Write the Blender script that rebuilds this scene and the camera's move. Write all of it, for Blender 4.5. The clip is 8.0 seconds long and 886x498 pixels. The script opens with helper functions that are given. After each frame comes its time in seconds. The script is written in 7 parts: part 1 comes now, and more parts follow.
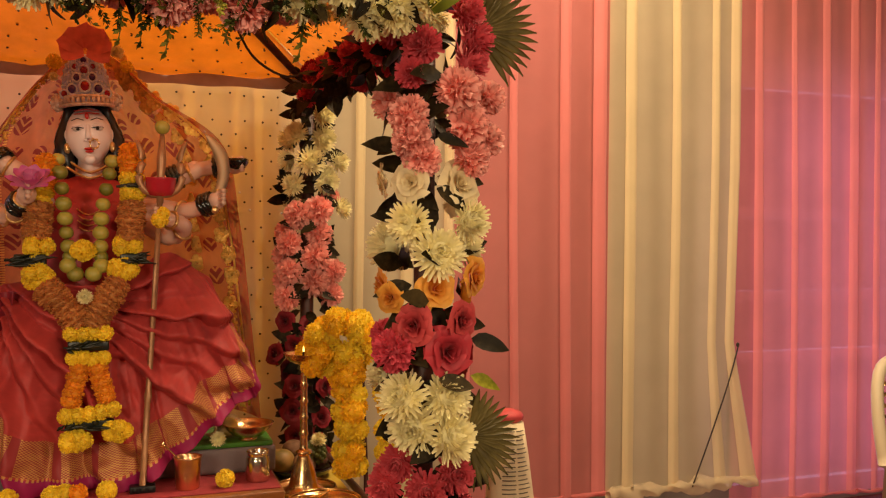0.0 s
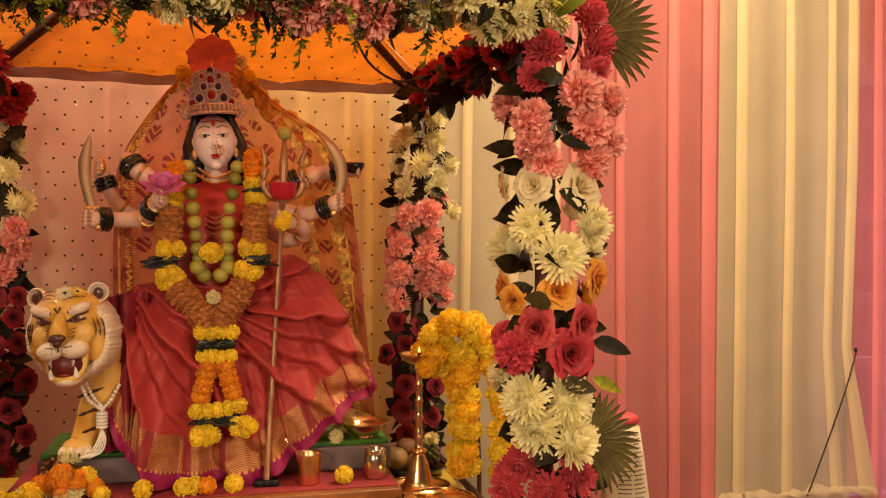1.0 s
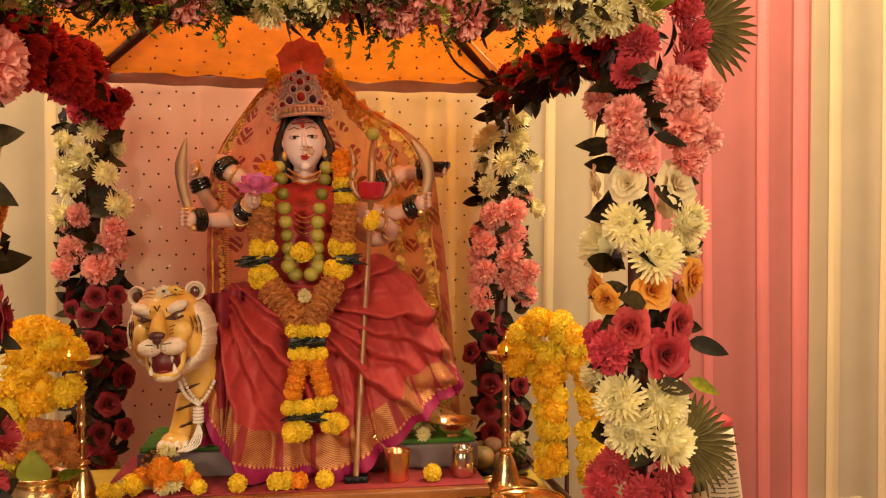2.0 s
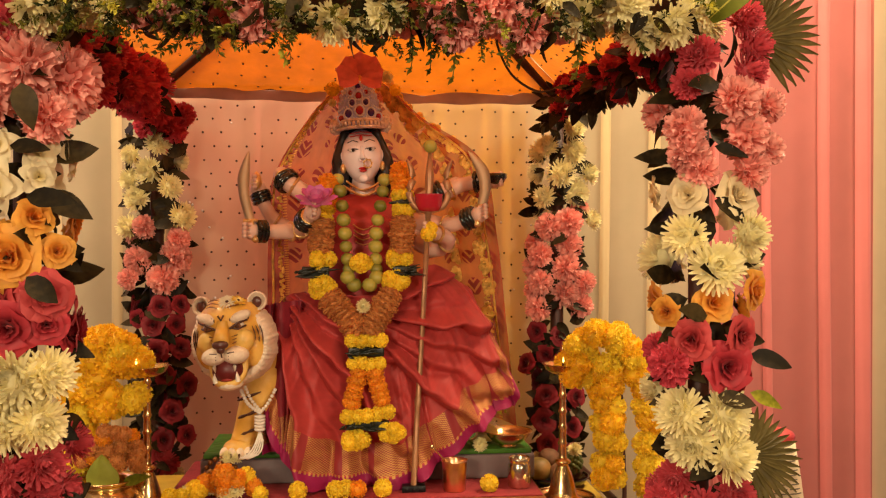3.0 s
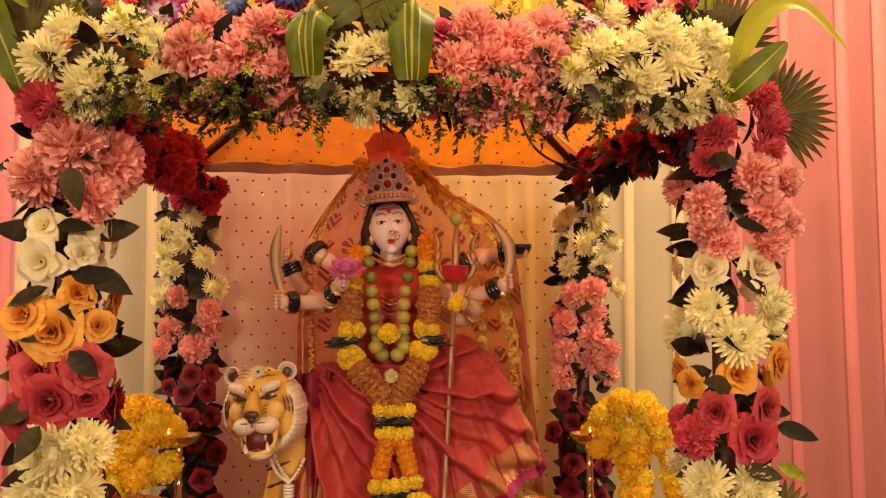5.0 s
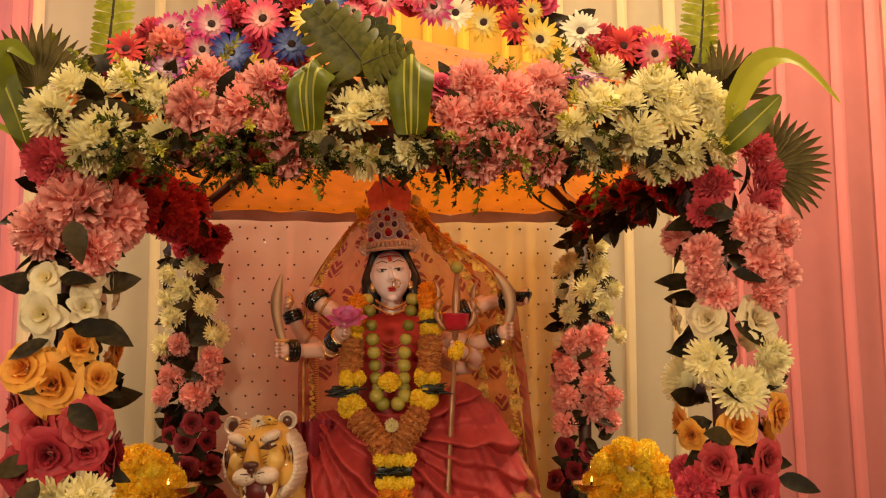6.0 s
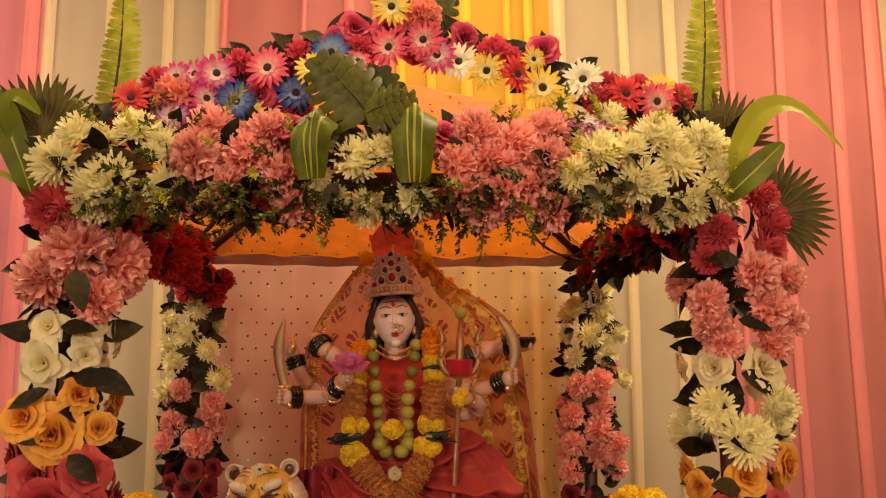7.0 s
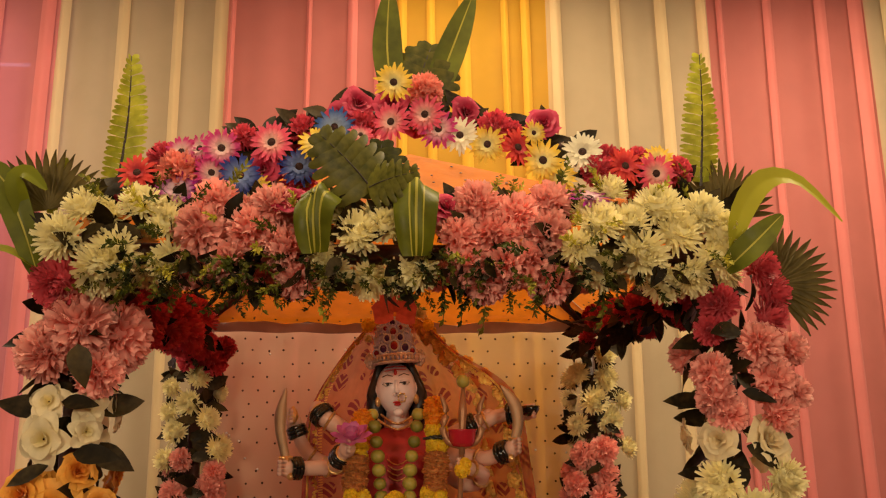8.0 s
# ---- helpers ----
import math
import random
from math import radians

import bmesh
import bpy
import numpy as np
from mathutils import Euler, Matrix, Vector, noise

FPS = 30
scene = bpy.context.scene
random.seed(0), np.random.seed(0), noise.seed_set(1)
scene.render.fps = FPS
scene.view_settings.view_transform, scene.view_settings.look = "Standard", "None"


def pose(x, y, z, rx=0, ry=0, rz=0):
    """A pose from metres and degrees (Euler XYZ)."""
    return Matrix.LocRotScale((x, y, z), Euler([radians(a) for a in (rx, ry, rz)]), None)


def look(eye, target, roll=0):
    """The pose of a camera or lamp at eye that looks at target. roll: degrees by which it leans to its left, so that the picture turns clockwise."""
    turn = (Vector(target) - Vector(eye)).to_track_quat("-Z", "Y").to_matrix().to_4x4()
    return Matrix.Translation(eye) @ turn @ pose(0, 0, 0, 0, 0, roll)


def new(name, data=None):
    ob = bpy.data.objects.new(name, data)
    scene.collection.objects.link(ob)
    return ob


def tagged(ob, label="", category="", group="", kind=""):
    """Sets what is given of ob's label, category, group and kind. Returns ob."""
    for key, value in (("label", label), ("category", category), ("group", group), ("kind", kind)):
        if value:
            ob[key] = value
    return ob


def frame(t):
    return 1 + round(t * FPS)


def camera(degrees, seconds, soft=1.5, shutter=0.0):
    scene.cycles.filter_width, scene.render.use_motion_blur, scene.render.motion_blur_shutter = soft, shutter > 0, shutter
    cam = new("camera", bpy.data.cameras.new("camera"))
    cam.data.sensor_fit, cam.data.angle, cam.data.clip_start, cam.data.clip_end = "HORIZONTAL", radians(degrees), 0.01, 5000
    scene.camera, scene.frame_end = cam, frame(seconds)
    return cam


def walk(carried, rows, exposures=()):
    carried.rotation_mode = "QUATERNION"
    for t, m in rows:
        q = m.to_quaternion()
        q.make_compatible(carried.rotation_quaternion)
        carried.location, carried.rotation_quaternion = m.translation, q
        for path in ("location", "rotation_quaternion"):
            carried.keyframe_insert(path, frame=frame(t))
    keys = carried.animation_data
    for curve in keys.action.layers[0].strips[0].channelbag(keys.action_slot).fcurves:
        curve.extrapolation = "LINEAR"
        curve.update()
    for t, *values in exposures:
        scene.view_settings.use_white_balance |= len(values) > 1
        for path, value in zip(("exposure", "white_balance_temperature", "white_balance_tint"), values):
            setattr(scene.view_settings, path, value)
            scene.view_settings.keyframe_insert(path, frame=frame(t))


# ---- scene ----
cam = camera(54.1, 8.0, soft=1.2)
PATH = [
    (0, (0.105, -1.744, 1.395), (0.777, 0.139, 1.375), 0.4),
    (0.5, (0.071, -1.743, 1.396), (0.652, 0.17, 1.378), 0.4),
    (1, (0.034, -1.74, 1.399), (0.508, 0.203, 1.379), 0.3),
    (1.5, (0.008, -1.736, 1.405), (0.387, 0.228, 1.378), 0.1),
    (2, (-0.006, -1.731, 1.4), (0.304, 0.245, 1.376), 0.1),
    (3.5, (-0.034, -1.762, 1.411), (0.129, 0.231, 1.437), -0.0),
    (4, (-0.036, -1.778, 1.415), (0.117, 0.215, 1.484), -0.1),
    (4.5, (-0.038, -1.787, 1.421), (0.106, 0.205, 1.521), -0.1),
    (6, (-0.029, -1.813, 1.453), (0.101, 0.17, 1.684), -0.2),
    (6.5, (-0.027, -1.812, 1.463), (0.098, 0.166, 1.734), -0.3),
    (7, (-0.026, -1.808, 1.471), (0.093, 0.162, 1.792), -0.2),
    (7.5, (-0.026, -1.81, 1.483), (0.091, 0.15, 1.866), -0.3),
    (8, (-0.027, -1.821, 1.5), (0.087, 0.124, 1.952), -0.4),
]
EXPOSE = [(0.0, -0.44), (1.0, -0.17), (2.0, 0.0), (4.5, 0.0), (6.0, -0.38), (7.0, -0.52), (7.5, -0.54), (8.0, -0.78)]
walk(cam, [(t, look(eye, target, roll)) for t, eye, target, roll in PATH], EXPOSE)

# ---- world and light ----
world = bpy.data.worlds.new("hall_air")
scene.world = world
world.use_nodes = True
world.node_tree.nodes["Background"].inputs[0].default_value = (1.0, 0.80, 0.58, 1)
world.node_tree.nodes["Background"].inputs[1].default_value = 0.015
WARM = (1.0, 0.755, 0.465)
FLOOD = (1.0, 0.775, 0.52)
COOL = (0.62, 0.55, 1.0)


def area_lamp(name, place, target, w, h, watts, colour):
    d = bpy.data.lights.new(name, "AREA")
    d.shape, d.size, d.size_y, d.energy, d.color = "RECTANGLE", w, h, watts, colour
    ob = new(name, d)
    ob.matrix_world = look(place, target)
    return ob


area_lamp("ceiling_lamp", (-1.2, -2.2, 3.62), (-1.2, -2.19, 0), 0.9, 0.9, 34, WARM)
area_lamp("ceiling_lamp", (1.7, -2.2, 3.62), (1.7, -2.19, 0), 0.9, 0.9, 34, WARM)
area_lamp("ceiling_lamp", (1.9, 0.5, 3.62), (1.9, 0.51, 0), 0.7, 0.7, 108, WARM)
area_lamp("ceiling_lamp", (-1.9, 0.5, 3.62), (-1.9, 0.51, 0), 0.7, 0.7, 66, WARM)
area_lamp("ceiling_lamp", (0.1, -0.35, 3.62), (0.1, -0.34, 0), 0.8, 0.8, 50, WARM)
# added fill, no known fitting: brightens the curtains and net at the back
area_lamp("ceiling_lamp", (0.25, 1.15, 3.62), (0.25, 1.16, 0), 0.8, 0.5, 30, WARM)
area_lamp("flood_lamp", (-1.7, -3.6, 2.1), (0.0, 0.8, 1.3), 0.7, 0.5, 80, FLOOD)
area_lamp("flood_lamp", (1.7, -3.6, 2.1), (0.3, 0.8, 1.3), 0.7, 0.5, 66, FLOOD)
area_lamp("window_light", (3.75, 2.03, 1.16), (3.75, 0, 1.16), 1.5, 2.04, 36, COOL)
area_lamp("window_light", (-2.45, 2.02, 2.3), (-2.45, 0, 2.3), 1.5, 1.9, 38, COOL)

# ---- materials ----
MATS = {}


def mat(name, colour, rough=0.6, metal=0.0, vary=0.12, scale=30.0, bump=0.0, bump_scale=80.0, rand=0.0, transl=0.0,
        alpha=1.0, sheen=0.0, coat=0.0, spec=0.5, emit=0.0, inner=None, inner_at=(0.2, 0.7), second=None):
    """A procedural surface: base colour with grain at two scales, optional change from piece to piece, relief and thin-sheet light."""
    if name in MATS:
        return MATS[name]
    m = bpy.data.materials.new(name)
    m.use_nodes = True
    nt = m.node_tree
    N, L = nt.nodes, nt.links
    b = N["Principled BSDF"]
    out = N["Material Output"]
    co = N.new("ShaderNodeTexCoord")
    n1 = N.new("ShaderNodeTexNoise")
    n1.inputs["Scale"].default_value, n1.inputs["Detail"].default_value = scale, 5
    n2 = N.new("ShaderNodeTexNoise")
    n2.inputs["Scale"].default_value, n2.inputs["Detail"].default_value = scale / 7, 3
    L.new(co.outputs["Object"], n1.inputs["Vector"])
    L.new(co.outputs["Object"], n2.inputs["Vector"])
    add = N.new("ShaderNodeMath")
    add.operation = "ADD"
    L.new(n1.outputs["Fac"], add.inputs[0])
    L.new(n2.outputs["Fac"], add.inputs[1])
    last = add.outputs[0]
    if rand:
        info = N.new("ShaderNodeObjectInfo")
        mul = N.new("ShaderNodeMath")
        mul.operation = "MULTIPLY_ADD"
        mul.inputs[1].default_value = rand
        L.new(info.outputs["Random"], mul.inputs[0])
        L.new(last, mul.inputs[2])
        sub = N.new("ShaderNodeMath")
        sub.operation = "SUBTRACT"
        sub.inputs[1].default_value = rand / 2
        L.new(mul.outputs[0], sub.inputs[0])
        last = sub.outputs[0]
    ramp = N.new("ShaderNodeMapRange")
    ramp.inputs["From Min"].default_value, ramp.inputs["From Max"].default_value = 0.55, 1.45
    ramp.inputs["To Min"].default_value, ramp.inputs["To Max"].default_value = 1 - vary * 2, 1 + vary * 2
    ramp.clamp = False
    L.new(last, ramp.inputs["Value"])
    col = N.new("ShaderNodeMix")
    col.data_type = "RGBA"
    col.blend_type = "MULTIPLY"
    col.inputs["Factor"].default_value = 1.0
    col.inputs[6].default_value = (*colour, 1)
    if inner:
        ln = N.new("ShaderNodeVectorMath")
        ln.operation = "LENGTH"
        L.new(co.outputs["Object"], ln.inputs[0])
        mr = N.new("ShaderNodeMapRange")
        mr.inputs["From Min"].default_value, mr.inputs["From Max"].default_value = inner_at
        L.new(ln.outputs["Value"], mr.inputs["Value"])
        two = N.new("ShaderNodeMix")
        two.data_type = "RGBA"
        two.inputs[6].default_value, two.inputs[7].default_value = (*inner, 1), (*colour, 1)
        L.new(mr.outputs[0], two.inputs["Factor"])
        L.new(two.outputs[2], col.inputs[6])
    if second:
        blend = N.new("ShaderNodeMix")
        blend.data_type = "RGBA"
        blend.inputs[6].default_value, blend.inputs[7].default_value = (*colour, 1), (*second, 1)
        pick = N.new("ShaderNodeMapRange")
        pick.inputs["From Min"].default_value, pick.inputs["From Max"].default_value = 0.85, 1.15
        L.new(last, pick.inputs["Value"])
        L.new(pick.outputs[0], blend.inputs["Factor"])
        L.new(blend.outputs[2], col.inputs[6])
    L.new(ramp.outputs[0], col.inputs[7])
    L.new(col.outputs[2], b.inputs["Base Color"])
    b.inputs["Roughness"].default_value = rough
    b.inputs["Metallic"].default_value = metal
    b.inputs["Specular IOR Level"].default_value = spec
    b.inputs["Sheen Weight"].default_value = sheen
    b.inputs["Coat Weight"].default_value = coat
    if bump:
        nb = N.new("ShaderNodeTexNoise")
        nb.inputs["Scale"].default_value, nb.inputs["Detail"].default_value = bump_scale, 4
        L.new(co.outputs["Object"], nb.inputs["Vector"])
        bp = N.new("ShaderNodeBump")
        bp.inputs["Strength"].default_value, bp.inputs["Distance"].default_value = bump, 0.01
        L.new(nb.outputs["Fac"], bp.inputs["Height"])
        L.new(bp.outputs[0], b.inputs["Normal"])
    if emit:
        L.new(col.outputs[2], b.inputs["Emission Color"])
        b.inputs["Emission Strength"].default_value = emit
    top = b.outputs[0]
    if transl:
        tr = N.new("ShaderNodeBsdfTranslucent")
        L.new(col.outputs[2], tr.inputs["Color"])
        mx = N.new("ShaderNodeMixShader")
        mx.inputs[0].default_value = transl
        L.new(top, mx.inputs[1])
        L.new(tr.outputs[0], mx.inputs[2])
        top = mx.outputs[0]
    if alpha < 1:
        ts = N.new("ShaderNodeBsdfTransparent")
        mx = N.new("ShaderNodeMixShader")
        mx.inputs[0].default_value = alpha
        L.new(ts.outputs[0], mx.inputs[1])
        L.new(top, mx.inputs[2])
        top = mx.outputs[0]
    L.new(top, out.inputs["Surface"])
    MATS[name] = m
    return m


SILK = dict(rough=0.5, vary=0.10, scale=2.2, rand=0.35, transl=0.25, sheen=0.07, spec=0.3)
FLOWER = {
    "mw": mat("white_petal", (0.93, 0.85, 0.47), **SILK),
    "mr": mat("crimson_petal", (0.64, 0.085, 0.105), **SILK),
    "cp": mat("pink_petal", (0.94, 0.45, 0.37), inner=(0.90, 0.28, 0.22), inner_at=(0.35, 0.9), **{**SILK, "vary": 0.12}),
    "ce": mat("peach_petal", (0.88, 0.33, 0.25), **SILK),
    "cr": mat("coral_red_petal", (0.70, 0.085, 0.12), **SILK),
    "cd": mat("dark_red_petal", (0.38, 0.012, 0.02), **SILK),
    "rw": mat("ivory_rose_petal", (0.86, 0.72, 0.42), **SILK),
    "lw": mat("ivory_gardenia_petal", (0.86, 0.75, 0.46), inner=(0.74, 0.60, 0.20), inner_at=(0.05, 0.5), **SILK),
    # coloured roses: rim highlights painted in, with petals darkened towards the heart
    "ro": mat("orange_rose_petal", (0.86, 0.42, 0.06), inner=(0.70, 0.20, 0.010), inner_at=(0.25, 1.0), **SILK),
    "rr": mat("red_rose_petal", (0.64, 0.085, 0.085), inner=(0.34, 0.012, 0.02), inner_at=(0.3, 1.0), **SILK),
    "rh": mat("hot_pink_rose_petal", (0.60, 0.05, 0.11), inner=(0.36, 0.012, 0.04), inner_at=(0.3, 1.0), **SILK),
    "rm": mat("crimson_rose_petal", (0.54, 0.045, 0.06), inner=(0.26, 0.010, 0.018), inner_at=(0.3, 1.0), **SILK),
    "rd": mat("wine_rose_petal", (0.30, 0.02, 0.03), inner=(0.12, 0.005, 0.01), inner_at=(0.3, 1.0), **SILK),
    "gr": mat("red_gerbera_petal", (0.75, 0.07, 0.05), inner=(0.45, 0.02, 0.03), **SILK),
    "gp": mat("purple_gerbera_petal", (0.40, 0.02, 0.28), inner=(0.88, 0.66, 0.70), inner_at=(0.25, 0.7), **SILK),
    "gm": mat("mauve_gerbera_petal", (0.60, 0.04, 0.20), inner=(0.88, 0.62, 0.56), inner_at=(0.25, 0.7), **SILK),
    "gn": mat("navy_gerbera_petal", (0.025, 0.04, 0.24), inner=(0.22, 0.30, 0.55), inner_at=(0.25, 0.75), **SILK),
    "gb": mat("blue_gerbera_petal", (0.035, 0.12, 0.40), inner=(0.45, 0.55, 0.70), inner_at=(0.25, 0.8), **SILK),
    "gy": mat("yellow_gerbera_petal", (0.86, 0.60, 0.06), inner=(0.86, 0.78, 0.35), **SILK),
    "gw": mat("cream_gerbera_petal", (0.86, 0.80, 0.58), **SILK),
    "gk": mat("pink_gerbera_petal", (0.80, 0.10, 0.17), inner=(0.88, 0.62, 0.50), inner_at=(0.15, 0.65), **SILK),
    "yo": mat("orange_marigold_petal", (0.90, 0.34, 0.015), **SILK),
    "yg": mat("golden_marigold_petal", (0.95, 0.56, 0.015), **SILK),
    "yy": mat("yellow_marigold_petal", (0.96, 0.70, 0.035), **SILK),
    "yb": mat("rust_marigold_petal", (0.66, 0.27, 0.07), **SILK),
}
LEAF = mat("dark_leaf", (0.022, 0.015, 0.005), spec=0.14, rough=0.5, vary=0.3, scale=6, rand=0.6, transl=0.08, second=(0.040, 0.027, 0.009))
LEAF_LIGHT = mat("light_leaf", (0.19, 0.21, 0.012), spec=0.14, rough=0.55, vary=0.25, scale=6, rand=0.4, transl=0.25, second=(0.27, 0.26, 0.02))
LEAF_STRIPE = mat("striped_leaf", (0.100, 0.112, 0.005), spec=0.25, rough=0.42, vary=0.28, scale=24, transl=0.15)
LEAF_CUT = mat("cut_leaf", (0.055, 0.060, 0.006), spec=0.25, rough=0.42, vary=0.3, scale=8, rand=0.5, transl=0.15, second=(0.085, 0.08, 0.010))
LEAF_YELLOW = mat("leaf_midrib_yellow", (0.36, 0.32, 0.04), spec=0.25, rough=0.45, vary=0.2, scale=9, transl=0.15)
FAN = mat("bronze_palm_leaf", (0.12, 0.09, 0.024), spec=0.12, rough=0.45, vary=0.25, scale=4, rand=0.3, transl=0.1)
SPRIG = mat("sprig_green", (0.035, 0.05, 0.008), spec=0.2, rough=0.5, vary=0.3, scale=4, rand=0.7, transl=0.2, second=(0.12, 0.11, 0.014))
SPRIG_PALE = mat("sprig_yellow_green", (0.10, 0.12, 0.012), spec=0.2, rough=0.5, vary=0.3, scale=4, rand=0.6, transl=0.25, second=(0.42, 0.37, 0.04))
FERN_GREEN = mat("fern_green", (0.30, 0.33, 0.02), spec=0.25, rough=0.45, vary=0.2, scale=9, transl=0.3, second=(0.42, 0.42, 0.03))
STEM = mat("dark_stem", (0.03, 0.02, 0.012), rough=0.7, vary=0.2, scale=40)
HEART = mat("flower_heart", (0.05, 0.018, 0.012), rough=0.9, vary=0.3, scale=20, bump=0.6, bump_scale=14)
WOOD_DARK = mat("dark_wood", (0.07, 0.022, 0.012), rough=0.5, vary=0.3, scale=18, bump=0.2)
PINK_CLOTH = mat("pink_sheer_cloth", (0.82, 0.24, 0.22), rough=0.7, vary=0.06, scale=5, bump=0.05, bump_scale=300, alpha=0.66, transl=0.35, sheen=0.2)
CREAM_CLOTH = mat("cream_sheer_cloth", (0.80, 0.65, 0.41), rough=0.7, vary=0.06, scale=5, bump=0.05, bump_scale=300, alpha=0.62, transl=0.35, sheen=0.2)
PINK_FOLD = mat("pink_cloth_folded", (0.84, 0.26, 0.24), rough=0.7, vary=0.05, scale=5, alpha=0.80, transl=0.25, sheen=0.2)
CREAM_FOLD = mat("cream_cloth_folded", (0.86, 0.68, 0.38), rough=0.7, vary=0.05, scale=5, alpha=0.74, transl=0.25, sheen=0.2)
YELLOW_FOLD = mat("yellow_cloth_folded", (0.86, 0.50, 0.03), rough=0.7, vary=0.05, scale=5, alpha=0.95, transl=0.25, sheen=0.2)
YELLOW_CLOTH = mat("yellow_sheer_cloth", (0.80, 0.44, 0.02), rough=0.7, vary=0.06, scale=5, bump=0.05, bump_scale=300, alpha=0.8, transl=0.35, sheen=0.2)
PLASTER = mat("plaster", (0.26, 0.23, 0.19), rough=0.9, vary=0.08, scale=3, bump=0.15, bump_scale=60)
CEIL = mat("ceiling_paint", (0.52, 0.49, 0.44), rough=0.9, vary=0.05, scale=3)
FLOOR = mat("carpet", (0.13, 0.032, 0.028), rough=0.95, vary=0.25, scale=60, bump=0.3, bump_scale=200)


# ---- mesh tools ----
def finish(bm, name, mats, smooth=True):
    me = bpy.data.meshes.new(name)
    if smooth:
        for f in bm.faces:
            f.smooth = True
    bm.to_mesh(me)
    bm.free()
    for m in (mats if isinstance(mats, (list, tuple)) else [mats]):
        me.materials.append(m)
    return me


def part(name, bm, material, parent=None, label="", smooth=True):
    ob = new(name, finish(bm, name, material, smooth) if isinstance(bm, bmesh.types.BMesh) else bm)
    if parent:
        ob.parent = parent
    return tagged(ob, label)


def thing(name, place, label, category, group="", kind=""):
    ob = new(name)
    ob.empty_display_size = 0.05
    ob.location = place
    return tagged(ob, label, category, group, kind)


def put(name, mesh, parent, m):
    """A piece that shares a mesh, at the world pose m, under a thing without turn or scale."""
    ob = new(name, mesh)
    ob.parent = parent
    ob.matrix_basis = Matrix.Translation(-Vector(parent.location)) @ m if parent else m
    return ob


def facing(place, way, size, spin=0.0):
    q = Vector(way).normalized().to_track_quat("Z", "Y")
    return Matrix.LocRotScale(Vector(place), q, Vector((size, size, size))) @ Matrix.Rotation(spin, 4, "Z")


def box(bm, c, s, bevel=0.0, mi=0):
    r = bmesh.ops.create_cube(bm, size=1.0, matrix=Matrix.LocRotScale(Vector(c), None, Vector(s)))
    fs = {f for v in r["verts"] for f in v.link_faces}
    for f in fs:
        f.material_index = mi
    if bevel:
        es = {e for v in r["verts"] for e in v.link_edges}
        bmesh.ops.bevel(bm, geom=list(es), offset=bevel, segments=2, affect="EDGES", profile=0.6)


def tube(bm, pts, radii, sides=10, mi=0, cap=True, squash=1.0):
    """A tube along points with a radius at each."""
    pts = [Vector(p) for p in pts]
    if not isinstance(radii, (list, tuple)):
        radii = [radii] * len(pts)
    rings = []
    up = Vector((0.013, 0.027, 1))
    for i, p in enumerate(pts):
        d = (pts[min(i + 1, len(pts) - 1)] - pts[max(i - 1, 0)]).normalized()
        a = d.cross(up)
        if a.length < 0.05:
            a = d.cross(Vector((0, 1, 0.1)))
        a.normalize()
        b = d.cross(a).normalized()
        rings.append([bm.verts.new(p + (a * math.cos(t) + b * math.sin(t) * squash) * radii[i])
                      for t in (2 * math.pi * k / sides for k in range(sides))])
    for r0, r1 in zip(rings, rings[1:]):
        for k in range(sides):
            bm.faces.new((r0[k], r0[(k + 1) % sides], r1[(k + 1) % sides], r1[k])).material_index = mi
    if cap:
        for r in (rings[0], rings[-1]):
            bm.faces.new(r).material_index = mi
    return rings


def lathe(bm, profile, c=(0, 0, 0), sides=32, mi=0, sx=1.0, sy=1.0):
    """A turned body from (radius, height) pairs."""
    c = Vector(c)
    rings = []
    for r, z in profile:
        rings.append([bm.verts.new(c + Vector((r * sx * math.cos(2 * math.pi * k / sides), r * sy * math.sin(2 * math.pi * k / sides), z)))
                      for k in range(sides)])
    for r0, r1 in zip(rings, rings[1:]):
        for k in range(sides):
            bm.faces.new((r0[k], r0[(k + 1) % sides], r1[(k + 1) % sides], r1[k])).material_index = mi
    return rings


def ball(bm, c, s, mi=0, u=20, v=14, rot=None):
    m = Matrix.LocRotScale(Vector(c), rot, Vector(s) if not isinstance(s, (int, float)) else Vector((s, s, s)))
    r = bmesh.ops.create_uvsphere(bm, u_segments=u, v_segments=v, radius=1.0, matrix=m)
    for f in {f for w in r["verts"] for f in w.link_faces}:
        f.material_index = mi
    return r["verts"]


def smooth_line(keys, n):
    """n points on a smooth line through the keys."""
    keys = [Vector(k) for k in keys]
    out = []
    for i in range(n):
        s = i / (n - 1) * (len(keys) - 1)
        k = min(int(s), len(keys) - 2)
        f = s - k
        p0, p1, p2, p3 = keys[max(k - 1, 0)], keys[k], keys[k + 1], keys[min(k + 2, len(keys) - 1)]
        out.append(0.5 * (2 * p1 + (p2 - p0) * f + (2 * p0 - 5 * p1 + 4 * p2 - p3) * f * f + (3 * p1 - p0 - 3 * p2 + p3) * f ** 3))
    return out


# ---- flowers, each of radius 1 and facing up its z ----
R = random.Random(5)


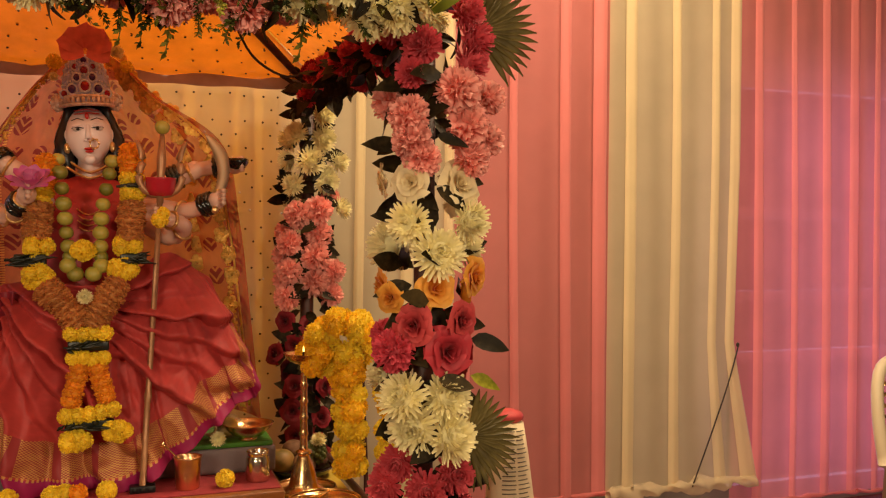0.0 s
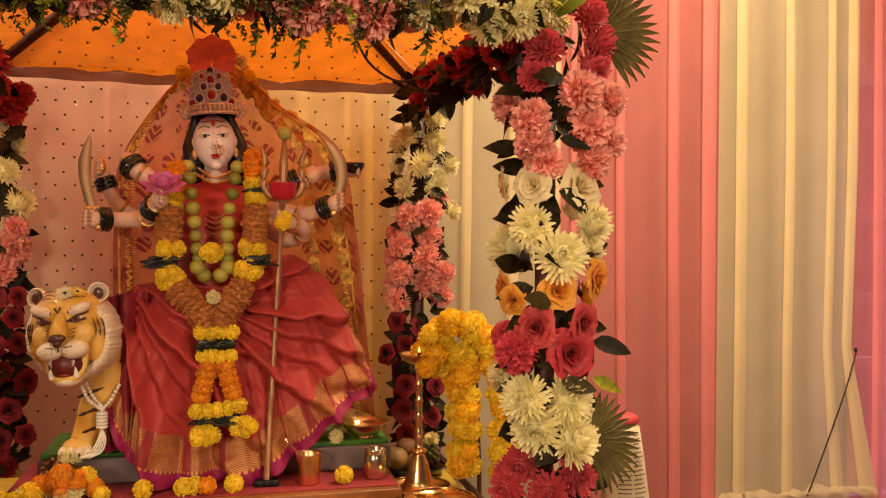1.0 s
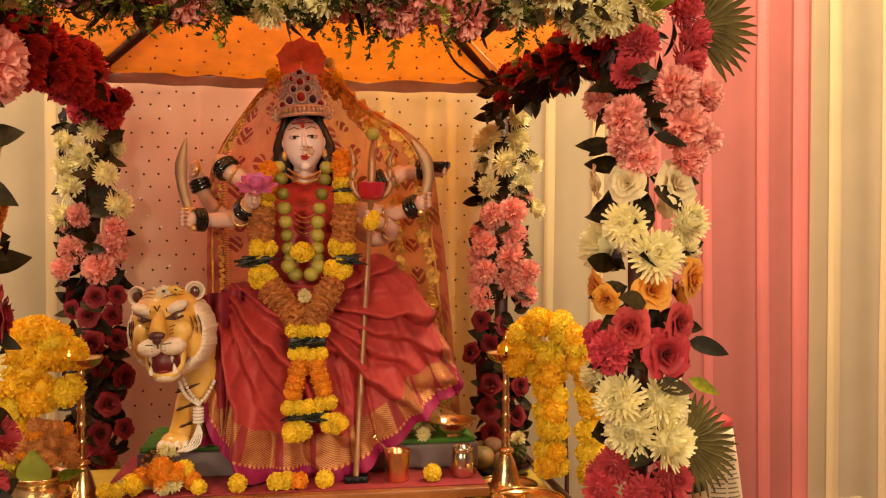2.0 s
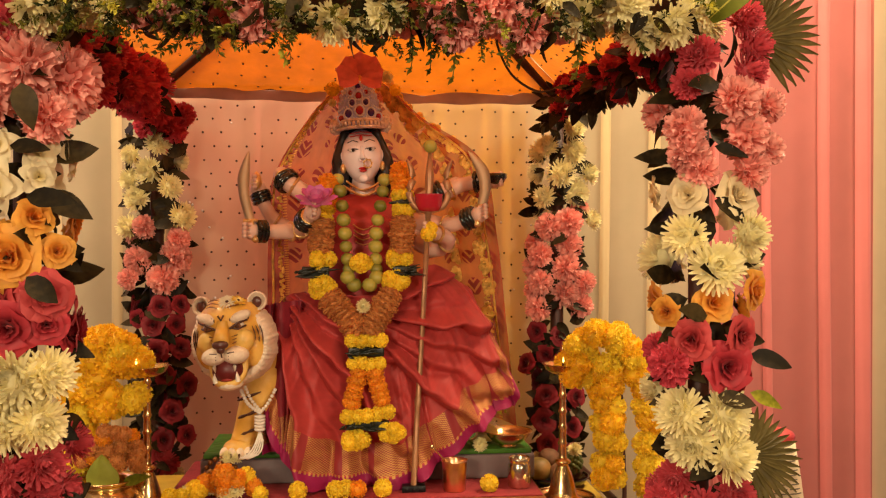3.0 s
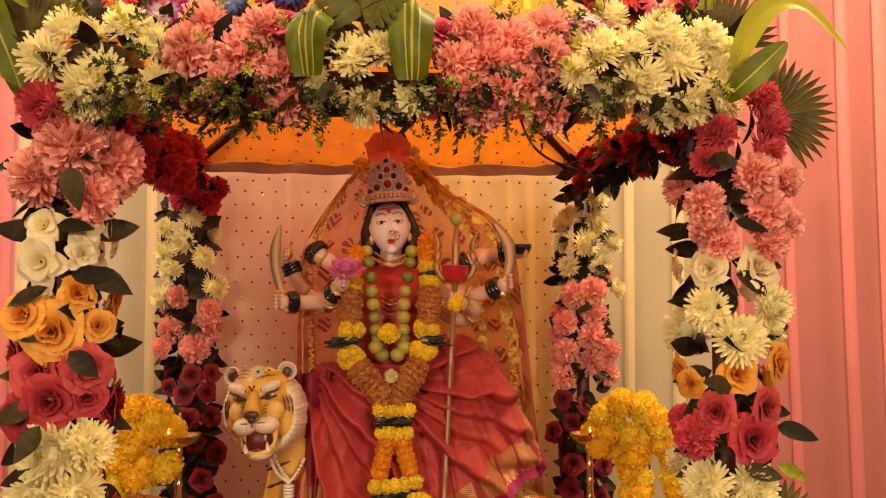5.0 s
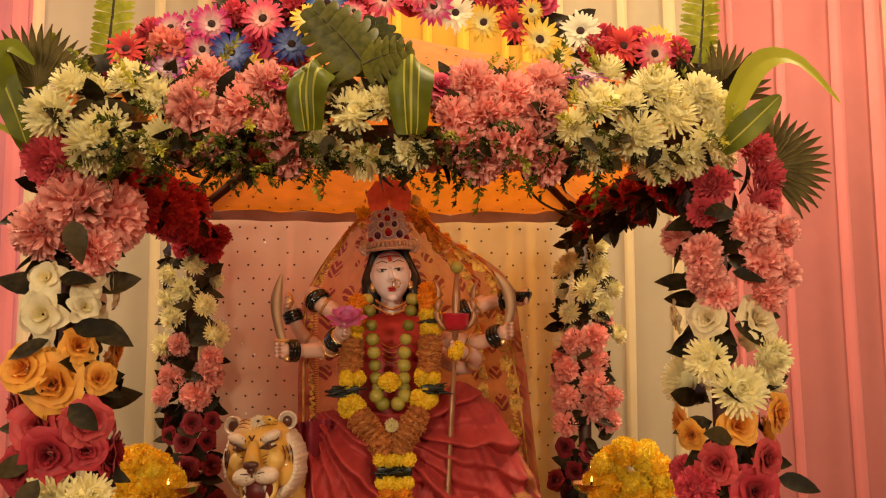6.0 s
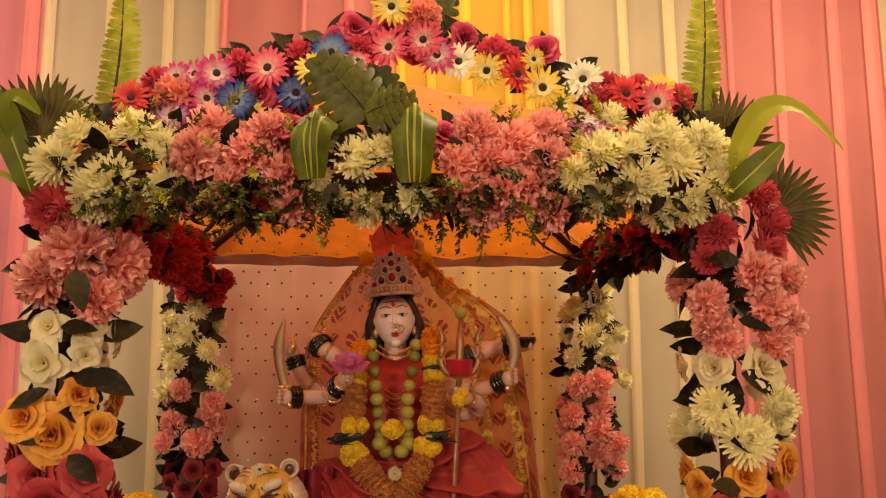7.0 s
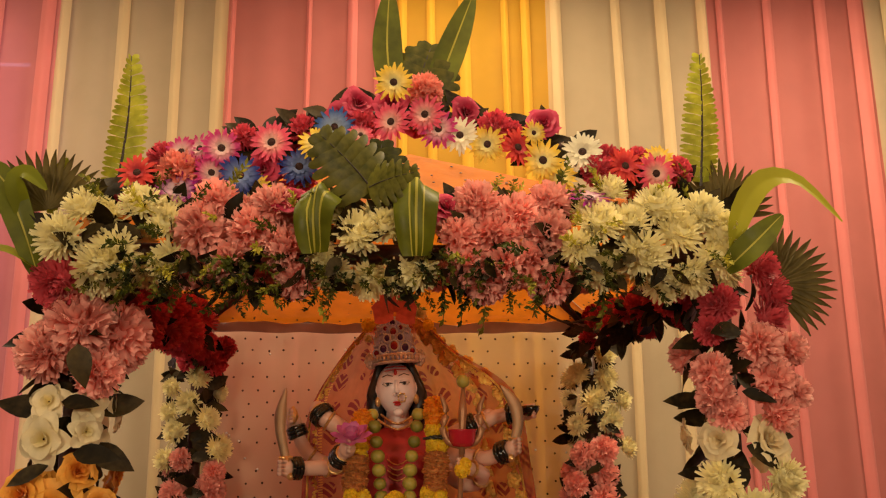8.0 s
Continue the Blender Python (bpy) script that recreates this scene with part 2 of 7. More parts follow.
def petal(bm, az, r0, h0, elev, bend, length, width, cup=0.2, tip=0.25, n=3, fringe=0.0, mi=0):
    ca, sa = math.cos(az), math.sin(az)
    r, h, e = r0, h0, elev
    rows = []
    for i in range(n + 1):
        s = i / n
        w = width * (0.35 + 0.65 * math.sin(math.pi * min(1, 0.1 + 0.62 * s))) if s < 1 else width * tip
        lift = cup * w
        row = []
        for a in (-1, 0, 1):
            hh = h + (lift if a else 0) + (R.uniform(-fringe, fringe) if s == 1 else 0)
            rr = r + (R.uniform(-fringe, fringe) if s == 1 else 0)
            row.append(bm.verts.new((rr * ca - a * w * sa, rr * sa + a * w * ca, hh)))
        rows.append(row)
        r += math.cos(e) * length / n
        h += math.sin(e) * length / n
        e += bend / n
    for a, b in zip(rows, rows[1:]):
        for k in (0, 1):
            bm.faces.new((a[k], a[k + 1], b[k + 1], b[k])).material_index = mi


def bloom(rings, width, cup, tip, bend, fringe=0.0, jitter=0.1, n=3):
    bm = bmesh.new()
    for count, elev, length, r0, h0 in rings:
        for k in range(count):
            petal(bm, 2 * math.pi * (k + R.uniform(-0.3, 0.3)) / count + elev, r0, h0, math.radians(elev) + R.uniform(-jitter, jitter),
                  math.radians(bend) + R.uniform(-jitter, jitter), length * R.uniform(0.88, 1.08), width * R.uniform(0.85, 1.15), cup, tip, n, fringe)
    return bm


def rose_petal(bm, az, span, r0, r1, h0, h1, roll, nu=6, nv=5):
    rows = []
    wob = R.uniform(-0.12, 0.12)
    for j in range(nv + 1):
        s = j / nv
        row = []
        for i in range(nu + 1):
            a = i / nu * 2 - 1
            side = 1 - 0.22 * (abs(a) ** 3) * s
            rr = r0 + (r1 - r0) * math.sin(s * math.pi / 2) + roll * max(0, s - 0.55) ** 1.5 * (1 + 0.35 * abs(a))
            hh = h0 + (h1 - h0) * s * side - roll * 0.9 * max(0, s - 0.72) ** 1.3 + wob * s * a
            t = az + a * span * (0.45 + 0.55 * math.sin(min(1, s * 1.25) * math.pi / 2))
            rr += 0.05 * a * s + 0.055 * math.sin(4.5 * a + az * 3) * s * s
            hh += 0.05 * math.sin(6 * a + az * 5) * s * s
            row.append(bm.verts.new((rr * math.cos(t), rr * math.sin(t), hh)))
        rows.append(row)
    for a, b in zip(rows, rows[1:]):
        for k in range(nu):
            bm.faces.new((a[k], a[k + 1], b[k + 1], b[k]))


def round_petal(bm, az, elev, length, width, cup, nu=4, nv=6):
    """A broad rounded petal that opens outwards and turns down at its rim."""
    ca, sa = math.cos(az), math.sin(az)
    rows = []
    wave = R.uniform(0, 6)
    for j in range(nv + 1):
        f = j / nv
        w = width * math.sin(math.pi * (0.06 + 0.90 * f) ** 0.85) ** 0.65
        r = 0.04 + length * f * math.cos(elev)
        h = length * (f * math.sin(elev) - 0.22 * f ** 3) + 0.02
        row = []
        for i in range(nu + 1):
            a = i / nu * 2 - 1
            hh = h + cup * a * a * w + 0.025 * math.sin(5 * a + wave) * f
            row.append(bm.verts.new((r * ca - a * w * sa, r * sa + a * w * ca, hh)))
        rows.append(row)
    for p, q in zip(rows, rows[1:]):
        for i in range(nu):
            bm.faces.new((p[i], p[i + 1], q[i + 1], q[i]))


def gardenia():
    bm = bmesh.new()
    for n, elev, length, width in ((5, 6, 1.0, 0.46), (4, 30, 0.78, 0.40), (3, 62, 0.46, 0.24)):
        for k in range(n):
            round_petal(bm, 2 * math.pi * (k + R.uniform(-0.12, 0.12)) / n + elev, math.radians(elev) + R.uniform(-0.1, 0.1), length * R.uniform(0.92, 1.05), width, 0.25)
    return bm


def rose():
    bm = bmesh.new()
    for k in range(3):
        rose_petal(bm, k * 2.1, 1.5, 0.03, 0.16, 0.0, 0.62, 0.15)
    for k in range(4):
        rose_petal(bm, k * 1.57 + 0.4, 1.15, 0.06, 0.32, 0.0, 0.62, 0.35)
    for k in range(5):
        rose_petal(bm, k * 1.257 + 0.1, 0.95, 0.08, 0.52, -0.05, 0.56, 0.75)
    for k in range(5):
        rose_petal(bm, k * 1.257 + 0.8, 0.85, 0.1, 0.70, -0.12, 0.42, 1.2)
    return bm


def gerbera():
    bm = bloom([(17, 4, 0.8, 0.2, 0.0), (15, 14, 0.68, 0.18, 0.04), (11, 32, 0.3, 0.16, 0.06)], 0.098, 0.2, 0.3, -12, jitter=0.09)
    vs = ball(bm, (0, 0, 0.05), (0.2, 0.2, 0.1), mi=1, u=12, v=6)
    return bm


MUM = [(26, -10, 0.95, 0.06, 0.0), (26, 6, 0.95, 0.06, 0.03), (24, 21, 0.92, 0.05, 0.06), (22, 36, 0.88, 0.04, 0.08), (18, 50, 0.82, 0.03, 0.1), (13, 63, 0.76, 0.02, 0.1), (9, 75, 0.7, 0.02, 0.1), (5, 86, 0.64, 0.02, 0.1)]
CARN = [(17, -16, 0.9, 0.1, 0.0), (19, 0, 0.92, 0.1, 0.05), (19, 15, 0.92, 0.08, 0.1), (18, 30, 0.9, 0.06, 0.12), (15, 45, 0.88, 0.05, 0.12), (12, 58, 0.86, 0.04, 0.12), (9, 71, 0.84, 0.03, 0.12), (5, 84, 0.82, 0.03, 0.12)]
BLOOMS = {}


def bloom_mesh(kind, variant):
    key = (kind, variant)
    if key not in BLOOMS:
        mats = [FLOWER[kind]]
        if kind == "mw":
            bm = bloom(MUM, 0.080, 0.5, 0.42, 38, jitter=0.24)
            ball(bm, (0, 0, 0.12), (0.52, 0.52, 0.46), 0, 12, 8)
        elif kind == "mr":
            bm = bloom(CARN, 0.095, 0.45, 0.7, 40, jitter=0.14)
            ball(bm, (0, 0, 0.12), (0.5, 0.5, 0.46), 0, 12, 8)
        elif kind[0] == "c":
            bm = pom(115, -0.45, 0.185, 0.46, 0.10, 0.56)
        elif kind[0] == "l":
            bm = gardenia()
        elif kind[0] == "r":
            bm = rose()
        elif kind[0] == "g":
            bm = gerbera()
            mats.append(HEART)
        else:
            bm = pom(130, -0.95, 0.17, 0.78, 0.04, 0.84)
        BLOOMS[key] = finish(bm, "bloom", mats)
    return BLOOMS[key]


def pom(n, low, width, base, fringe, core):
    """A dense head: a core ball set all over with short ruffled petals."""
    bm = bmesh.new()
    ball(bm, (0, 0, 0), core, 0, 14, 10)
    for k in range(n):
        z = 1 - (1 - low) * (k + 0.5) / n
        t = 2.39996 * k + R.uniform(-0.2, 0.2)
        q = math.sqrt(max(0, 1 - z * z))
        d = Vector((q * math.cos(t), q * math.sin(t), z))
        lean = (d + Vector((R.uniform(-0.3, 0.3), R.uniform(-0.3, 0.3), R.uniform(-0.1, 0.35)))).normalized()
        side = lean.cross(Vector((R.uniform(-1, 1), R.uniform(-1, 1), R.uniform(-1, 1)))).normalized()
        up = side.cross(lean)
        rows = []
        for f, w, c in ((0.0, 0.55, 0.0), (0.6, 1.0, 0.12), (1.0, 0.85, 0.34)):
            p = d * base + lean * (1.0 - base) * f * R.uniform(0.95, 1.1)
            rows.append([bm.verts.new(p + side * width * w * a + up * (width * (0.55 * a * a + c * 1.5)) + lean * (R.uniform(-fringe, fringe) if f == 1 else 0)) for a in (-1, -0.35, 0.35, 1)])
        for r0, r1 in zip(rows, rows[1:]):
            for i in range(3):
                bm.faces.new((r0[i], r0[i + 1], r1[i + 1], r1[i]))
    return bm


KIND = {"l": "gardenia", "m": "chrysanthemum", "c": "carnation", "r": "rose", "g": "gerbera", "y": "marigold"}


def blossom(kind, place, way, size, parent):
    w = Vector(way).normalized() + Vector((R.uniform(-0.25, 0.25), R.uniform(-0.2, 0.2), R.uniform(-0.25, 0.25)))
    if kind[0] == "y":
        w = Vector((R.uniform(-1, 1), R.uniform(-1, 1), R.uniform(-1, 1)))
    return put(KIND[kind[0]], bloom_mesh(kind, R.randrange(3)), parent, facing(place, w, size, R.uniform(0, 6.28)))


def leaf_mesh(width=0.24, droop=0.25, material=None, fold=0.5, n=6):
    """An ovate leaf of length 1 along x, facing z, with a folded midrib."""
    bm = bmesh.new()
    rows = []
    for i in range(n + 1):
        s = i / n
        w = width * math.sin(math.pi * s ** 0.8) ** 0.85 if 0 < s < 1 else 0.008
        z = -droop * s * s
        wave = 0.02 * math.sin(9 * s + width * 40)
        rows.append([bm.verts.new((s, -w, z + fold * w * 0.5 + wave)), bm.verts.new((s, 0, z)), bm.verts.new((s, w, z + fold * w * 0.5 - wave))])
    for a, b in zip(rows, rows[1:]):
        for k in (0, 1):
            bm.faces.new((a[k], a[k + 1], b[k + 1], b[k]))
    return finish(bm, "leaf", material or LEAF)


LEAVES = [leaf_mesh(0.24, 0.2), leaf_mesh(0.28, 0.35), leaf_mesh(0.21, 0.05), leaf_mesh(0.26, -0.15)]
LEAVES_LIGHT = [leaf_mesh(0.2, 0.3, LEAF_LIGHT), leaf_mesh(0.16, 0.5, LEAF_LIGHT)]


def leaf_pose(place, way, normal, size):
    x = Vector(way).normalized()
    z = (Vector(normal) - x * x.dot(Vector(normal))).normalized()
    y = z.cross(x)
    m = Matrix((x, y, z)).transposed().to_4x4()
    return Matrix.Translation(place) @ m @ Matrix.Scale(size, 4)


def put_leaf(place, way, normal, size, parent, meshes=None):
    return put("leaf", R.choice(meshes or LEAVES), parent, leaf_pose(place, way, normal, size))


def fan_leaf():
    """A fan palm leaf of radius 1 in the x-y plane, opening round +y."""
    bm = bmesh.new()
    n = 19
    for k in range(n):
        a = math.radians(-78 + 156 * k / (n - 1))
        ln = 1.0 - 0.12 * abs(k - n // 2) / n + R.uniform(-0.04, 0.04)
        d, s = Vector((math.sin(a), math.cos(a), 0)), Vector((math.cos(a), -math.sin(a), 0))
        rows = []
        for r, w in ((0.02, 0.006), (0.5, 0.062), (0.8, 0.045), (1.0, 0.004)):
            c = d * r * ln
            z = -0.12 * r * r + R.uniform(-0.012, 0.012)
            rows.append([bm.verts.new(c - s * w + Vector((0, 0, z + 0.03 * r))), bm.verts.new(c + Vector((0, 0, z - 0.02 * r))), bm.verts.new(c + s * w + Vector((0, 0, z + 0.03 * r)))])
        for p, q in zip(rows, rows[1:]):
            for j in (0, 1):
                bm.faces.new((p[j], p[j + 1], q[j + 1], q[j]))
    return finish(bm, "fan_leaf", FAN)


FAN_MESH = fan_leaf()


def fern_leaf():
    """A fern frond of length 1 along y, facing z."""
    bm = bmesh.new()
    tube(bm, [(0.05 * math.sin(s * 2), s, 0.05 * s * s) for s in (i / 8 for i in range(9))], [0.012 - 0.009 * i / 8 for i in range(9)], 5, 1)
    n = 25
    for k in range(n):
        s = 0.04 + 0.94 * k / (n - 1)
        w = 0.135 * (math.sin(math.pi * min(1, 0.34 + 0.63 * s)) ** 0.75) + 0.010
        for sd in (-1, 1):
            c = Vector((0.05 * math.sin(s * 2), s, 0.05 * s * s))
            rows = []
            for f, hw in ((0, 0.017), (0.4, 0.0205), (0.8, 0.0175), (1, 0.006)):
                p = c + Vector((sd * w * f, 0.045 * f, R.uniform(-0.006, 0.006) - 0.05 * f * f + 0.02 * (k % 2) * f))
                rows.append([bm.verts.new(p + Vector((0, -hw, 0))), bm.verts.new(p + Vector((0, hw, 0.004)))])
            for p, q in zip(rows, rows[1:]):
                bm.faces.new((p[0], p[1], q[1], q[0]))
    return finish(bm, "fern_leaf", [FERN_GREEN, STEM])


STRIPES = (-1, -0.38, -0.31, -0.07, 0.05, 0.25, 0.33, 1)


def strap_leaf(keys, width, twist, n=14, blunt=False):
    """A long bent leaf along keys, with a pale stripe on its midrib."""
    bm = bmesh.new()
    pts = smooth_line(keys, n)
    rows = []
    for i, p in enumerate(pts):
        s = i / (n - 1)
        d = (pts[min(i + 1, n - 1)] - pts[max(i - 1, 0)]).normalized()
        side = d.cross(Vector(twist)).normalized()
        nn = side.cross(d)
        w = width * max(0.05, math.sin(math.pi * min(1, 0.12 + 0.86 * s)) ** 0.8)
        if blunt:
            w = width * (0.88 + 0.12 * math.sin(3 * s) - 0.30 * s ** 5)
        rows.append([bm.verts.new(p + side * w * a + nn * (abs(a) * w * 0.25 if not blunt else -a * a * w * 0.55 + 0.007 * math.sin(9 * a + 5 * s) + 0.004 * math.sin(17 * s + 3 * a))) for a in STRIPES])
    for a, b in zip(rows, rows[1:]):
        for k in range(7):
            bm.faces.new((a[k], a[k + 1], b[k + 1], b[k])).material_index = 1 if k in (1, 3, 5) and (blunt or k == 3) else 0
    return bm


def split_leaf():
    """A heart-shaped leaf with slits between its veins, of length 1 along y."""
    bm = bmesh.new()
    tube(bm, [(0, s - 0.1, 0.012 - 0.3 * s * s) for s in (i / 6 for i in range(7))], [0.016 - 0.011 * i / 6 for i in range(7)], 5, 1)
    n = 7
    half = 0.60 / n
    for k in range(n):
        s = 0.05 + 0.9 * k / (n - 1)
        w = 0.52 * math.sin(math.pi * min(1, 0.3 + 0.66 * s)) ** 0.8 + 0.05
        for sd in (-1, 1):
            rows = []
            for f, hw in ((0, 1.0), (0.3, 1.04), (0.55, 0.98), (0.68, 0.72), (0.82, 0.66), (0.94, 0.5), (1, 0.16)):
                p = Vector((sd * w * f, s - 0.1 + 0.28 * f * w - 0.12 * f * (1 - s), -0.3 * s * s - 0.3 * f * f * w + 0.05 * f))
                h = hw * half * (1 + 0.25 * f)
                rows.append([bm.verts.new(p + Vector((0, -h, -0.004))), bm.verts.new(p + Vector((0, 0, 0.005))), bm.verts.new(p + Vector((0, h, -0.004)))])
            for p, q in zip(rows, rows[1:]):
                for j in (0, 1):
                    bm.faces.new((p[j], p[j + 1], q[j + 1], q[j]))
    return finish(bm, "split_leaf", [LEAF_CUT, STEM])


def sprig_mesh(n=11, material=None):
    """A thin twig of length 1 along x with small leaflets."""
    bm = bmesh.new()
    line = [Vector((s, 0.06 * math.sin(4 * s), 0.08 * s * s)) for s in (i / 8 for i in range(9))]
    tube(bm, line, 0.012, 4)
    for k in range(n * 2):
        s = R.uniform(0.15, 1)
        c = Vector((s, 0.06 * math.sin(4 * s), 0.08 * s * s))
        d = Vector((R.uniform(0.3, 1), R.uniform(-1, 1), R.uniform(-1, 1))).normalized() * R.uniform(0.14, 0.24)
        sd = d.cross(Vector((R.uniform(-1, 1), R.uniform(-1, 1), 1))).normalized() * 0.045
        a, b, e, f = (bm.verts.new(v) for v in (c, c + d * 0.5 + sd, c + d, c + d * 0.5 - sd))
        bm.faces.new((a, b, e, f))
    return finish(bm, "sprig", material or SPRIG)


SPRIGS = [sprig_mesh() for _ in range(3)]
SPRIGS_PALE = [sprig_mesh(13, SPRIG_PALE) for _ in range(3)]
FERN_MESH = fern_leaf()
SPLIT_MESH = split_leaf()

# ---- hall ----
X0, X1, Y0, Y1, ZC = -4.6, 5.2, -5.0, 1.98, 3.80


def slab(name, c, s, m, label="", cat=""):
    bm = bmesh.new()
    box(bm, c, s)
    return tagged(part(name, bm, m, smooth=False), label, cat, kind="structure")


slab("floor", (0.3, -1.5, -0.05), (10.2, 7.4, 0.1), FLOOR, "dull red carpet on the hall floor", "floor")
slab("ceiling", (0.3, -1.5, ZC + 0.05), (10.2, 7.4, 0.1), CEIL, "plain off-white hall ceiling", "ceiling")
slab("wall_south", (0.3, Y0 - 0.05, ZC / 2), (10.0, 0.1, ZC), PLASTER, "plain plaster wall of the hall", "wall")
slab("wall_west", (X0 - 0.05, -1.5, ZC / 2), (0.1, 7.0, ZC), PLASTER, "plain plaster wall of the hall", "wall")
slab("wall_east", (X1 + 0.05, -1.5, ZC / 2), (0.1, 7.0, ZC), PLASTER, "plain plaster wall of the hall", "wall")
# north wall with two window openings behind the curtains
bm = bmesh.new()
WIN = ((-3.2, -1.7, 1.35, 3.25), (3.0, 4.5, 0.13, 2.2))
cuts = [X0] + [v for w in WIN for v in w[:2]] + [X1]
for a, b in ((cuts[0], cuts[1]), (cuts[2], cuts[3]), (cuts[4], cuts[5])):
    box(bm, ((a + b) / 2, Y1 + 0.06, ZC / 2), (b - a, 0.12, ZC))
for a, b, z0, z1 in WIN:
    box(bm, ((a + b) / 2, Y1 + 0.06, z0 / 2), (b - a, 0.12, z0))
    box(bm, ((a + b) / 2, Y1 + 0.06, (z1 + ZC) / 2), (b - a, 0.12, ZC - z1))
tagged(part("wall_north", bm, PLASTER, smooth=False), "grey plaster wall hidden behind the curtains", "wall", kind="structure")

window = thing("window_1", (3.75, 2.0, 0.13), "tall window with plain horizontal bars behind the pink curtain", "window", kind="structure")
GRILLE = mat("grille_paint", (0.12, 0.09, 0.08), rough=0.5, vary=0.15, scale=20)
for z in (0.665, 0.985, 1.42):
    bm = bmesh.new()
    box(bm, (0, 0, z), (1.5, 0.03, 0.055), 0.004)
    part("grille_bar", bm, GRILLE, window)


# ---- curtains ----
def curtain(x0, x1, y, material, colour, folds, tie=None, z0=0.24, z1=3.78, roll=0.009):
    """A sheer panel with pressed pleats; tie: (height of the knot, how far the foot flares)."""
    root = thing("curtain", ((x0 + x1) / 2, y, z0), f"sheer {colour} pleated curtain panel hung on the wall", "curtain", "curtain panels")
    ph = R.uniform(0, 6)

    def edge(x, z):
        f = (x - x0) / (x1 - x0)
        dx = 0.012 * math.sin(z * 1.3 + ph) * math.sin(math.pi * f)
        if tie:
            k, flare = tie
            if z < k:
                dx += flare * f ** 3 * (k - z) / k * 1.3
            dx -= 0.03 * f ** 4 * max(0, 1 - abs(z - k) / 0.9)
        return x + dx

    def sheet(a, b, off, nx, nz, wave, swell=0.0):
        bm = bmesh.new()
        grid = []
        for j in range(nz + 1):
            z = z0 + (z1 - z0) * j / nz
            grid.append([bm.verts.new((edge(a + (b - a) * i / nx, z) - root.location.x,
                                       off - swell * math.sin(math.pi * i / nx) ** 0.7 + wave * math.sin(34 * (a + (b - a) * i / nx) + 0.5 * math.sin(z + ph)) + 0.5 * wave * math.sin(1.7 * z + 11 * i / nx),
                                       z - root.location.z)) for i in range(nx + 1)])
        for r0, r1 in zip(grid, grid[1:]):
            for i in range(nx):
                bm.faces.new((r0[i], r0[i + 1], r1[i + 1], r1[i]))
        return bm

    thick = {PINK_CLOTH: PINK_FOLD, CREAM_CLOTH: CREAM_FOLD, YELLOW_CLOTH: YELLOW_FOLD}[material]
    part("sheet", sheet(x0, x1, 0.0, 40, 26, 0.006), material, root)
    for fx, w in folds:
        part("pleat", sheet(x0 + fx, x0 + fx + w, -0.016, 8, 26, 0.003, 0.014), thick, root)
    # gathered and rolled foot
    bm = bmesh.new()
    line, rad = [], []
    n = 110
    for i in range(n):
        f = i / (n - 1)
        xx = x0 + (x1 - x0) * f + (tie[1] * 0.7 * f ** 3 if tie else 0)
        line.append((xx - root.location.x, -0.02 + 0.006 * math.sin(23 * f + ph), 0.002 * math.sin(31 * f + 2 * ph)))
        rad.append(roll * (1 + 0.3 * math.sin(13 * f + ph) + 0.2 * math.sin(41 * f)))
    tube(bm, line, rad, 12)
    for v in bm.verts:
        p = Vector((v.co.x * 9, v.co.y * 30, v.co.z * 40 + v.co.x * 14))
        v.co += Vector((0.3, 1, 1)) * roll * 0.7 * noise.noise(p + Vector((ph, 0, 0)))
    part("rolled_hem", bm, material, root)
    return root


F3 = ((0.02, 0.045), (0.24, 0.04), (0.45, 0.05), (0.66, 0.05))
# panels: from, to, cloth, colour, pleats as (from, width)
PANELS = [(-3.0, -2.25, CREAM_CLOTH, "cream", F3), (-2.25, -1.50, PINK_CLOTH, "pink", ((0.03, 0.04), (0.27, 0.04), (0.50, 0.04), (0.69, 0.06))),
          (-1.50, -0.75, CREAM_CLOTH, "cream", ((0.005, 0.05), (0.268, 0.052), (0.508, 0.042), (0.68, 0.06))),
          (-0.75, -0.03, PINK_CLOTH, "pink", ((0.0, 0.022), (0.322, 0.024), (0.505, 0.045), (0.63, 0.04))),
          (-0.03, 0.665, YELLOW_CLOTH, "golden yellow", ((0.02, 0.04), (0.15, 0.04), (0.297, 0.05), (0.487, 0.032), (0.576, 0.04))),
          (0.665, 1.385, CREAM_CLOTH, "cream", ((0.005, 0.05), (0.285, 0.042), (0.487, 0.052), (0.68, 0.042))),
          (1.385, 2.155, PINK_CLOTH, "pink", ((0.06, 0.03), (0.28, 0.043), (0.528, 0.052), (0.69, 0.066))),
          (2.155, 2.86, CREAM_CLOTH, "cream", ((0.066, 0.06), (0.31, 0.05), (0.53, 0.05), (0.645, 0.06))),
          (2.86, 3.62, PINK_CLOTH, "pink", ((0.105, 0.055), (0.328, 0.036), (0.523, 0.052), (0.70, 0.055))),
          (3.62, 4.4, PINK_CLOTH, "pink", ((0.075, 0.04), (0.28, 0.05), (0.50, 0.04), (0.68, 0.05)))]
for i, (a, b, m, c, pleats) in enumerate(PANELS):
    curtain(a - 0.012, b + 0.012, 1.76 - 0.025 * (i % 2), m, c, [(fx + 0.012, w) for fx, w in pleats],
            tie=(0.9, 0.13) if i == 7 else None, z0=0.24 if i < 8 else 0.12, roll=0.028 if c == "cream" else 0.009)
tie_bm = bmesh.new()
tube(tie_bm, smooth_line([(2.855, 1.71, 0.905), (2.78, 1.69, 0.72), (2.68, 1.69, 0.47), (2.59, 1.70, 0.24)], 10), 0.0035, 6)
ball(tie_bm, (2.857, 1.72, 0.90), (0.008, 0.008, 0.012), u=8, v=6)
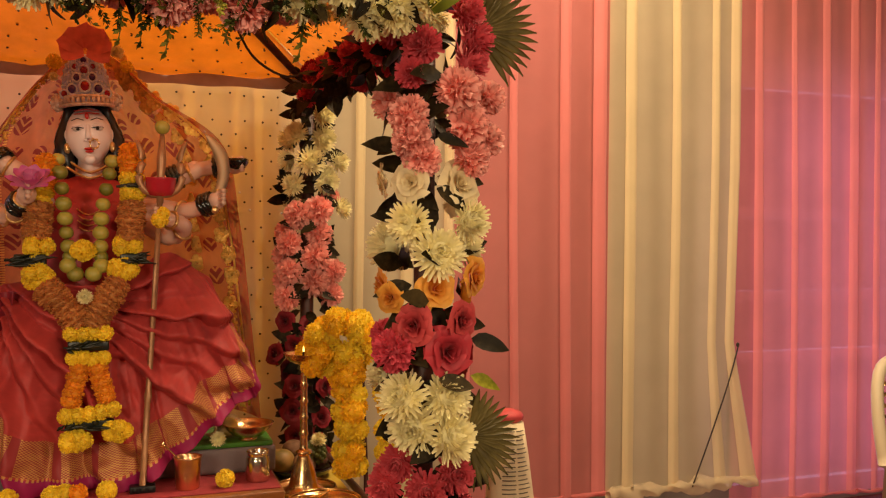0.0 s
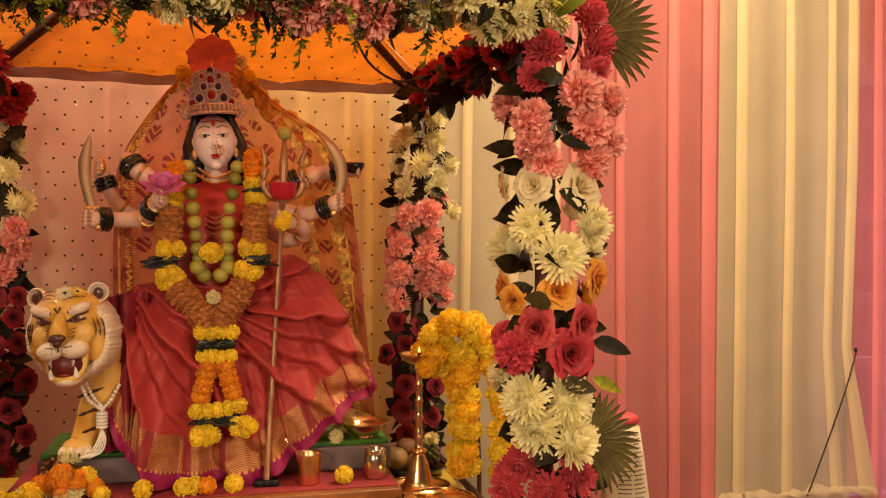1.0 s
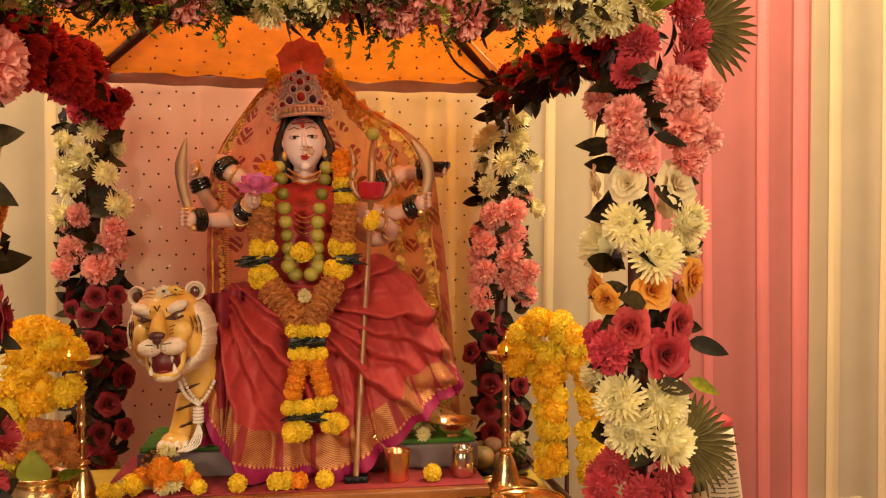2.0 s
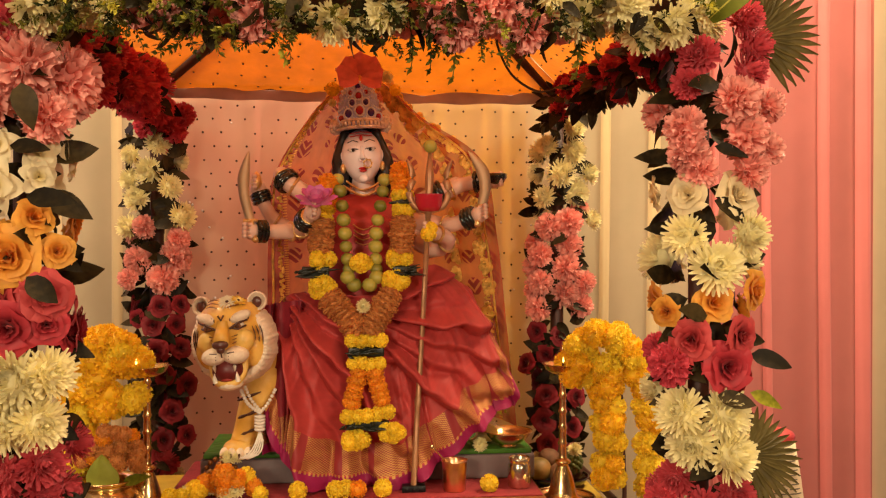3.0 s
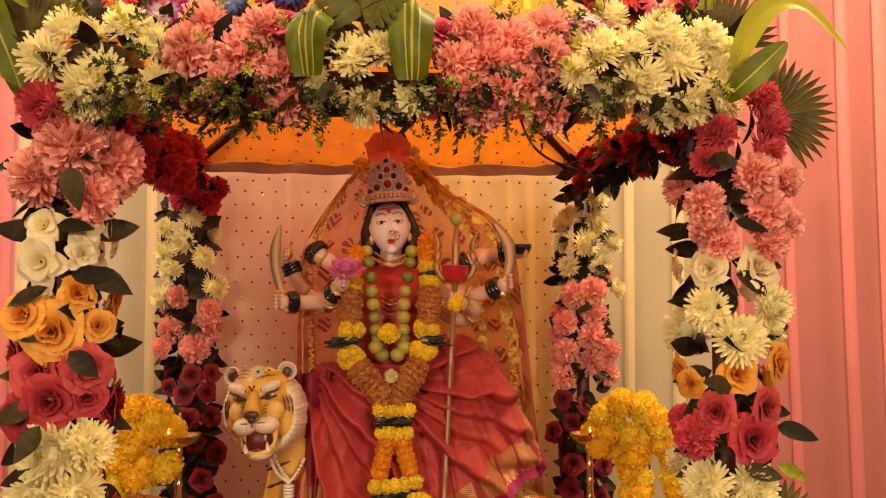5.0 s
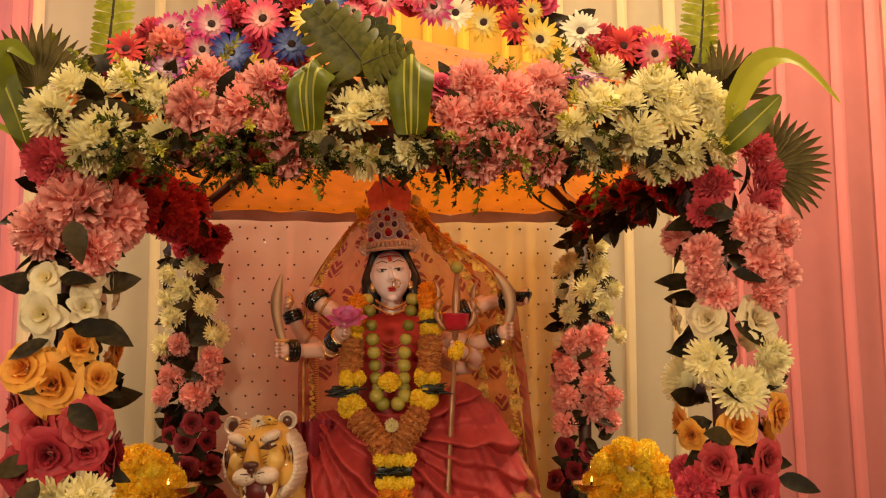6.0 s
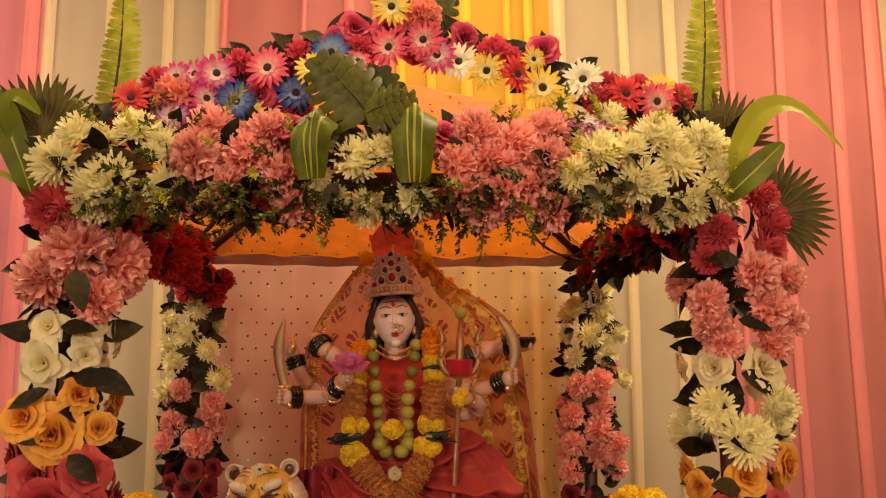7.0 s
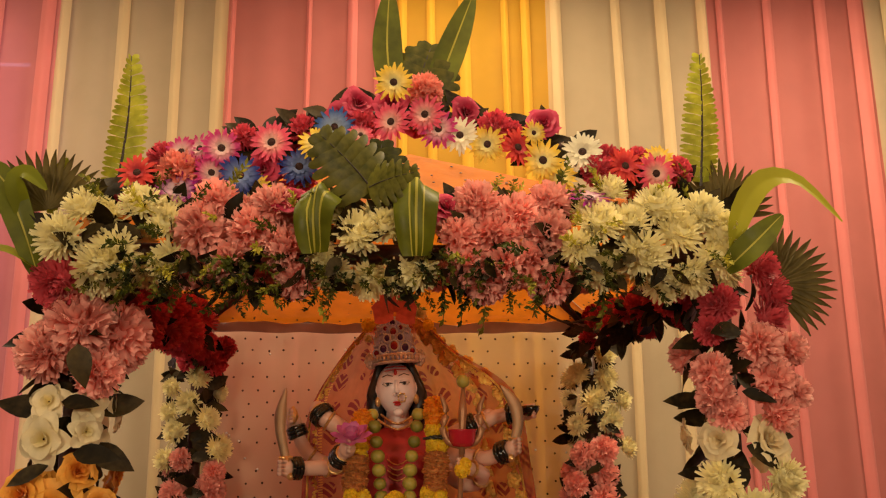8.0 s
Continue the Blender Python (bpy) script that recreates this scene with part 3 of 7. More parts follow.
tagged(part("tie_cord", tie_bm, STEM), "thin brown cord tied round the cream curtain", "cord")

# ---- canopy frame, roof and net ----
canopy = thing("canopy_frame", (0, 0.7, 0), "dark wooden four-post canopy frame hidden by flowers", "canopy")
POSTS = ((0.715, 0.09), (-0.70, 0.09), (0.69, 1.34), (-0.72, 1.34))


def frame_bar(name, a, b, r, m=WOOD_DARK):
    bm = bmesh.new()
    o = canopy.location
    tube(bm, [Vector(a) - o, (Vector(a) + Vector(b)) / 2 - o, Vector(b) - o], r, 8)
    return part(name, bm, m, canopy)


for x, y in POSTS:
    frame_bar("post", (x, y, 0), (x, y, 1.98), 0.024)
frame_bar("beam", (-0.76, 0.09, 1.93), (0.78, 0.09, 1.93), 0.024)
frame_bar("beam", (-0.72, 1.37, 1.975), (0.70, 1.37, 1.975), 0.016)
frame_bar("beam", (0.715, 0.09, 1.86), (0.69, 1.34, 1.93), 0.022)
frame_bar("beam", (-0.70, 0.09, 1.86), (-0.72, 1.34, 1.93), 0.022)
APEX = Vector((0.02, 0.55, 2.33))
for x, y in POSTS:
    frame_bar("rib", (x, y, 1.95), APEX - Vector((0, 0, 0.02)), 0.017)

ORANGE_NET = mat("orange_net_cloth", (0.74, 0.225, 0.015), spec=0.2, rough=0.6, vary=0.16, scale=12, transl=0.4, alpha=0.94, bump=0.5, bump_scale=22)
bm = bmesh.new()
corner = [Vector((0.76, 0.02, 1.99)), Vector((-0.75, 0.02, 1.99)), Vector((-0.74, 1.31, 1.955)), Vector((0.72, 1.31, 1.955))]
for k in range(4):
    a, b = corner[k], corner[(k + 1) % 4]
    n = 14
    grid = []
    for j in range(n + 1):
        s = j / n
        row = []
        for i in range(n + 1):
            p = a.lerp(b, i / n).lerp(APEX, s)
            sag = 0.06 * math.sin(math.pi * i / n) * math.sin(math.pi * min(1, s + 0.1))
            p.z -= sag * 0.6
            p += 0.009 * Vector((math.sin(40 * i / n + 3 * s), math.cos(33 * i / n), math.sin(48 * i / n))) * (1 - s)
            row.append(bm.verts.new(p))
        grid.append(row)
    for r0, r1 in zip(grid, grid[1:]):
        for i in range(n):
            bm.faces.new((r0[i], r0[i + 1], r1[i + 1], r1[i]))
bmesh.ops.remove_doubles(bm, verts=bm.verts, dist=0.002)
roof = tagged(part("roof_cloth", bm, ORANGE_NET), "orange dotted net cloth stretched as a peaked canopy roof", "cloth")
DOT = mat("dark_sequin", (0.05, 0.025, 0.015), rough=0.4, vary=0.2, scale=40)
SILVER = mat("silver_sequin", (0.95, 0.95, 0.95), rough=0.15, metal=0.0, vary=0.03, coat=1.0)


def dot_field(parent, name, spots, m, r):
    """Small flat sequins at (place, normal), joined."""
    bm = bmesh.new()
    for p, nrm in spots:
        q = Vector(nrm).to_track_quat("Z", "Y")
        bmesh.ops.create_cone(bm, cap_ends=True, segments=6, radius1=r, radius2=r * 0.7, depth=0.0015, matrix=Matrix.LocRotScale(Vector(p), q, None))
    return tagged(part(name, bm, m, parent), kind="stuff")


spots = []
for k in (0, 1, 2, 3):
    a, b = corner[k], corner[(k + 1) % 4]
    nrm = (b - a).cross(APEX - a).normalized()
    if nrm.z > 0:
        nrm = -nrm
    for j in range(11):
        s = 0.04 + j * 0.075
        m_ = int(19 * (1 - s))
        for i in range(m_):
            f = (i + 0.5 + 0.5 * (j % 2)) / (m_ + 0.5)
            p = a.lerp(b, f).lerp(APEX, s)
            p.z -= 0.6 * 0.06 * math.sin(math.pi * f) * math.sin(math.pi * min(1, s + 0.1)) 
            spots.append((p + nrm * 0.004, nrm))
            spots.append((p - nrm * 0.004, -nrm))
dot_field(roof, "sequin", spots, DOT, 0.0042)

NET = mat("peach_net_cloth", (0.94, 0.77, 0.55), rough=0.7, vary=0.06, scale=4, alpha=0.64, transl=0.4)
bm = bmesh.new()
grid = []
for j in range(21):
    z = 0.55 + (1.965 - 0.55) * j / 20
    grid.append([bm.verts.new((-0.71 + 1.40 * i / 40, 1.43 + 0.006 * math.sin(i * 0.9) + 0.004 * math.sin(i * 2.3 + z * 2), z)) for i in range(41)])
for r0, r1 in zip(grid, grid[1:]):
    for i in range(40):
        bm.faces.new((r0[i], r0[i + 1], r1[i + 1], r1[i]))
net = tagged(part("net_curtain", bm, NET), "sheer peach net curtain with dark dots and silver sequins", "curtain")
spots = [((-0.69 + 0.0585 * i + 0.029 * (j % 2) + R.uniform(-0.006, 0.006), 1.418, 0.58 + 0.0475 * j + R.uniform(-0.005, 0.005)), (0, -1, 0)) for j in range(29) for i in range(24)]
R2 = random.Random(8)
dot_field(net, "sequin", [s for s in spots if R2.random() < 0.86], DOT, 0.0044)
dot_field(net, "silver_sequin", [((R2.uniform(-0.66, 0.66), 1.417, R2.uniform(0.8, 1.9)), (R2.uniform(-0.2, 0.2), -1, R2.uniform(-0.2, 0.2))) for _ in range(46)], SILVER, 0.0048)
MAUVE = mat("mauve_hem_cloth", (0.46, 0.34, 0.35), rough=0.7, vary=0.15, scale=14, transl=0.2)
bm = bmesh.new()
rows = []
for j in range(4):
    rows.append([bm.verts.new((-0.70 + 1.38 * i / 40, 1.302 + 0.004 * math.sin(i * 0.8 + j) + 0.003 * j, 1.958 - 0.0125 * j - 0.008 * math.sin(math.pi * i / 40) + 0.002 * math.sin(i * 1.1 + j)))
                 for i in range(41)])
for r0, r1 in zip(rows, rows[1:]):
    for i in range(40):
        bm.faces.new((r0[i], r1[i], r1[i + 1], r0[i + 1]))
tagged(part("rolled_valance", bm, MAUVE), "mauve rolled cloth edge along the back canopy beam", "cloth")

# ---- flowers on the canopy: (x, z, radius) by kind ----
PILLAR_A = {
    "mr": [(0.776, 1.884, 0.046), (0.801, 1.834, 0.051), (0.783, 1.776, 0.05), (0.68, 1.806, 0.047), (0.655, 1.748, 0.037), (0.637, 0.924, 0.042), (0.755, 0.891, 0.048), (0.693, 0.862, 0.048), (0.61, 0.874, 0.042)],
    "cp": [(0.755, 1.714, 0.052), (0.78, 1.641, 0.052), (0.792, 1.574, 0.045), (0.652, 1.658, 0.044), (0.66, 1.604, 0.044), (0.681, 1.566, 0.041), (0.845, 1.711, 0.038), (0.836, 1.616, 0.038)],
    "rw": [(0.659, 1.517, 0.039), (0.764, 1.513, 0.049)],
    "mw": [(0.657, 1.431, 0.053), (0.787, 1.436, 0.052), (0.715, 1.364, 0.063), (0.643, 1.062, 0.059), (0.737, 1.059, 0.06), (0.665, 0.995, 0.062), (0.741, 0.973, 0.063)],
    "ro": [(0.796, 1.319, 0.045), (0.711, 1.29, 0.044), (0.622, 1.272, 0.034)],
    "rr": [(0.665, 1.215, 0.045), (0.769, 1.223, 0.043)],
    "rm": [(0.74, 1.157, 0.054)],
    "cr": [(0.625, 1.16, 0.046)],
}
PILLAR_B = {
    "mr": [(-0.725, 1.853, 0.058), (-0.641, 0.988, 0.052), (-0.71, 0.968, 0.053), (-0.751, 0.994, 0.051)],
    "cp": [(-0.671, 1.755, 0.069), (-0.734, 1.699, 0.06), (-0.629, 1.657, 0.049), (-0.697, 1.802, 0.05)],
    "lw": [(-0.721, 1.601, 0.045), (-0.647, 1.593, 0.044), (-0.72, 1.527, 0.059), (-0.641, 1.541, 0.037)],
    "ro": [(-0.655, 1.462, 0.039), (-0.696, 1.386, 0.064), (-0.617, 1.397, 0.036), (-0.751, 1.418, 0.05)],
    "rr": [(-0.722, 1.305, 0.057), (-0.632, 1.31, 0.051)],
    "rm": [(-0.695, 1.25, 0.057), (-0.632, 1.255, 0.041), (-0.758, 1.218, 0.05)],
    "mw": [(-0.689, 1.146, 0.074), (-0.626, 1.157, 0.056), (-0.71, 1.059, 0.07), (-0.642, 1.064, 0.059)],
}
PILLAR_C = {
    "mw": [(0.724, 1.824, 0.055), (0.73, 1.746, 0.055), (0.685, 1.667, 0.06), (0.788, 1.669, 0.049), (0.743, 1.6, 0.054), (0.638, 1.762, 0.048), (0.628, 1.583, 0.048), (0.801, 1.505, 0.048)],
    "cp": [(0.645, 1.482, 0.052), (0.714, 1.498, 0.052), (0.718, 1.414, 0.052), (0.616, 1.382, 0.048), (0.708, 1.334, 0.056), (0.619, 1.284, 0.048), (0.704, 1.246, 0.056), (0.772, 1.284, 0.044), (0.609, 1.191, 0.048), (0.766, 1.201, 0.044)],
    "rd": [(0.609, 1.109, 0.048), (0.682, 1.092, 0.044), (0.574, 0.994, 0.048), (0.641, 1.027, 0.048), (0.638, 0.883, 0.051), (0.738, 0.88, 0.045), (0.632, 0.795, 0.055), (0.728, 0.769, 0.047), (0.642, 0.714, 0.051), (0.721, 0.985, 0.045)],
}
PILLAR_D = {
    "cr": [(-0.70, 1.862, 0.052), (-0.655, 1.808, 0.054), (-0.735, 1.815, 0.050), (-0.622, 1.858, 0.045)],
    "mw": [(-0.702, 1.753, 0.051), (-0.73, 1.664, 0.057), (-0.767, 1.568, 0.057), (-0.664, 1.607, 0.052), (-0.629, 1.509, 0.06), (-0.789, 1.718, 0.045), (-0.801, 1.474, 0.049), (-0.794, 1.635, 0.045)],
    "cp": [(-0.744, 1.474, 0.044), (-0.767, 1.362, 0.053), (-0.648, 1.375, 0.06), (-0.685, 1.299, 0.06), (-0.637, 1.433, 0.044), (-0.793, 1.299, 0.041)],
    "rd": [(-0.691, 1.206, 0.048), (-0.715, 1.143, 0.049), (-0.629, 1.21, 0.044), (-0.703, 1.055, 0.055), (-0.632, 1.06, 0.048), (-0.613, 0.936, 0.053), (-0.656, 0.849, 0.053), (-0.684, 0.753, 0.051), (-0.612, 0.765, 0.045), (-0.768, 1.164, 0.041), (-0.645, 1.144, 0.044), (-0.679, 0.972, 0.045)],
}
BEAM_A = {
    "mw": [(-0.716, 1.932, 0.054), (-0.674, 1.998, 0.044), (-0.63, 1.869, 0.058), (-0.605, 1.905, 0.055), (-0.559, 2.005, 0.048), (-0.502, 1.97, 0.04), (-0.489, 1.884, 0.049), (-0.101, 1.946, 0.051), (-0.039, 1.963, 0.046), (-0.08, 1.854, 0.045), (0.026, 1.871, 0.046), (-0.153, 1.869, 0.041), (-0.023, 1.858, 0.041)],
    "mr": [(-0.715, 1.841, 0.054)],
    "cp": [(-0.432, 1.957, 0.055), (-0.408, 2.021, 0.047), (-0.326, 1.957, 0.051), (-0.448, 1.877, 0.044), (-0.367, 1.885, 0.046), (-0.282, 2.009, 0.044), (-0.251, 1.915, 0.049), (0.152, 2.017, 0.049), (0.237, 1.991, 0.049), (0.193, 1.948, 0.051), (0.313, 2.027, 0.045), (0.302, 1.957, 0.049), (0.126, 1.879, 0.048), (0.208, 1.88, 0.048), (0.267, 1.889, 0.046), (0.307, 1.847, 0.044), (-0.233, 1.853, 0.041)],
    "rh": [(-0.244, 2.015, 0.039), (0.085, 2.003, 0.034)],
}
BEAM_B = {
    "gp": [(0.399, 2.033, 0.05)],
    "mw": [(0.453, 2.058, 0.041), (0.551, 2.014, 0.056), (0.413, 1.972, 0.05), (0.587, 1.957, 0.054), (0.505, 1.907, 0.058), (0.417, 1.876, 0.047), (0.613, 1.861, 0.048), (0.684, 1.958, 0.054), (0.672, 1.901, 0.046), (0.557, 1.852, 0.048), (0.644, 2.0, 0.047), (0.48, 1.973, 0.045), (0.366, 1.922, 0.042), (-0.19, 1.918, 0.041)],
    "cp": [(0.11, 1.945, 0.046), (0.169, 1.846, 0.043)],
}
ARCH_A = {
    "gr": [(-0.588, 2.096, 0.045)],
    "ce": [(-0.5, 2.105, 0.053), (0.043, 2.31, 0.043)],
    "gp": [(-0.497, 2.055, 0.05)],
    "cr": [(-0.542, 2.142, 0.035), (-0.366, 2.193, 0.032), (-0.235, 2.215, 0.037), (-0.1, 2.225, 0.034)],
    "gm": [(-0.497, 2.148, 0.04), (-0.456, 2.154, 0.037), (-0.408, 2.153, 0.044), (-0.428, 2.098, 0.039)],
    "gn": [(-0.365, 2.091, 0.048), (-0.238, 2.118, 0.047)],
    "gy": [(-0.338, 2.057, 0.044), (-0.2, 2.168, 0.042), (-0.029, 2.317, 0.045)],
    "rh": [(-0.318, 2.116, 0.036), (-0.113, 2.278, 0.037), (-0.034, 2.275, 0.04), (-0.154, 2.249, 0.032)],
    "gk": [(-0.299, 2.171, 0.049), (-0.034, 2.222, 0.045), (0.043, 2.243, 0.045), (-0.102, 2.189, 0.029)],
    "gb": [(-0.161, 2.211, 0.045)],
}
ARCH_B = {
    "gm": [(0.074, 2.21, 0.045)],
    "gw": [(0.122, 2.196, 0.045), (0.403, 2.161, 0.049)],
    "gy": [(0.184, 2.173, 0.044), (0.309, 2.138, 0.05), (0.348, 2.102, 0.042), (0.575, 2.143, 0.038), (0.289, 2.201, 0.029)],
    "gr": [(0.252, 2.166, 0.045), (0.498, 2.127, 0.045)],
    "rh": [(0.137, 2.263, 0.037), (0.316, 2.232, 0.037)],
    "cr": [(0.204, 2.222, 0.042), (0.438, 2.122, 0.04), (0.625, 2.124, 0.038), (0.465, 2.155, 0.032), (0.236, 2.214, 0.034), (0.538, 2.156, 0.03)],
    "gk": [(0.564, 2.106, 0.046)],
}


def flower_pillar(label, post, y_face, layout, depth, z0, z1, leaf_size, n_leaf, extra, grow=1.04, out=0.85):
    """A post wrapped in silk flowers and dark leaves; layout gives those on its front."""
    cx, cy = post
    root = thing("flower_pillar", (cx, cy, 0), label, "flower pillar", "flower pillars")
    bands = []
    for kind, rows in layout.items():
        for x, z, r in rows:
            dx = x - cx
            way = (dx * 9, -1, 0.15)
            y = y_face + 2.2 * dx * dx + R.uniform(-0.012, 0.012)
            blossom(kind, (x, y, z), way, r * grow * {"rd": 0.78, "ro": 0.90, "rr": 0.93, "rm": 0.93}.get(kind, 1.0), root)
            bands.append((z, kind, r))
    bands.sort()
    for _ in range(extra):
        a = R.uniform(-0.35, math.pi + 0.35)
        z = R.uniform(z0, z1)
        _, kind, r = min(bands, key=lambda b: abs(b[0] - z) + R.uniform(0, 0.05))
        d = Vector((math.cos(a), math.sin(a), 0))
        blossom(kind, Vector((cx, cy, z)) + d * depth, d, r * R.uniform(0.8, 1), root)
    # below the sight of the front flowers
    z = bands[0][0] - 0.07
    while z > 0.1:
        for k in range(5):
            a = R.uniform(0, 6.28)
            d = Vector((math.cos(a), math.sin(a), 0))
            blossom(R.choice(("mr", "mr", "mw")), Vector((cx, cy, z + R.uniform(-0.03, 0.03))) + d * depth * 0.85, d, 0.045, root)
        z -= 0.085
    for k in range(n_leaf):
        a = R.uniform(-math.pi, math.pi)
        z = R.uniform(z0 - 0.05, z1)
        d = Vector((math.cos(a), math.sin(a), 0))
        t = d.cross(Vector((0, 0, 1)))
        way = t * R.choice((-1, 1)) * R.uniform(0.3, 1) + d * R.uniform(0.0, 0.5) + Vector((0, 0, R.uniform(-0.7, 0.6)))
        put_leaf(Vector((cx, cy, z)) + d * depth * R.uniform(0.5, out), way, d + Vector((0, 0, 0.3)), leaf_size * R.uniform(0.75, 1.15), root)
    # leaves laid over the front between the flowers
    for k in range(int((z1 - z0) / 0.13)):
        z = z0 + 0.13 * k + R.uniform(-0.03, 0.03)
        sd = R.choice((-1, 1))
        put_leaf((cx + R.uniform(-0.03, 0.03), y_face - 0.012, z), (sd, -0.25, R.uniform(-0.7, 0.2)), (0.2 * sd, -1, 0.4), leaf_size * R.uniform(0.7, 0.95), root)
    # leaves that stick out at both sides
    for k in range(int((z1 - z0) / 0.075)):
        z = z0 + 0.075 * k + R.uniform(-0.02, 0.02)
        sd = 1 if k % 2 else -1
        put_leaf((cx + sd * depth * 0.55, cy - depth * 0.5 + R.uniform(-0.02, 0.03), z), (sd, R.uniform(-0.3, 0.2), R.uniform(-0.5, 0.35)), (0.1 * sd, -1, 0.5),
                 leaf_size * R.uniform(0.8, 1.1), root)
    return root


pil_a = flower_pillar("post wrapped in white, pink, orange and red silk flowers", POSTS[0], 0.0, PILLAR_A, 0.085, 0.85, 1.9, 0.095, 90, 20, 0.99)
pil_b = flower_pillar("post wrapped in silk flowers, with large orange roses", POSTS[1], 0.0, PILLAR_B, 0.085, 0.85, 1.9, 0.095, 90, 24, 1.0)
pil_c = flower_pillar("slim back post with white, pink and wine-red silk flowers", POSTS[2], 1.265, PILLAR_C, 0.07, 0.7, 1.86, 0.080, 220, 16, 0.95, 1.12)
pil_d = flower_pillar("back post with white, pink and wine-red silk flowers", POSTS[3], 1.265, PILLAR_D, 0.07, 0.7, 1.86, 0.085, 290, 10, 0.92, 1.15)


def fan_at(base, way, normal, size, parent):
    y = Vector(way).normalized()
    z = (Vector(normal) - y * y.dot(Vector(normal))).normalized()
    m = Matrix((y.cross(z), y, z)).transposed().to_4x4()
    return put("palm_leaf", FAN_MESH, parent, Matrix.Translation(base) @ m @ Matrix.Scale(size, 4))


fan_at((0.815, 0.03, 1.855), (1, -0.1, 0.38), (0.25, -1, 0.2), 0.145, pil_a)
fan_at((0.80, 0.03, 0.965), (1, -0.1, -0.2), (0.55, -1, 0.35), 0.125, pil_a)
put_leaf((0.80, 0.02, 1.10), (0.9, -0.3, -0.35), (0, -1, 0.4), 0.075, pil_a, LEAVES_LIGHT)
put_leaf((0.80, 0.02, 1.18), (0.9, -0.3, -0.2), (0, -1, 0.5), 0.09, pil_a)
for x, z, dx, dz, s in ((-0.65, 1.71, 0.3, -1, 0.085), (-0.64, 1.50, 1, -0.1, 0.10), (-0.64, 1.35, 1, -0.8, 0.085), (-0.69, 1.21, -0.5, -1, 0.08)):
    put_leaf((x, -0.07, z), (dx, -0.25, dz), (0.1, -1, 0.4), s, pil_b)


def flower_rail(a, b, label, side, kinds, count, size, thick, leaves):
    """A slim strand of flowers and leaves along a side beam of the canopy."""
    a, b = Vector(a), Vector(b)
    root = thing("flower_rail", a, label, "flower garland", "side garlands of the canopy")
    for k in range(count):
        f = 0.03 + 0.96 * (k + R.uniform(-0.4, 0.4)) / count
        t = R.uniform(0, 6.28)
        d = Vector((math.cos(t), 0, math.sin(t)))
        blossom(R.choice(kinds), a.lerp(b, f) + d * thick * R.uniform(0.6, 1), d + Vector((-side * 0.5, -0.9, -0.1)), size * R.uniform(0.8, 1.15), root)
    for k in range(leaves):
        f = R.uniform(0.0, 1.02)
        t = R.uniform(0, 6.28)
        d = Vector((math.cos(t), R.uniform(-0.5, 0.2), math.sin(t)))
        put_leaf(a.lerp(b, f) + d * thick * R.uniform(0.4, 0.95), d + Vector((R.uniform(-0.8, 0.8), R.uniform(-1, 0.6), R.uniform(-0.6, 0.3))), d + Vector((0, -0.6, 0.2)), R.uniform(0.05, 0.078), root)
    return root


flower_rail((0.715, 0.14, 1.865), (0.675, 1.30, 1.915), "side rail with dark red silk flowers and black-green leaves", 1, ("cd", "cr", "cr"), 26, 0.040, 0.050, 170)
flower_rail((-0.70, 0.14, 1.86), (-0.69, 1.30, 1.905), "side rail with crimson silk flowers and black-green leaves", -1, ("cr", "mr", "cr"), 40, 0.052, 0.058, 110)

# ---- front beam ----
beam = thing("flower_beam", (0, 0.05, 1.93), "thick front garland of white and pink silk flowers with sprigs", "flower garland")
for lay in (BEAM_A, BEAM_B):
    for kind, rows in lay.items():
        for x, z, r in rows:
            dz = z - 1.935
            blossom(kind, (x, -0.03 + 2.0 * dz * dz + R.uniform(-0.012, 0.012), z), (R.uniform(-0.2, 0.2), -1, dz * 9), r * 1.08, beam)
for k in range(130):
    x = R.uniform(-0.72, 0.72)
    t = R.uniform(-0.9, math.pi + 0.5)
    d = Vector((0, math.sin(t), math.cos(t)))
    kind = "mw" if abs(x) > 0.40 or (-0.18 < x < 0.06) else "cp"
    if k % 6 == 0:
        d = Vector((0, -0.1, -1)).normalized()
    blossom(kind, Vector((x, 0.06, 1.935)) + d * (0.085 if d.z > -0.3 else 0.055), d, R.uniform(0.036, 0.046), beam)
for k in range(58):
    x = R.choice((R.uniform(-0.66, -0.2), R.uniform(0.1, 0.68)))
    t = R.uniform(math.pi, 2 * math.pi) + (0.1 if k % 3 else 0.9)
    d = Vector((R.uniform(-0.3, 0.3), math.sin(t), math.cos(t)))
    put("sprig", R.choice(SPRIGS_PALE), beam, leaf_pose(Vector((x, 0.02, 1.935)) + d * R.uniform(0.08, 0.115), d + Vector((R.uniform(-1, 1), -0.4, R.uniform(-0.6, 0.4))), (0, -1, 0.2), R.uniform(0.06, 0.095)))
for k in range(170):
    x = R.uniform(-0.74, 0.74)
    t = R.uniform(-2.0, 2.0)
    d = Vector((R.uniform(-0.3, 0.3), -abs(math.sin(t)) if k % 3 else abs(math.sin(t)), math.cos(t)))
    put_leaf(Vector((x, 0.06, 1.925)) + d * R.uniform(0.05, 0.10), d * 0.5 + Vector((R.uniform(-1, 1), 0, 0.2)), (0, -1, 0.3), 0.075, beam)
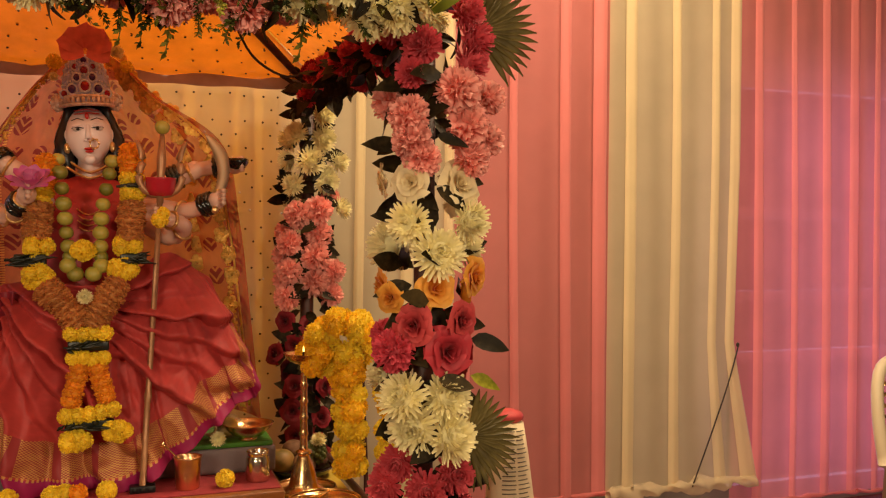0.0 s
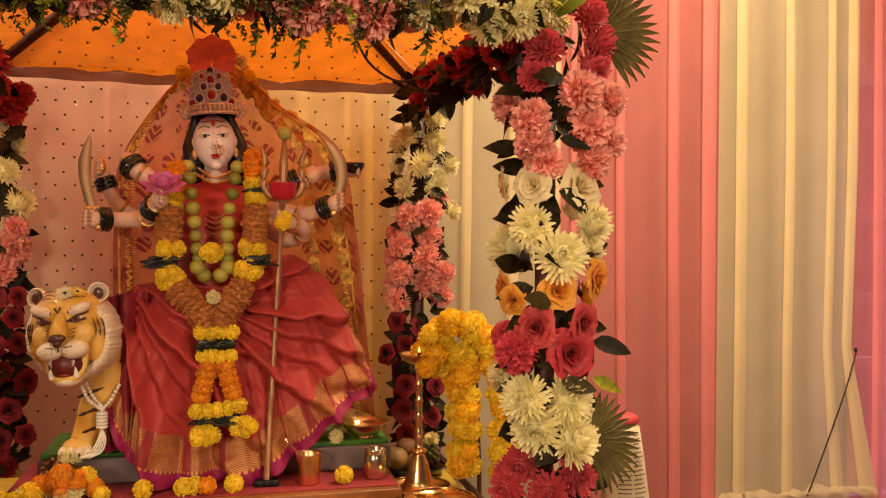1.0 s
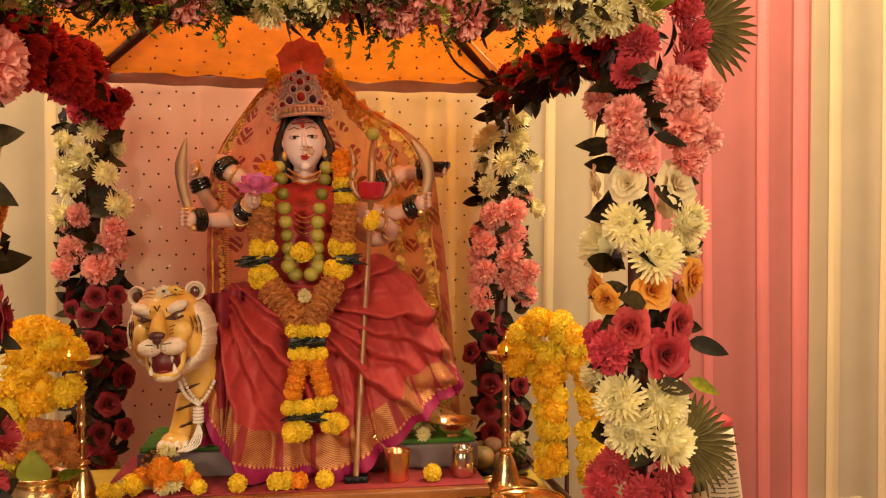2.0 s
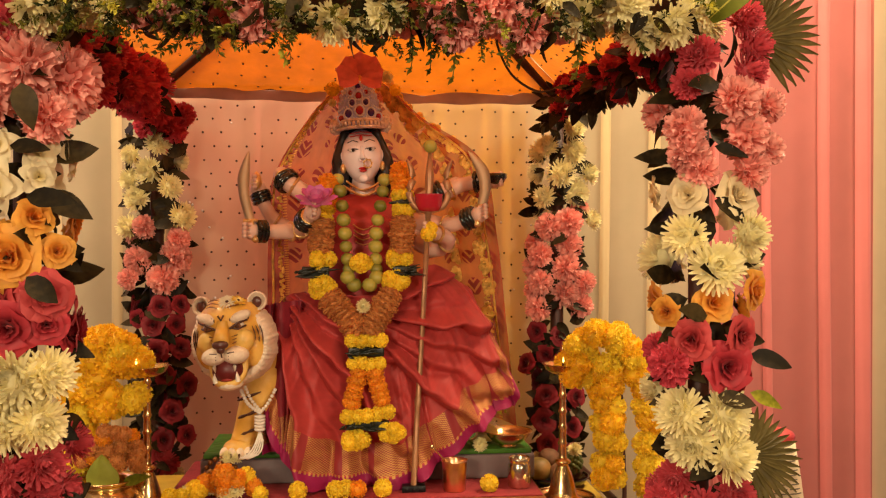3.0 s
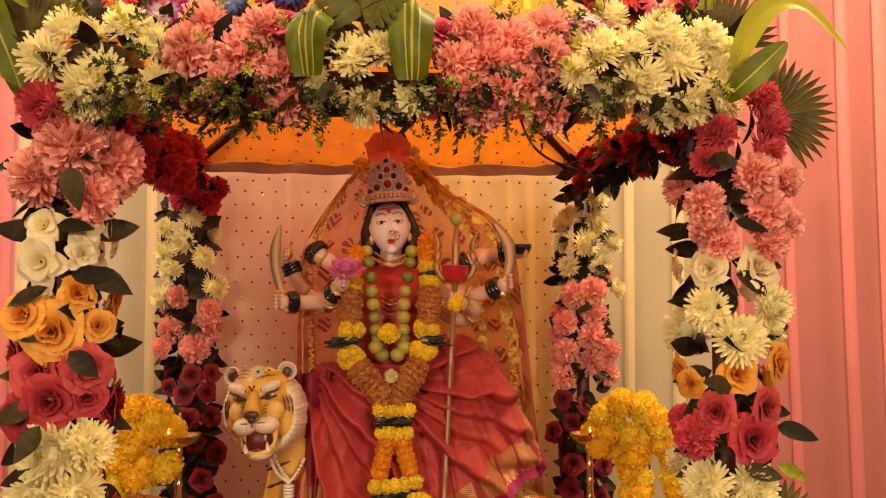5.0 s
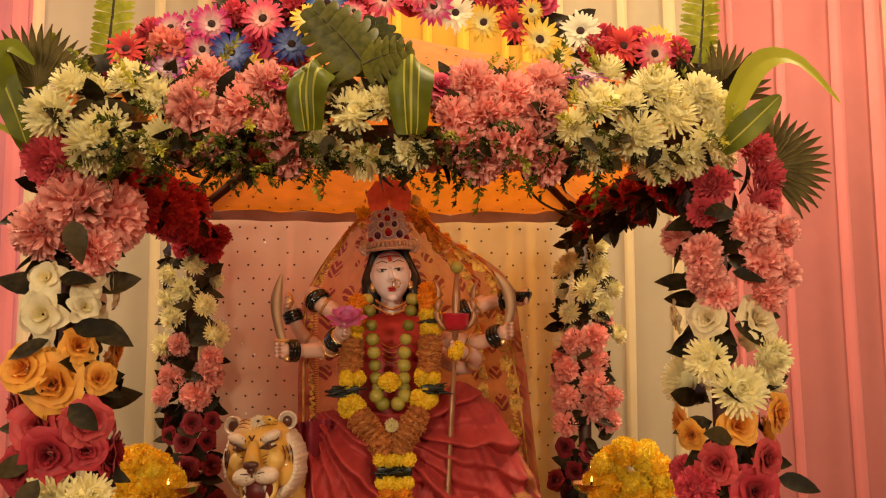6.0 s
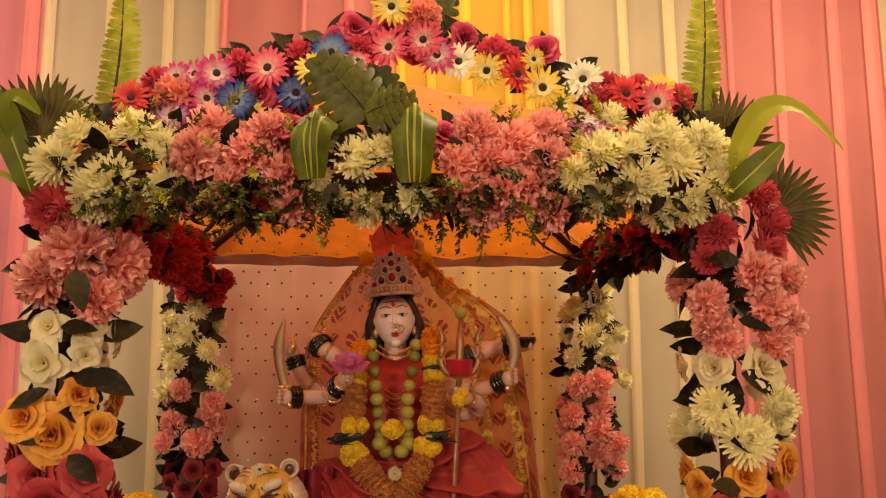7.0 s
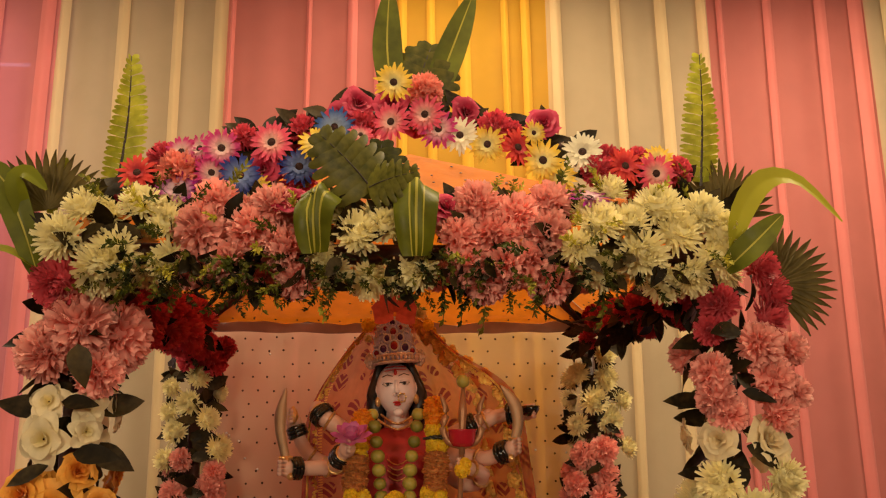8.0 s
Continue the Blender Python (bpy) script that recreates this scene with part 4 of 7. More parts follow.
# underside foliage, made extra dense and dark to stand in for the beam's shade
for k in range(270):
    t = R.uniform(1.95, 2.95)
    d = Vector((R.uniform(-0.2, 0.2), -math.sin(t), math.cos(t)))
    p = Vector((R.uniform(-0.64, 0.64) if k % 2 else R.uniform(-0.26, 0.2) if k % 4 else R.uniform(-0.66, -0.25), 0.03, 1.935)) + d * R.uniform(0.075, 0.105)
    w = d * 0.6 + Vector((R.uniform(-1, 1), -0.2, R.uniform(-1, 0.3)))
    if k % 3:
        put("sprig", R.choice(SPRIGS), beam, leaf_pose(p, w, d, R.uniform(0.05, 0.075)))
    else:
        put_leaf(p, w, d + Vector((R.uniform(-0.8, 0.8), 0, R.uniform(-0.5, 0.5))), R.uniform(0.045, 0.065), beam)
# sprigs that hang under the beam
for x, z, s in ((0.075, 1.85, 0.11), (0.11, 1.84, 0.10), (0.16, 1.84, 0.12), (0.28, 1.85, 0.10), (0.33, 1.84, 0.09), (0.42, 1.86, 0.13), (0.44, 1.86, 0.10), (-0.36, 1.86, 0.08)):
    put("sprig", R.choice(SPRIGS), beam, leaf_pose((x, 0.0, z), (R.uniform(-0.5, 0.3), -0.1, -1), (0, -1, 0), s * 0.8))

# ---- arch over the beam ----
arch = thing("flower_arch", (0, 0.08, 2.05), "curved gable of mixed gerberas, roses and carnations", "flower arch")


def arch_z(x):
    return 2.06 + 0.235 * math.cos(min(1, abs(x - 0.01) / 0.75) * math.pi / 2) ** 1.25


bm = bmesh.new()
tube(bm, [(x, 0.02, arch_z(x) - 2.05 - 0.035) for x in (-0.72 + 1.44 * i / 24 for i in range(25))], 0.022, 7)
part("arch_bar", bm, WOOD_DARK, arch)
for lay in (ARCH_A, ARCH_B):
    for kind, rows in lay.items():
        for x, z, r in rows:
            blossom(kind, (x, (0.03 if kind[0] == "g" else 0.06) + R.uniform(-0.012, 0.012), z), (R.uniform(-0.25, 0.25), -1, 0.05), r * (1.06 if kind[0] == "g" else 0.98), arch)
for k in range(150):
    x = R.uniform(-0.68, 0.68)
    z = arch_z(x) - 0.03 + R.uniform(-0.05, 0.015)
    put_leaf((x, 0.07, z), (R.uniform(-1, 1), R.uniform(-0.2, 0.3), R.uniform(-0.1, 1)), (0, -1, 0.3), R.uniform(0.06, 0.085), arch)
for k in range(30):
    x = R.uniform(-0.66, 0.66)
    blossom(R.choice(("cr", "cr", "rh", "gk", "ce")), (x, 0.13, arch_z(x) - 0.03), (R.uniform(-0.4, 0.4), 0.9, 0.5), 0.036, arch)
for x in (-0.64, -0.56, -0.48, -0.40, -0.30, -0.22):
    for f in (0.35, 0.7):
        z = 2.03 + (arch_z(x) - 2.05) * f
        blossom(R.choice(("cr", "rh", "gm", "ce")), (x + R.uniform(-0.03, 0.03), 0.09, z), (0, -1, 0.2), 0.036, arch)

fan_at((0.74, 0.10, 2.03), (0.15, -0.2, 1), (0, -1, 0.4), 0.135, arch)
fan_at((-0.755, -0.01, 2.0), (-0.25, -0.2, 1), (0, -1, 0.4), 0.135, arch)
for x, z, dx, dz, ln in ((-0.650, 2.08, -0.03, 1, 0.315), (0.692, 2.10, -0.06, 1, 0.325)):
    put("fern_frond", FERN_MESH, arch, leaf_pose((x, 0.09, z), (1, 0, 0), (0, -1, 0.0), 1) @ Matrix.Rotation(0, 4, "Z") @ Matrix.Rotation(math.radians(90), 4, "Z") @ Matrix.Rotation(math.radians(-90), 4, "Z") @ Matrix.Scale(ln, 4))


def strap(keys, width, twist, parent, name="strap_leaf", light=False):
    bm = strap_leaf([Vector(k) - parent.location for k in keys], width, twist, blunt=name == "folded_leaf")
    return part(name, bm, [LEAF_LIGHT if light else LEAF_STRIPE, LEAF_LIGHT if light else LEAF_YELLOW], parent)


strap([(-0.03, 0.11, 2.31), (-0.045, 0.11, 2.45), (-0.04, 0.10, 2.60)], 0.036, (0, -1, 0.05), arch)
strap([(0.06, 0.11, 2.30), (0.11, 0.11, 2.44), (0.165, 0.10, 2.59)], 0.036, (0, -1, 0.05), arch)
for b, w, s in (((0.02, 0.09, 2.31), (0.25, -0.05, 1), 0.17), ((-0.065, -0.02, 2.045), (0.08, -0.1, 1), 0.13), ((-0.085, -0.07, 2.05), (-0.62, -0.35, 0.75), 0.15), ((-0.07, -0.08, 2.04), (0.85, -0.45, 0.35), 0.10)):
    y = Vector(w).normalized()
    z = (Vector((0, -1, 0.35)) - y * y.dot(Vector((0, -1, 0.35)))).normalized()
    put("split_leaf", SPLIT_MESH, arch, Matrix.Translation(b) @ Matrix((y.cross(z), y, z)).transposed().to_4x4() @ Matrix.Scale(s, 4))
# folded striped leaves in the middle of the beam
strap([(-0.165, 0.0, 2.03), (-0.175, -0.10, 2.035), (-0.19, -0.125, 1.98), (-0.185, -0.10, 1.89)], 0.044, (0, -0.6, 0.7), arch, "folded_leaf")
strap([(0.02, 0.0, 2.04), (0.02, -0.10, 2.05), (0.018, -0.125, 1.98), (0.02, -0.10, 1.885)], 0.048, (0, -0.6, 0.7), arch, "folded_leaf")
# bent pale leaves at the corners
strap([(0.70, -0.05, 1.88), (0.705, -0.07, 1.97), (0.76, -0.08, 2.055), (0.84, -0.08, 2.06), (0.93, -0.08, 1.97)], 0.027, (0.3, -1, 0.5), arch, light=True)
strap([(0.68, -0.05, 1.87), (0.73, -0.09, 1.92), (0.80, -0.08, 1.985)], 0.030, (0, -1, 0.4), arch)
strap([(-0.76, -0.02, 1.86), (-0.79, -0.05, 1.96), (-0.84, -0.06, 2.06), (-0.93, -0.05, 2.10)], 0.030, (0, -1, 0.3), arch)
strap([(-0.75, -0.02, 1.86), (-0.82, -0.06, 1.90), (-0.92, -0.08, 1.88)], 0.027, (0, -0.5, 1), arch, light=True)
strap([(-0.77, -0.02, 1.93), (-0.80, -0.07, 2.03), (-0.78, -0.08, 2.06), (-0.73, -0.09, 2.02)], 0.022, (0, -1, 0.5), arch, light=True)
strap([(-0.76, 0.02, 2.0), (-0.745, 0.0, 2.07), (-0.73, 0.0, 2.12)], 0.02, (0, -1, 0.3), arch, light=True)


# ---- cloth with woven borders ----
def cloth_mat(name, ground, edge, gold, see=1.0, motif=None, transl=0.15, woven=True):
    """Silk with a plain edge, a gold brocade band and a line of gold dots above it, by the sheet's own u (along) and v (0 at the hem)."""
    m = bpy.data.materials.new(name)
    m.use_nodes = True
    N, L = m.node_tree.nodes, m.node_tree.links
    b = N["Principled BSDF"]
    uv = N.new("ShaderNodeUVMap")
    sep = N.new("ShaderNodeSeparateXYZ")
    L.new(uv.outputs[0], sep.inputs[0])
    tex = N.new("ShaderNodeTexNoise")
    tex.inputs["Scale"].default_value, tex.inputs["Detail"].default_value = 38, 6
    L.new(uv.outputs[0], tex.inputs["Vector"])

    def math_node(op, a, c=0.0):
        n = N.new("ShaderNodeMath")
        n.operation = op
        for i, v in enumerate((a, c)):
            if isinstance(v, (int, float)):
                n.inputs[i].default_value = v
            else:
                L.new(v, n.inputs[i])
        return n.outputs[0]

    def mix(fac, a, c):
        n = N.new("ShaderNodeMix")
        n.data_type = "RGBA"
        L.new(fac, n.inputs["Factor"])
        for i, v in ((6, a), (7, c)):
            if isinstance(v, tuple):
                n.inputs[i].default_value = (*v, 1)
            else:
                L.new(v, n.inputs[i])
        return n.outputs[2]

    u, v = sep.outputs[0], sep.outputs[1]
    if not woven:
        v = math_node("SUBTRACT", 0.5, math_node("ABSOLUTE", math_node("SUBTRACT", v, 0.5)))
    vw = math_node("ADD", v, math_node("MULTIPLY", math_node("SUBTRACT", tex.outputs["Fac"], 0.5), 0.008))
    shade = N.new("ShaderNodeMapRange")
    shade.inputs["To Min"].default_value, shade.inputs["To Max"].default_value = 0.75, 1.2
    L.new(tex.outputs["Fac"], shade.inputs["Value"])
    base = N.new("ShaderNodeMix")
    base.data_type, base.blend_type = "RGBA", "MULTIPLY"
    base.inputs["Factor"].default_value = 1
    base.inputs[6].default_value = (*ground, 1)
    L.new(shade.outputs[0], base.inputs[7])
    col = base.outputs[2]
    # brocade: fine diamonds
    wu = math_node("SINE", math_node("MULTIPLY", u, 980.0))
    wv = math_node("SINE", math_node("MULTIPLY", v, 560.0))
    dia = math_node("GREATER_THAN", math_node("ADD", math_node("MULTIPLY", wu, wv), math_node("MULTIPLY", tex.outputs["Fac"], 0.9)), 0.42)
    band = math_node("MULTIPLY", math_node("GREATER_THAN", vw, 0.075), math_node("LESS_THAN", vw, 0.24))
    blocks = math_node("GREATER_THAN", math_node("SINE", math_node("MULTIPLY", u, 84.0)), -0.8)
    brocade = math_node("MULTIPLY", math_node("MULTIPLY", band, dia), blocks)
    dots = math_node("MULTIPLY", math_node("MULTIPLY", math_node("GREATER_THAN", vw, 0.060), math_node("LESS_THAN", vw, 0.076)), math_node("GREATER_THAN", math_node("SINE", math_node("MULTIPLY", u, 900.0)), 0.0))
    hem = math_node("LESS_THAN", vw, 0.066)
    if woven:
        col = mix(band, col, (ground[0] * 0.68, ground[1] * 0.7, ground[2] * 0.8))
    col = mix(hem, col, edge)
    goldfac = math_node("MAXIMUM", brocade, dots) if woven else dots
    if motif:
        vor = N.new("ShaderNodeTexVoronoi")
        vor.inputs["Scale"].default_value = motif
        vor.inputs["Randomness"].default_value = 0.35
        stretch = N.new("ShaderNodeVectorMath")
        stretch.operation = "MULTIPLY"
        stretch.inputs[1].default_value = (1.35, 1.0, 1.0)
        L.new(uv.outputs[0], stretch.inputs[0])
        L.new(stretch.outputs[0], vor.inputs["Vector"])
        leafy = math_node("MULTIPLY", math_node("LESS_THAN", vor.outputs["Distance"], 0.36), math_node("GREATER_THAN", math_node("ADD", math_node("SINE", math_node("ADD", math_node("MULTIPLY", u, 300.0), math_node("MULTIPLY", math_node("ABSOLUTE", math_node("SINE", math_node("MULTIPLY", v, 26.7))), 9.0))), math_node("MULTIPLY", tex.outputs["Fac"], 1.4)), 0.25))
        col = mix(leafy, col, (0.32, 0.022, 0.025))
    col = mix(math_node("MULTIPLY", goldfac, 0.82), col, gold)
    L.new(col, b.inputs["Base Color"])
    L.new(math_node("MULTIPLY", goldfac, 0.4), b.inputs["Metallic"])
    b.inputs["Roughness"].default_value = 0.52
    b.inputs["Specular IOR Level"].default_value = 0.32
    b.inputs["Sheen Weight"].default_value = 0.03
    bp = N.new("ShaderNodeBump")
    bp.inputs["Strength"].default_value, bp.inputs["Distance"].default_value = 0.25, 0.002
    L.new(tex.outputs["Fac"], bp.inputs["Height"])
    L.new(bp.outputs[0], b.inputs["Normal"])
    top = b.outputs[0]
    tr = N.new("ShaderNodeBsdfTranslucent")
    L.new(col, tr.inputs["Color"])
    mx = N.new("ShaderNodeMixShader")
    mx.inputs[0].default_value = transl
    L.new(top, mx.inputs[1])
    L.new(tr.outputs[0], mx.inputs[2])
    top = mx.outputs[0]
    if see < 1:
        ts = N.new("ShaderNodeBsdfTransparent")
        mx = N.new("ShaderNodeMixShader")
        fac = math_node("MAXIMUM", math_node("MULTIPLY", goldfac, 0.9), see)
        if motif:
            fac = math_node("MAXIMUM", fac, math_node("MULTIPLY", leafy, 0.9))
        L.new(fac, mx.inputs[0])
        L.new(ts.outputs[0], mx.inputs[1])
        L.new(top, mx.inputs[2])
        top = mx.outputs[0]
    L.new(top, N["Material Output"].inputs["Surface"])
    return m


def sheet_mesh(f, nu, nv):
    """A sheet from f(u, v) -> place, with its u and v kept as a map."""
    bm = bmesh.new()
    lay = bm.loops.layers.uv.new("UVMap")
    grid = [[(bm.verts.new(f(i / nu, j / nv)), i / nu, j / nv) for i in range(nu + 1)] for j in range(nv + 1)]
    for j in range(nv):
        for i in range(nu):
            q = (grid[j][i], grid[j][i + 1], grid[j + 1][i + 1], grid[j + 1][i])
            face = bm.faces.new([c[0] for c in q])
            for lp, c in zip(face.loops, q):
                lp[lay].uv = (c[1], c[2])
    return bm


def along(keys, s):
    """A place on a smooth line through keys at 0..1."""
    n = len(keys) - 1
    s = min(max(s, 0.0), 1.0) * n
    k = min(int(s), n - 1)
    f = s - k
    p0, p1, p2, p3 = (Vector(keys[i]) for i in (max(k - 1, 0), k, k + 1, min(k + 2, n)))
    return 0.5 * (2 * p1 + (p2 - p0) * f + (2 * p0 - 5 * p1 + 4 * p2 - p3) * f * f + (3 * p1 - p0 - 3 * p2 + p3) * f ** 3)


SAREE = cloth_mat("red_silk", (0.54, 0.058, 0.053), (0.36, 0.014, 0.095), (0.72, 0.40, 0.10))
SAREE_END = cloth_mat("maroon_silk", (0.30, 0.024, 0.038), (0.36, 0.014, 0.095), (0.66, 0.36, 0.09))
VEIL = cloth_mat("orange_veil_net", (0.86, 0.235, 0.07), (0.52, 0.05, 0.035), (0.92, 0.56, 0.09), see=0.64, motif=10.5, transl=0.35, woven=False)
SKIN = mat("painted_skin", (0.76, 0.49, 0.37), rough=0.35, vary=0.04, scale=12, coat=0.3)
FACE = mat("painted_face", (0.93, 0.80, 0.77), rough=0.35, vary=0.03, scale=12, coat=0.3)
HAIR = mat("painted_hair", (0.008, 0.006, 0.006), rough=0.35, vary=0.2, scale=40)
GOLD = mat("gold", (0.76, 0.50, 0.20), rough=0.3, metal=0.8, vary=0.2, scale=60, bump=0.4, bump_scale=120)
PALE_GOLD = mat("pale_gold", (0.74, 0.62, 0.52), rough=0.3, metal=0.5, vary=0.25, scale=60, bump=0.4, bump_scale=120)
BLACK_ENAMEL = mat("black_bangle", (0.006, 0.010, 0.008), rough=0.12, vary=0.2, scale=40, coat=0.5)
BLOUSE = mat("red_blouse_paint", (0.42, 0.03, 0.03), rough=0.5, vary=0.12, scale=30)
LIPS = mat("lip_red", (0.50, 0.02, 0.02), rough=0.3, vary=0.1)
EYE = mat("eye_dark", (0.02, 0.012, 0.01), rough=0.3, vary=0.1)
EYE_WHITE = mat("eye_white", (0.7, 0.62, 0.55), rough=0.3, vary=0.05)
SILVER_STONE = mat("silver_filigree", (0.42, 0.52, 0.92), coat=0.5, rough=0.3, metal=0.1, vary=0.25, scale=70, bump=0.5, bump_scale=150)
SILVER_BEAD = mat("silver_bead", (0.72, 0.80, 1.0), rough=0.2, vary=0.08, coat=0.5)
RUBY = mat("ruby_stone", (0.35, 0.01, 0.04), rough=0.1, vary=0.2, coat=0.6)
SAPPHIRE = mat("violet_stone", (0.05, 0.02, 0.18), rough=0.1, vary=0.2, coat=0.6)
PEARL = mat("pearl", (0.85, 0.78, 0.66), rough=0.25, vary=0.05, coat=0.4)
BRASS = mat("brass", (0.84, 0.58, 0.26), rough=0.24, metal=1.0, vary=0.18, scale=22, bump=0.08, bump_scale=60)
COPPER = mat("copper", (0.78, 0.47, 0.24), rough=0.28, metal=1.0, vary=0.2, scale=20, bump=0.1, bump_scale=60)
STEEL = mat("tinned_steel", (0.74, 0.66, 0.50), rough=0.2, metal=1.0, vary=0.12, scale=20)

# ---- low altar: table, board and pedestal ----
TABLE_CLOTH = mat("yellow_table_cloth", (0.62, 0.42, 0.04), rough=0.8, vary=0.12, scale=14, bump=0.2, bump_scale=120)
BOARD_RED = mat("maroon_board_cloth", (0.30, 0.028, 0.035), rough=0.75, vary=0.2, scale=40, bump=0.2, bump_scale=160)
WOOD_EDGE = mat("varnished_wood", (0.26, 0.09, 0.025), rough=0.35, vary=0.3, scale=14, bump=0.15, bump_scale=30)
STONE_GREY = mat("pedestal_grey", (0.20, 0.15, 0.15), rough=0.6, vary=0.2, scale=12, bump=0.15, bump_scale=60)
GRASS_PAINT = mat("painted_grass_green", (0.05, 0.17, 0.015), rough=0.6, vary=0.3, scale=25, bump=0.5, bump_scale=60)

table = thing("altar_table", (0, 0.85, 0), "low altar table under a yellow cloth", "table")
bm = bmesh.new()
box(bm, (0, 0, 0.64), (1.42, 0.68, 0.03), 0.005)
part("tabletop", bm, TABLE_CLOTH, table)
for sx in (-1, 1):
    for sy in (-1, 1):
        bm = bmesh.new()
        box(bm, (sx * 0.62, sy * 0.26, 0.3125), (0.05, 0.05, 0.625), 0.004)
        part("leg", bm, WOOD_EDGE, table)
    bm = bmesh.new()
    tube(bm, [(sx * 0.725, -0.34, 0.662), (sx * 0.725, 0.0, 0.664), (sx * 0.725, 0.34, 0.662)], 0.011, 8)
    part("side_rail", bm, WOOD_DARK, table)

board = thing("offering_board", (-0.03, 0.86, 0.655), "low wooden board covered in maroon cloth", "board")
bm = bmesh.new()
box(bm, (0, 0, 0.045), (1.05, 0.50, 0.026), 0.004)
part("board_top", bm, WOOD_EDGE, board)
bm = bmesh.new()
box(bm, (0, 0.012, 0.0605), (1.035, 0.47, 0.005), 0.002)
part("cloth_cover", bm, BOARD_RED, board)
for sx in (-1, 1):
    bm = bmesh.new()
    box(bm, (sx * 0.44, 0, 0.016), (0.04, 0.42, 0.032), 0.003)
    part("foot", bm, WOOD_EDGE, board)
BZ = 0.718

pedestal = thing("statue_pedestal", (0.01, 0.96, BZ), "grey pedestal with a painted grass-green top", "pedestal")
bm = bmesh.new()
box(bm, (0, 0, 0.036), (0.98, 0.30, 0.072), 0.006)
part("block", bm, STONE_GREY, pedestal)
bm = bmesh.new()
box(bm, (0, 0, 0.079), (0.965, 0.29, 0.014), 0.004)
for v in bm.verts:
    v.co.z += 0.004 * noise.noise(Vector(v.co) * 20)
part("grass_top", bm, GRASS_PAINT, pedestal)
PZ = BZ + 0.086


# ---- goddess statue: one mesh ----
def bangle(bm, p, way, r, t, mi):
    q = Vector(way).normalized().to_track_quat("Z", "Y").to_matrix()
    ring = [Vector(p) + q @ Vector((r * math.cos(a), r * math.sin(a), 0)) for a in (2 * math.pi * k / 14 for k in range(15))]
    tube(bm, ring, t, 6, mi, cap=False)


def arm(bm, keys, r0, r1, black=None, hand=True):
    pts = smooth_line(keys, 10)
    tube(bm, pts, [r0 + (r1 - r0) * i / 9 for i in range(10)], 10, 0)
    d = (pts[-1] - pts[-2]).normalized()
    ball(bm, pts[-1] + d * (0.014 if hand else 0.0), (0.024, 0.022, 0.026), 0, 12, 8)
    for k in range(4 if hand else 0):
        side = Vector((0.0, -0.012, 0.018 - 0.011 * k))
        tube(bm, [pts[-1] + d * 0.014 + side, pts[-1] + d * 0.036 + side + Vector((0, -0.008, 0)), pts[-1] + d * 0.028 + side + Vector((0, -0.022, 0))], 0.007, 6, 0)
    for f, t in ((0.62, 0.0045), (0.9, 0.005)):
        i = int(f * 9)
        bangle(bm, pts[i], pts[i] - pts[i - 1], (r0 + (r1 - r0) * f) + 0.003, t, 2)
    if black:
        for k in range(3):
            f = black + 0.055 * k
            i = f * 9
            a, b = pts[int(i)], pts[min(int(i) + 1, 9)]
            p = a.lerp(b, i - int(i))
            bangle(bm, p, b - a, (r0 + (r1 - r0) * f) + 0.006, 0.0085, 4)


bm = bmesh.new()
HX, HY, HZ = -0.011, 0.945, 1.685
# head: an egg drawn in at the chin
vs = ball(bm, (0, 0, 0), 1.0, 1, 28, 20)
for v in vs:
    x, y, z = v.co
    k = 1 - 0.27 * max(0, -z) ** 1.5
    front = 1 - 0.12 * max(0, -y - 0.6)
    v.co = (HX + x * 0.069 * k, HY + y * 0.072 * (1 - 0.12 * max(0, -z)) * front, HZ + z * 0.085)
# brow, nose, lips, chin, ears
tube(bm, [(HX, HY - 0.066, 1.712), (HX, HY - 0.070, 1.692), (HX, HY - 0.077, 1.672)], [0.005, 0.0065, 0.0092], 10, 1)
for sx in (-1, 1):
    ball(bm, (HX + sx * 0.008, HY - 0.071, 1.668), (0.0055, 0.006, 0.0045), 1, 8, 6)
    ball(bm, (HX + sx * 0.028, HY - 0.0585, 1.701), (0.0165, 0.0095, 0.0075), 7, 12, 8)
    ball(bm, (HX + sx * 0.028, HY - 0.0655, 1.7000), (0.0058, 0.0042, 0.0046), 6, 10, 6)
    ball(bm, (HX + sx * 0.028, HY - 0.0590, 1.7085), (0.0180, 0.0118, 0.0065), 1, 14, 10)
    tube(bm, [(HX + sx * 0.011, HY - 0.0655, 1.7020), (HX + sx * 0.028, HY - 0.0710, 1.7045), (HX + sx * 0.046, HY - 0.057, 1.7025)], 0.0014, 5, 3)
    tube(bm, [(HX + sx * 0.010, HY - 0.0665, 1.724), (HX + sx * 0.028, HY - 0.0655, 1.730), (HX + sx * 0.046, HY - 0.052, 1.725)], 0.0014, 5, 3)
    ball(bm, (HX + sx * 0.064, HY + 0.0, 1.685), (0.010, 0.014, 0.022), 1, 8, 8)
    ball(bm, (HX + sx * 0.066, HY - 0.014, 1.652), (0.010, 0.010, 0.016), 2, 10, 8)
ball(bm, (HX, HY - 0.066, 1.6445), (0.0150, 0.008, 0.0040), 5, 12, 6)
ball(bm, (HX, HY - 0.0655, 1.6375), (0.0125, 0.008, 0.0045), 5, 12, 6)
ball(bm, (HX, HY - 0.058, 1.615), (0.017, 0.012, 0.012), 1, 10, 8)
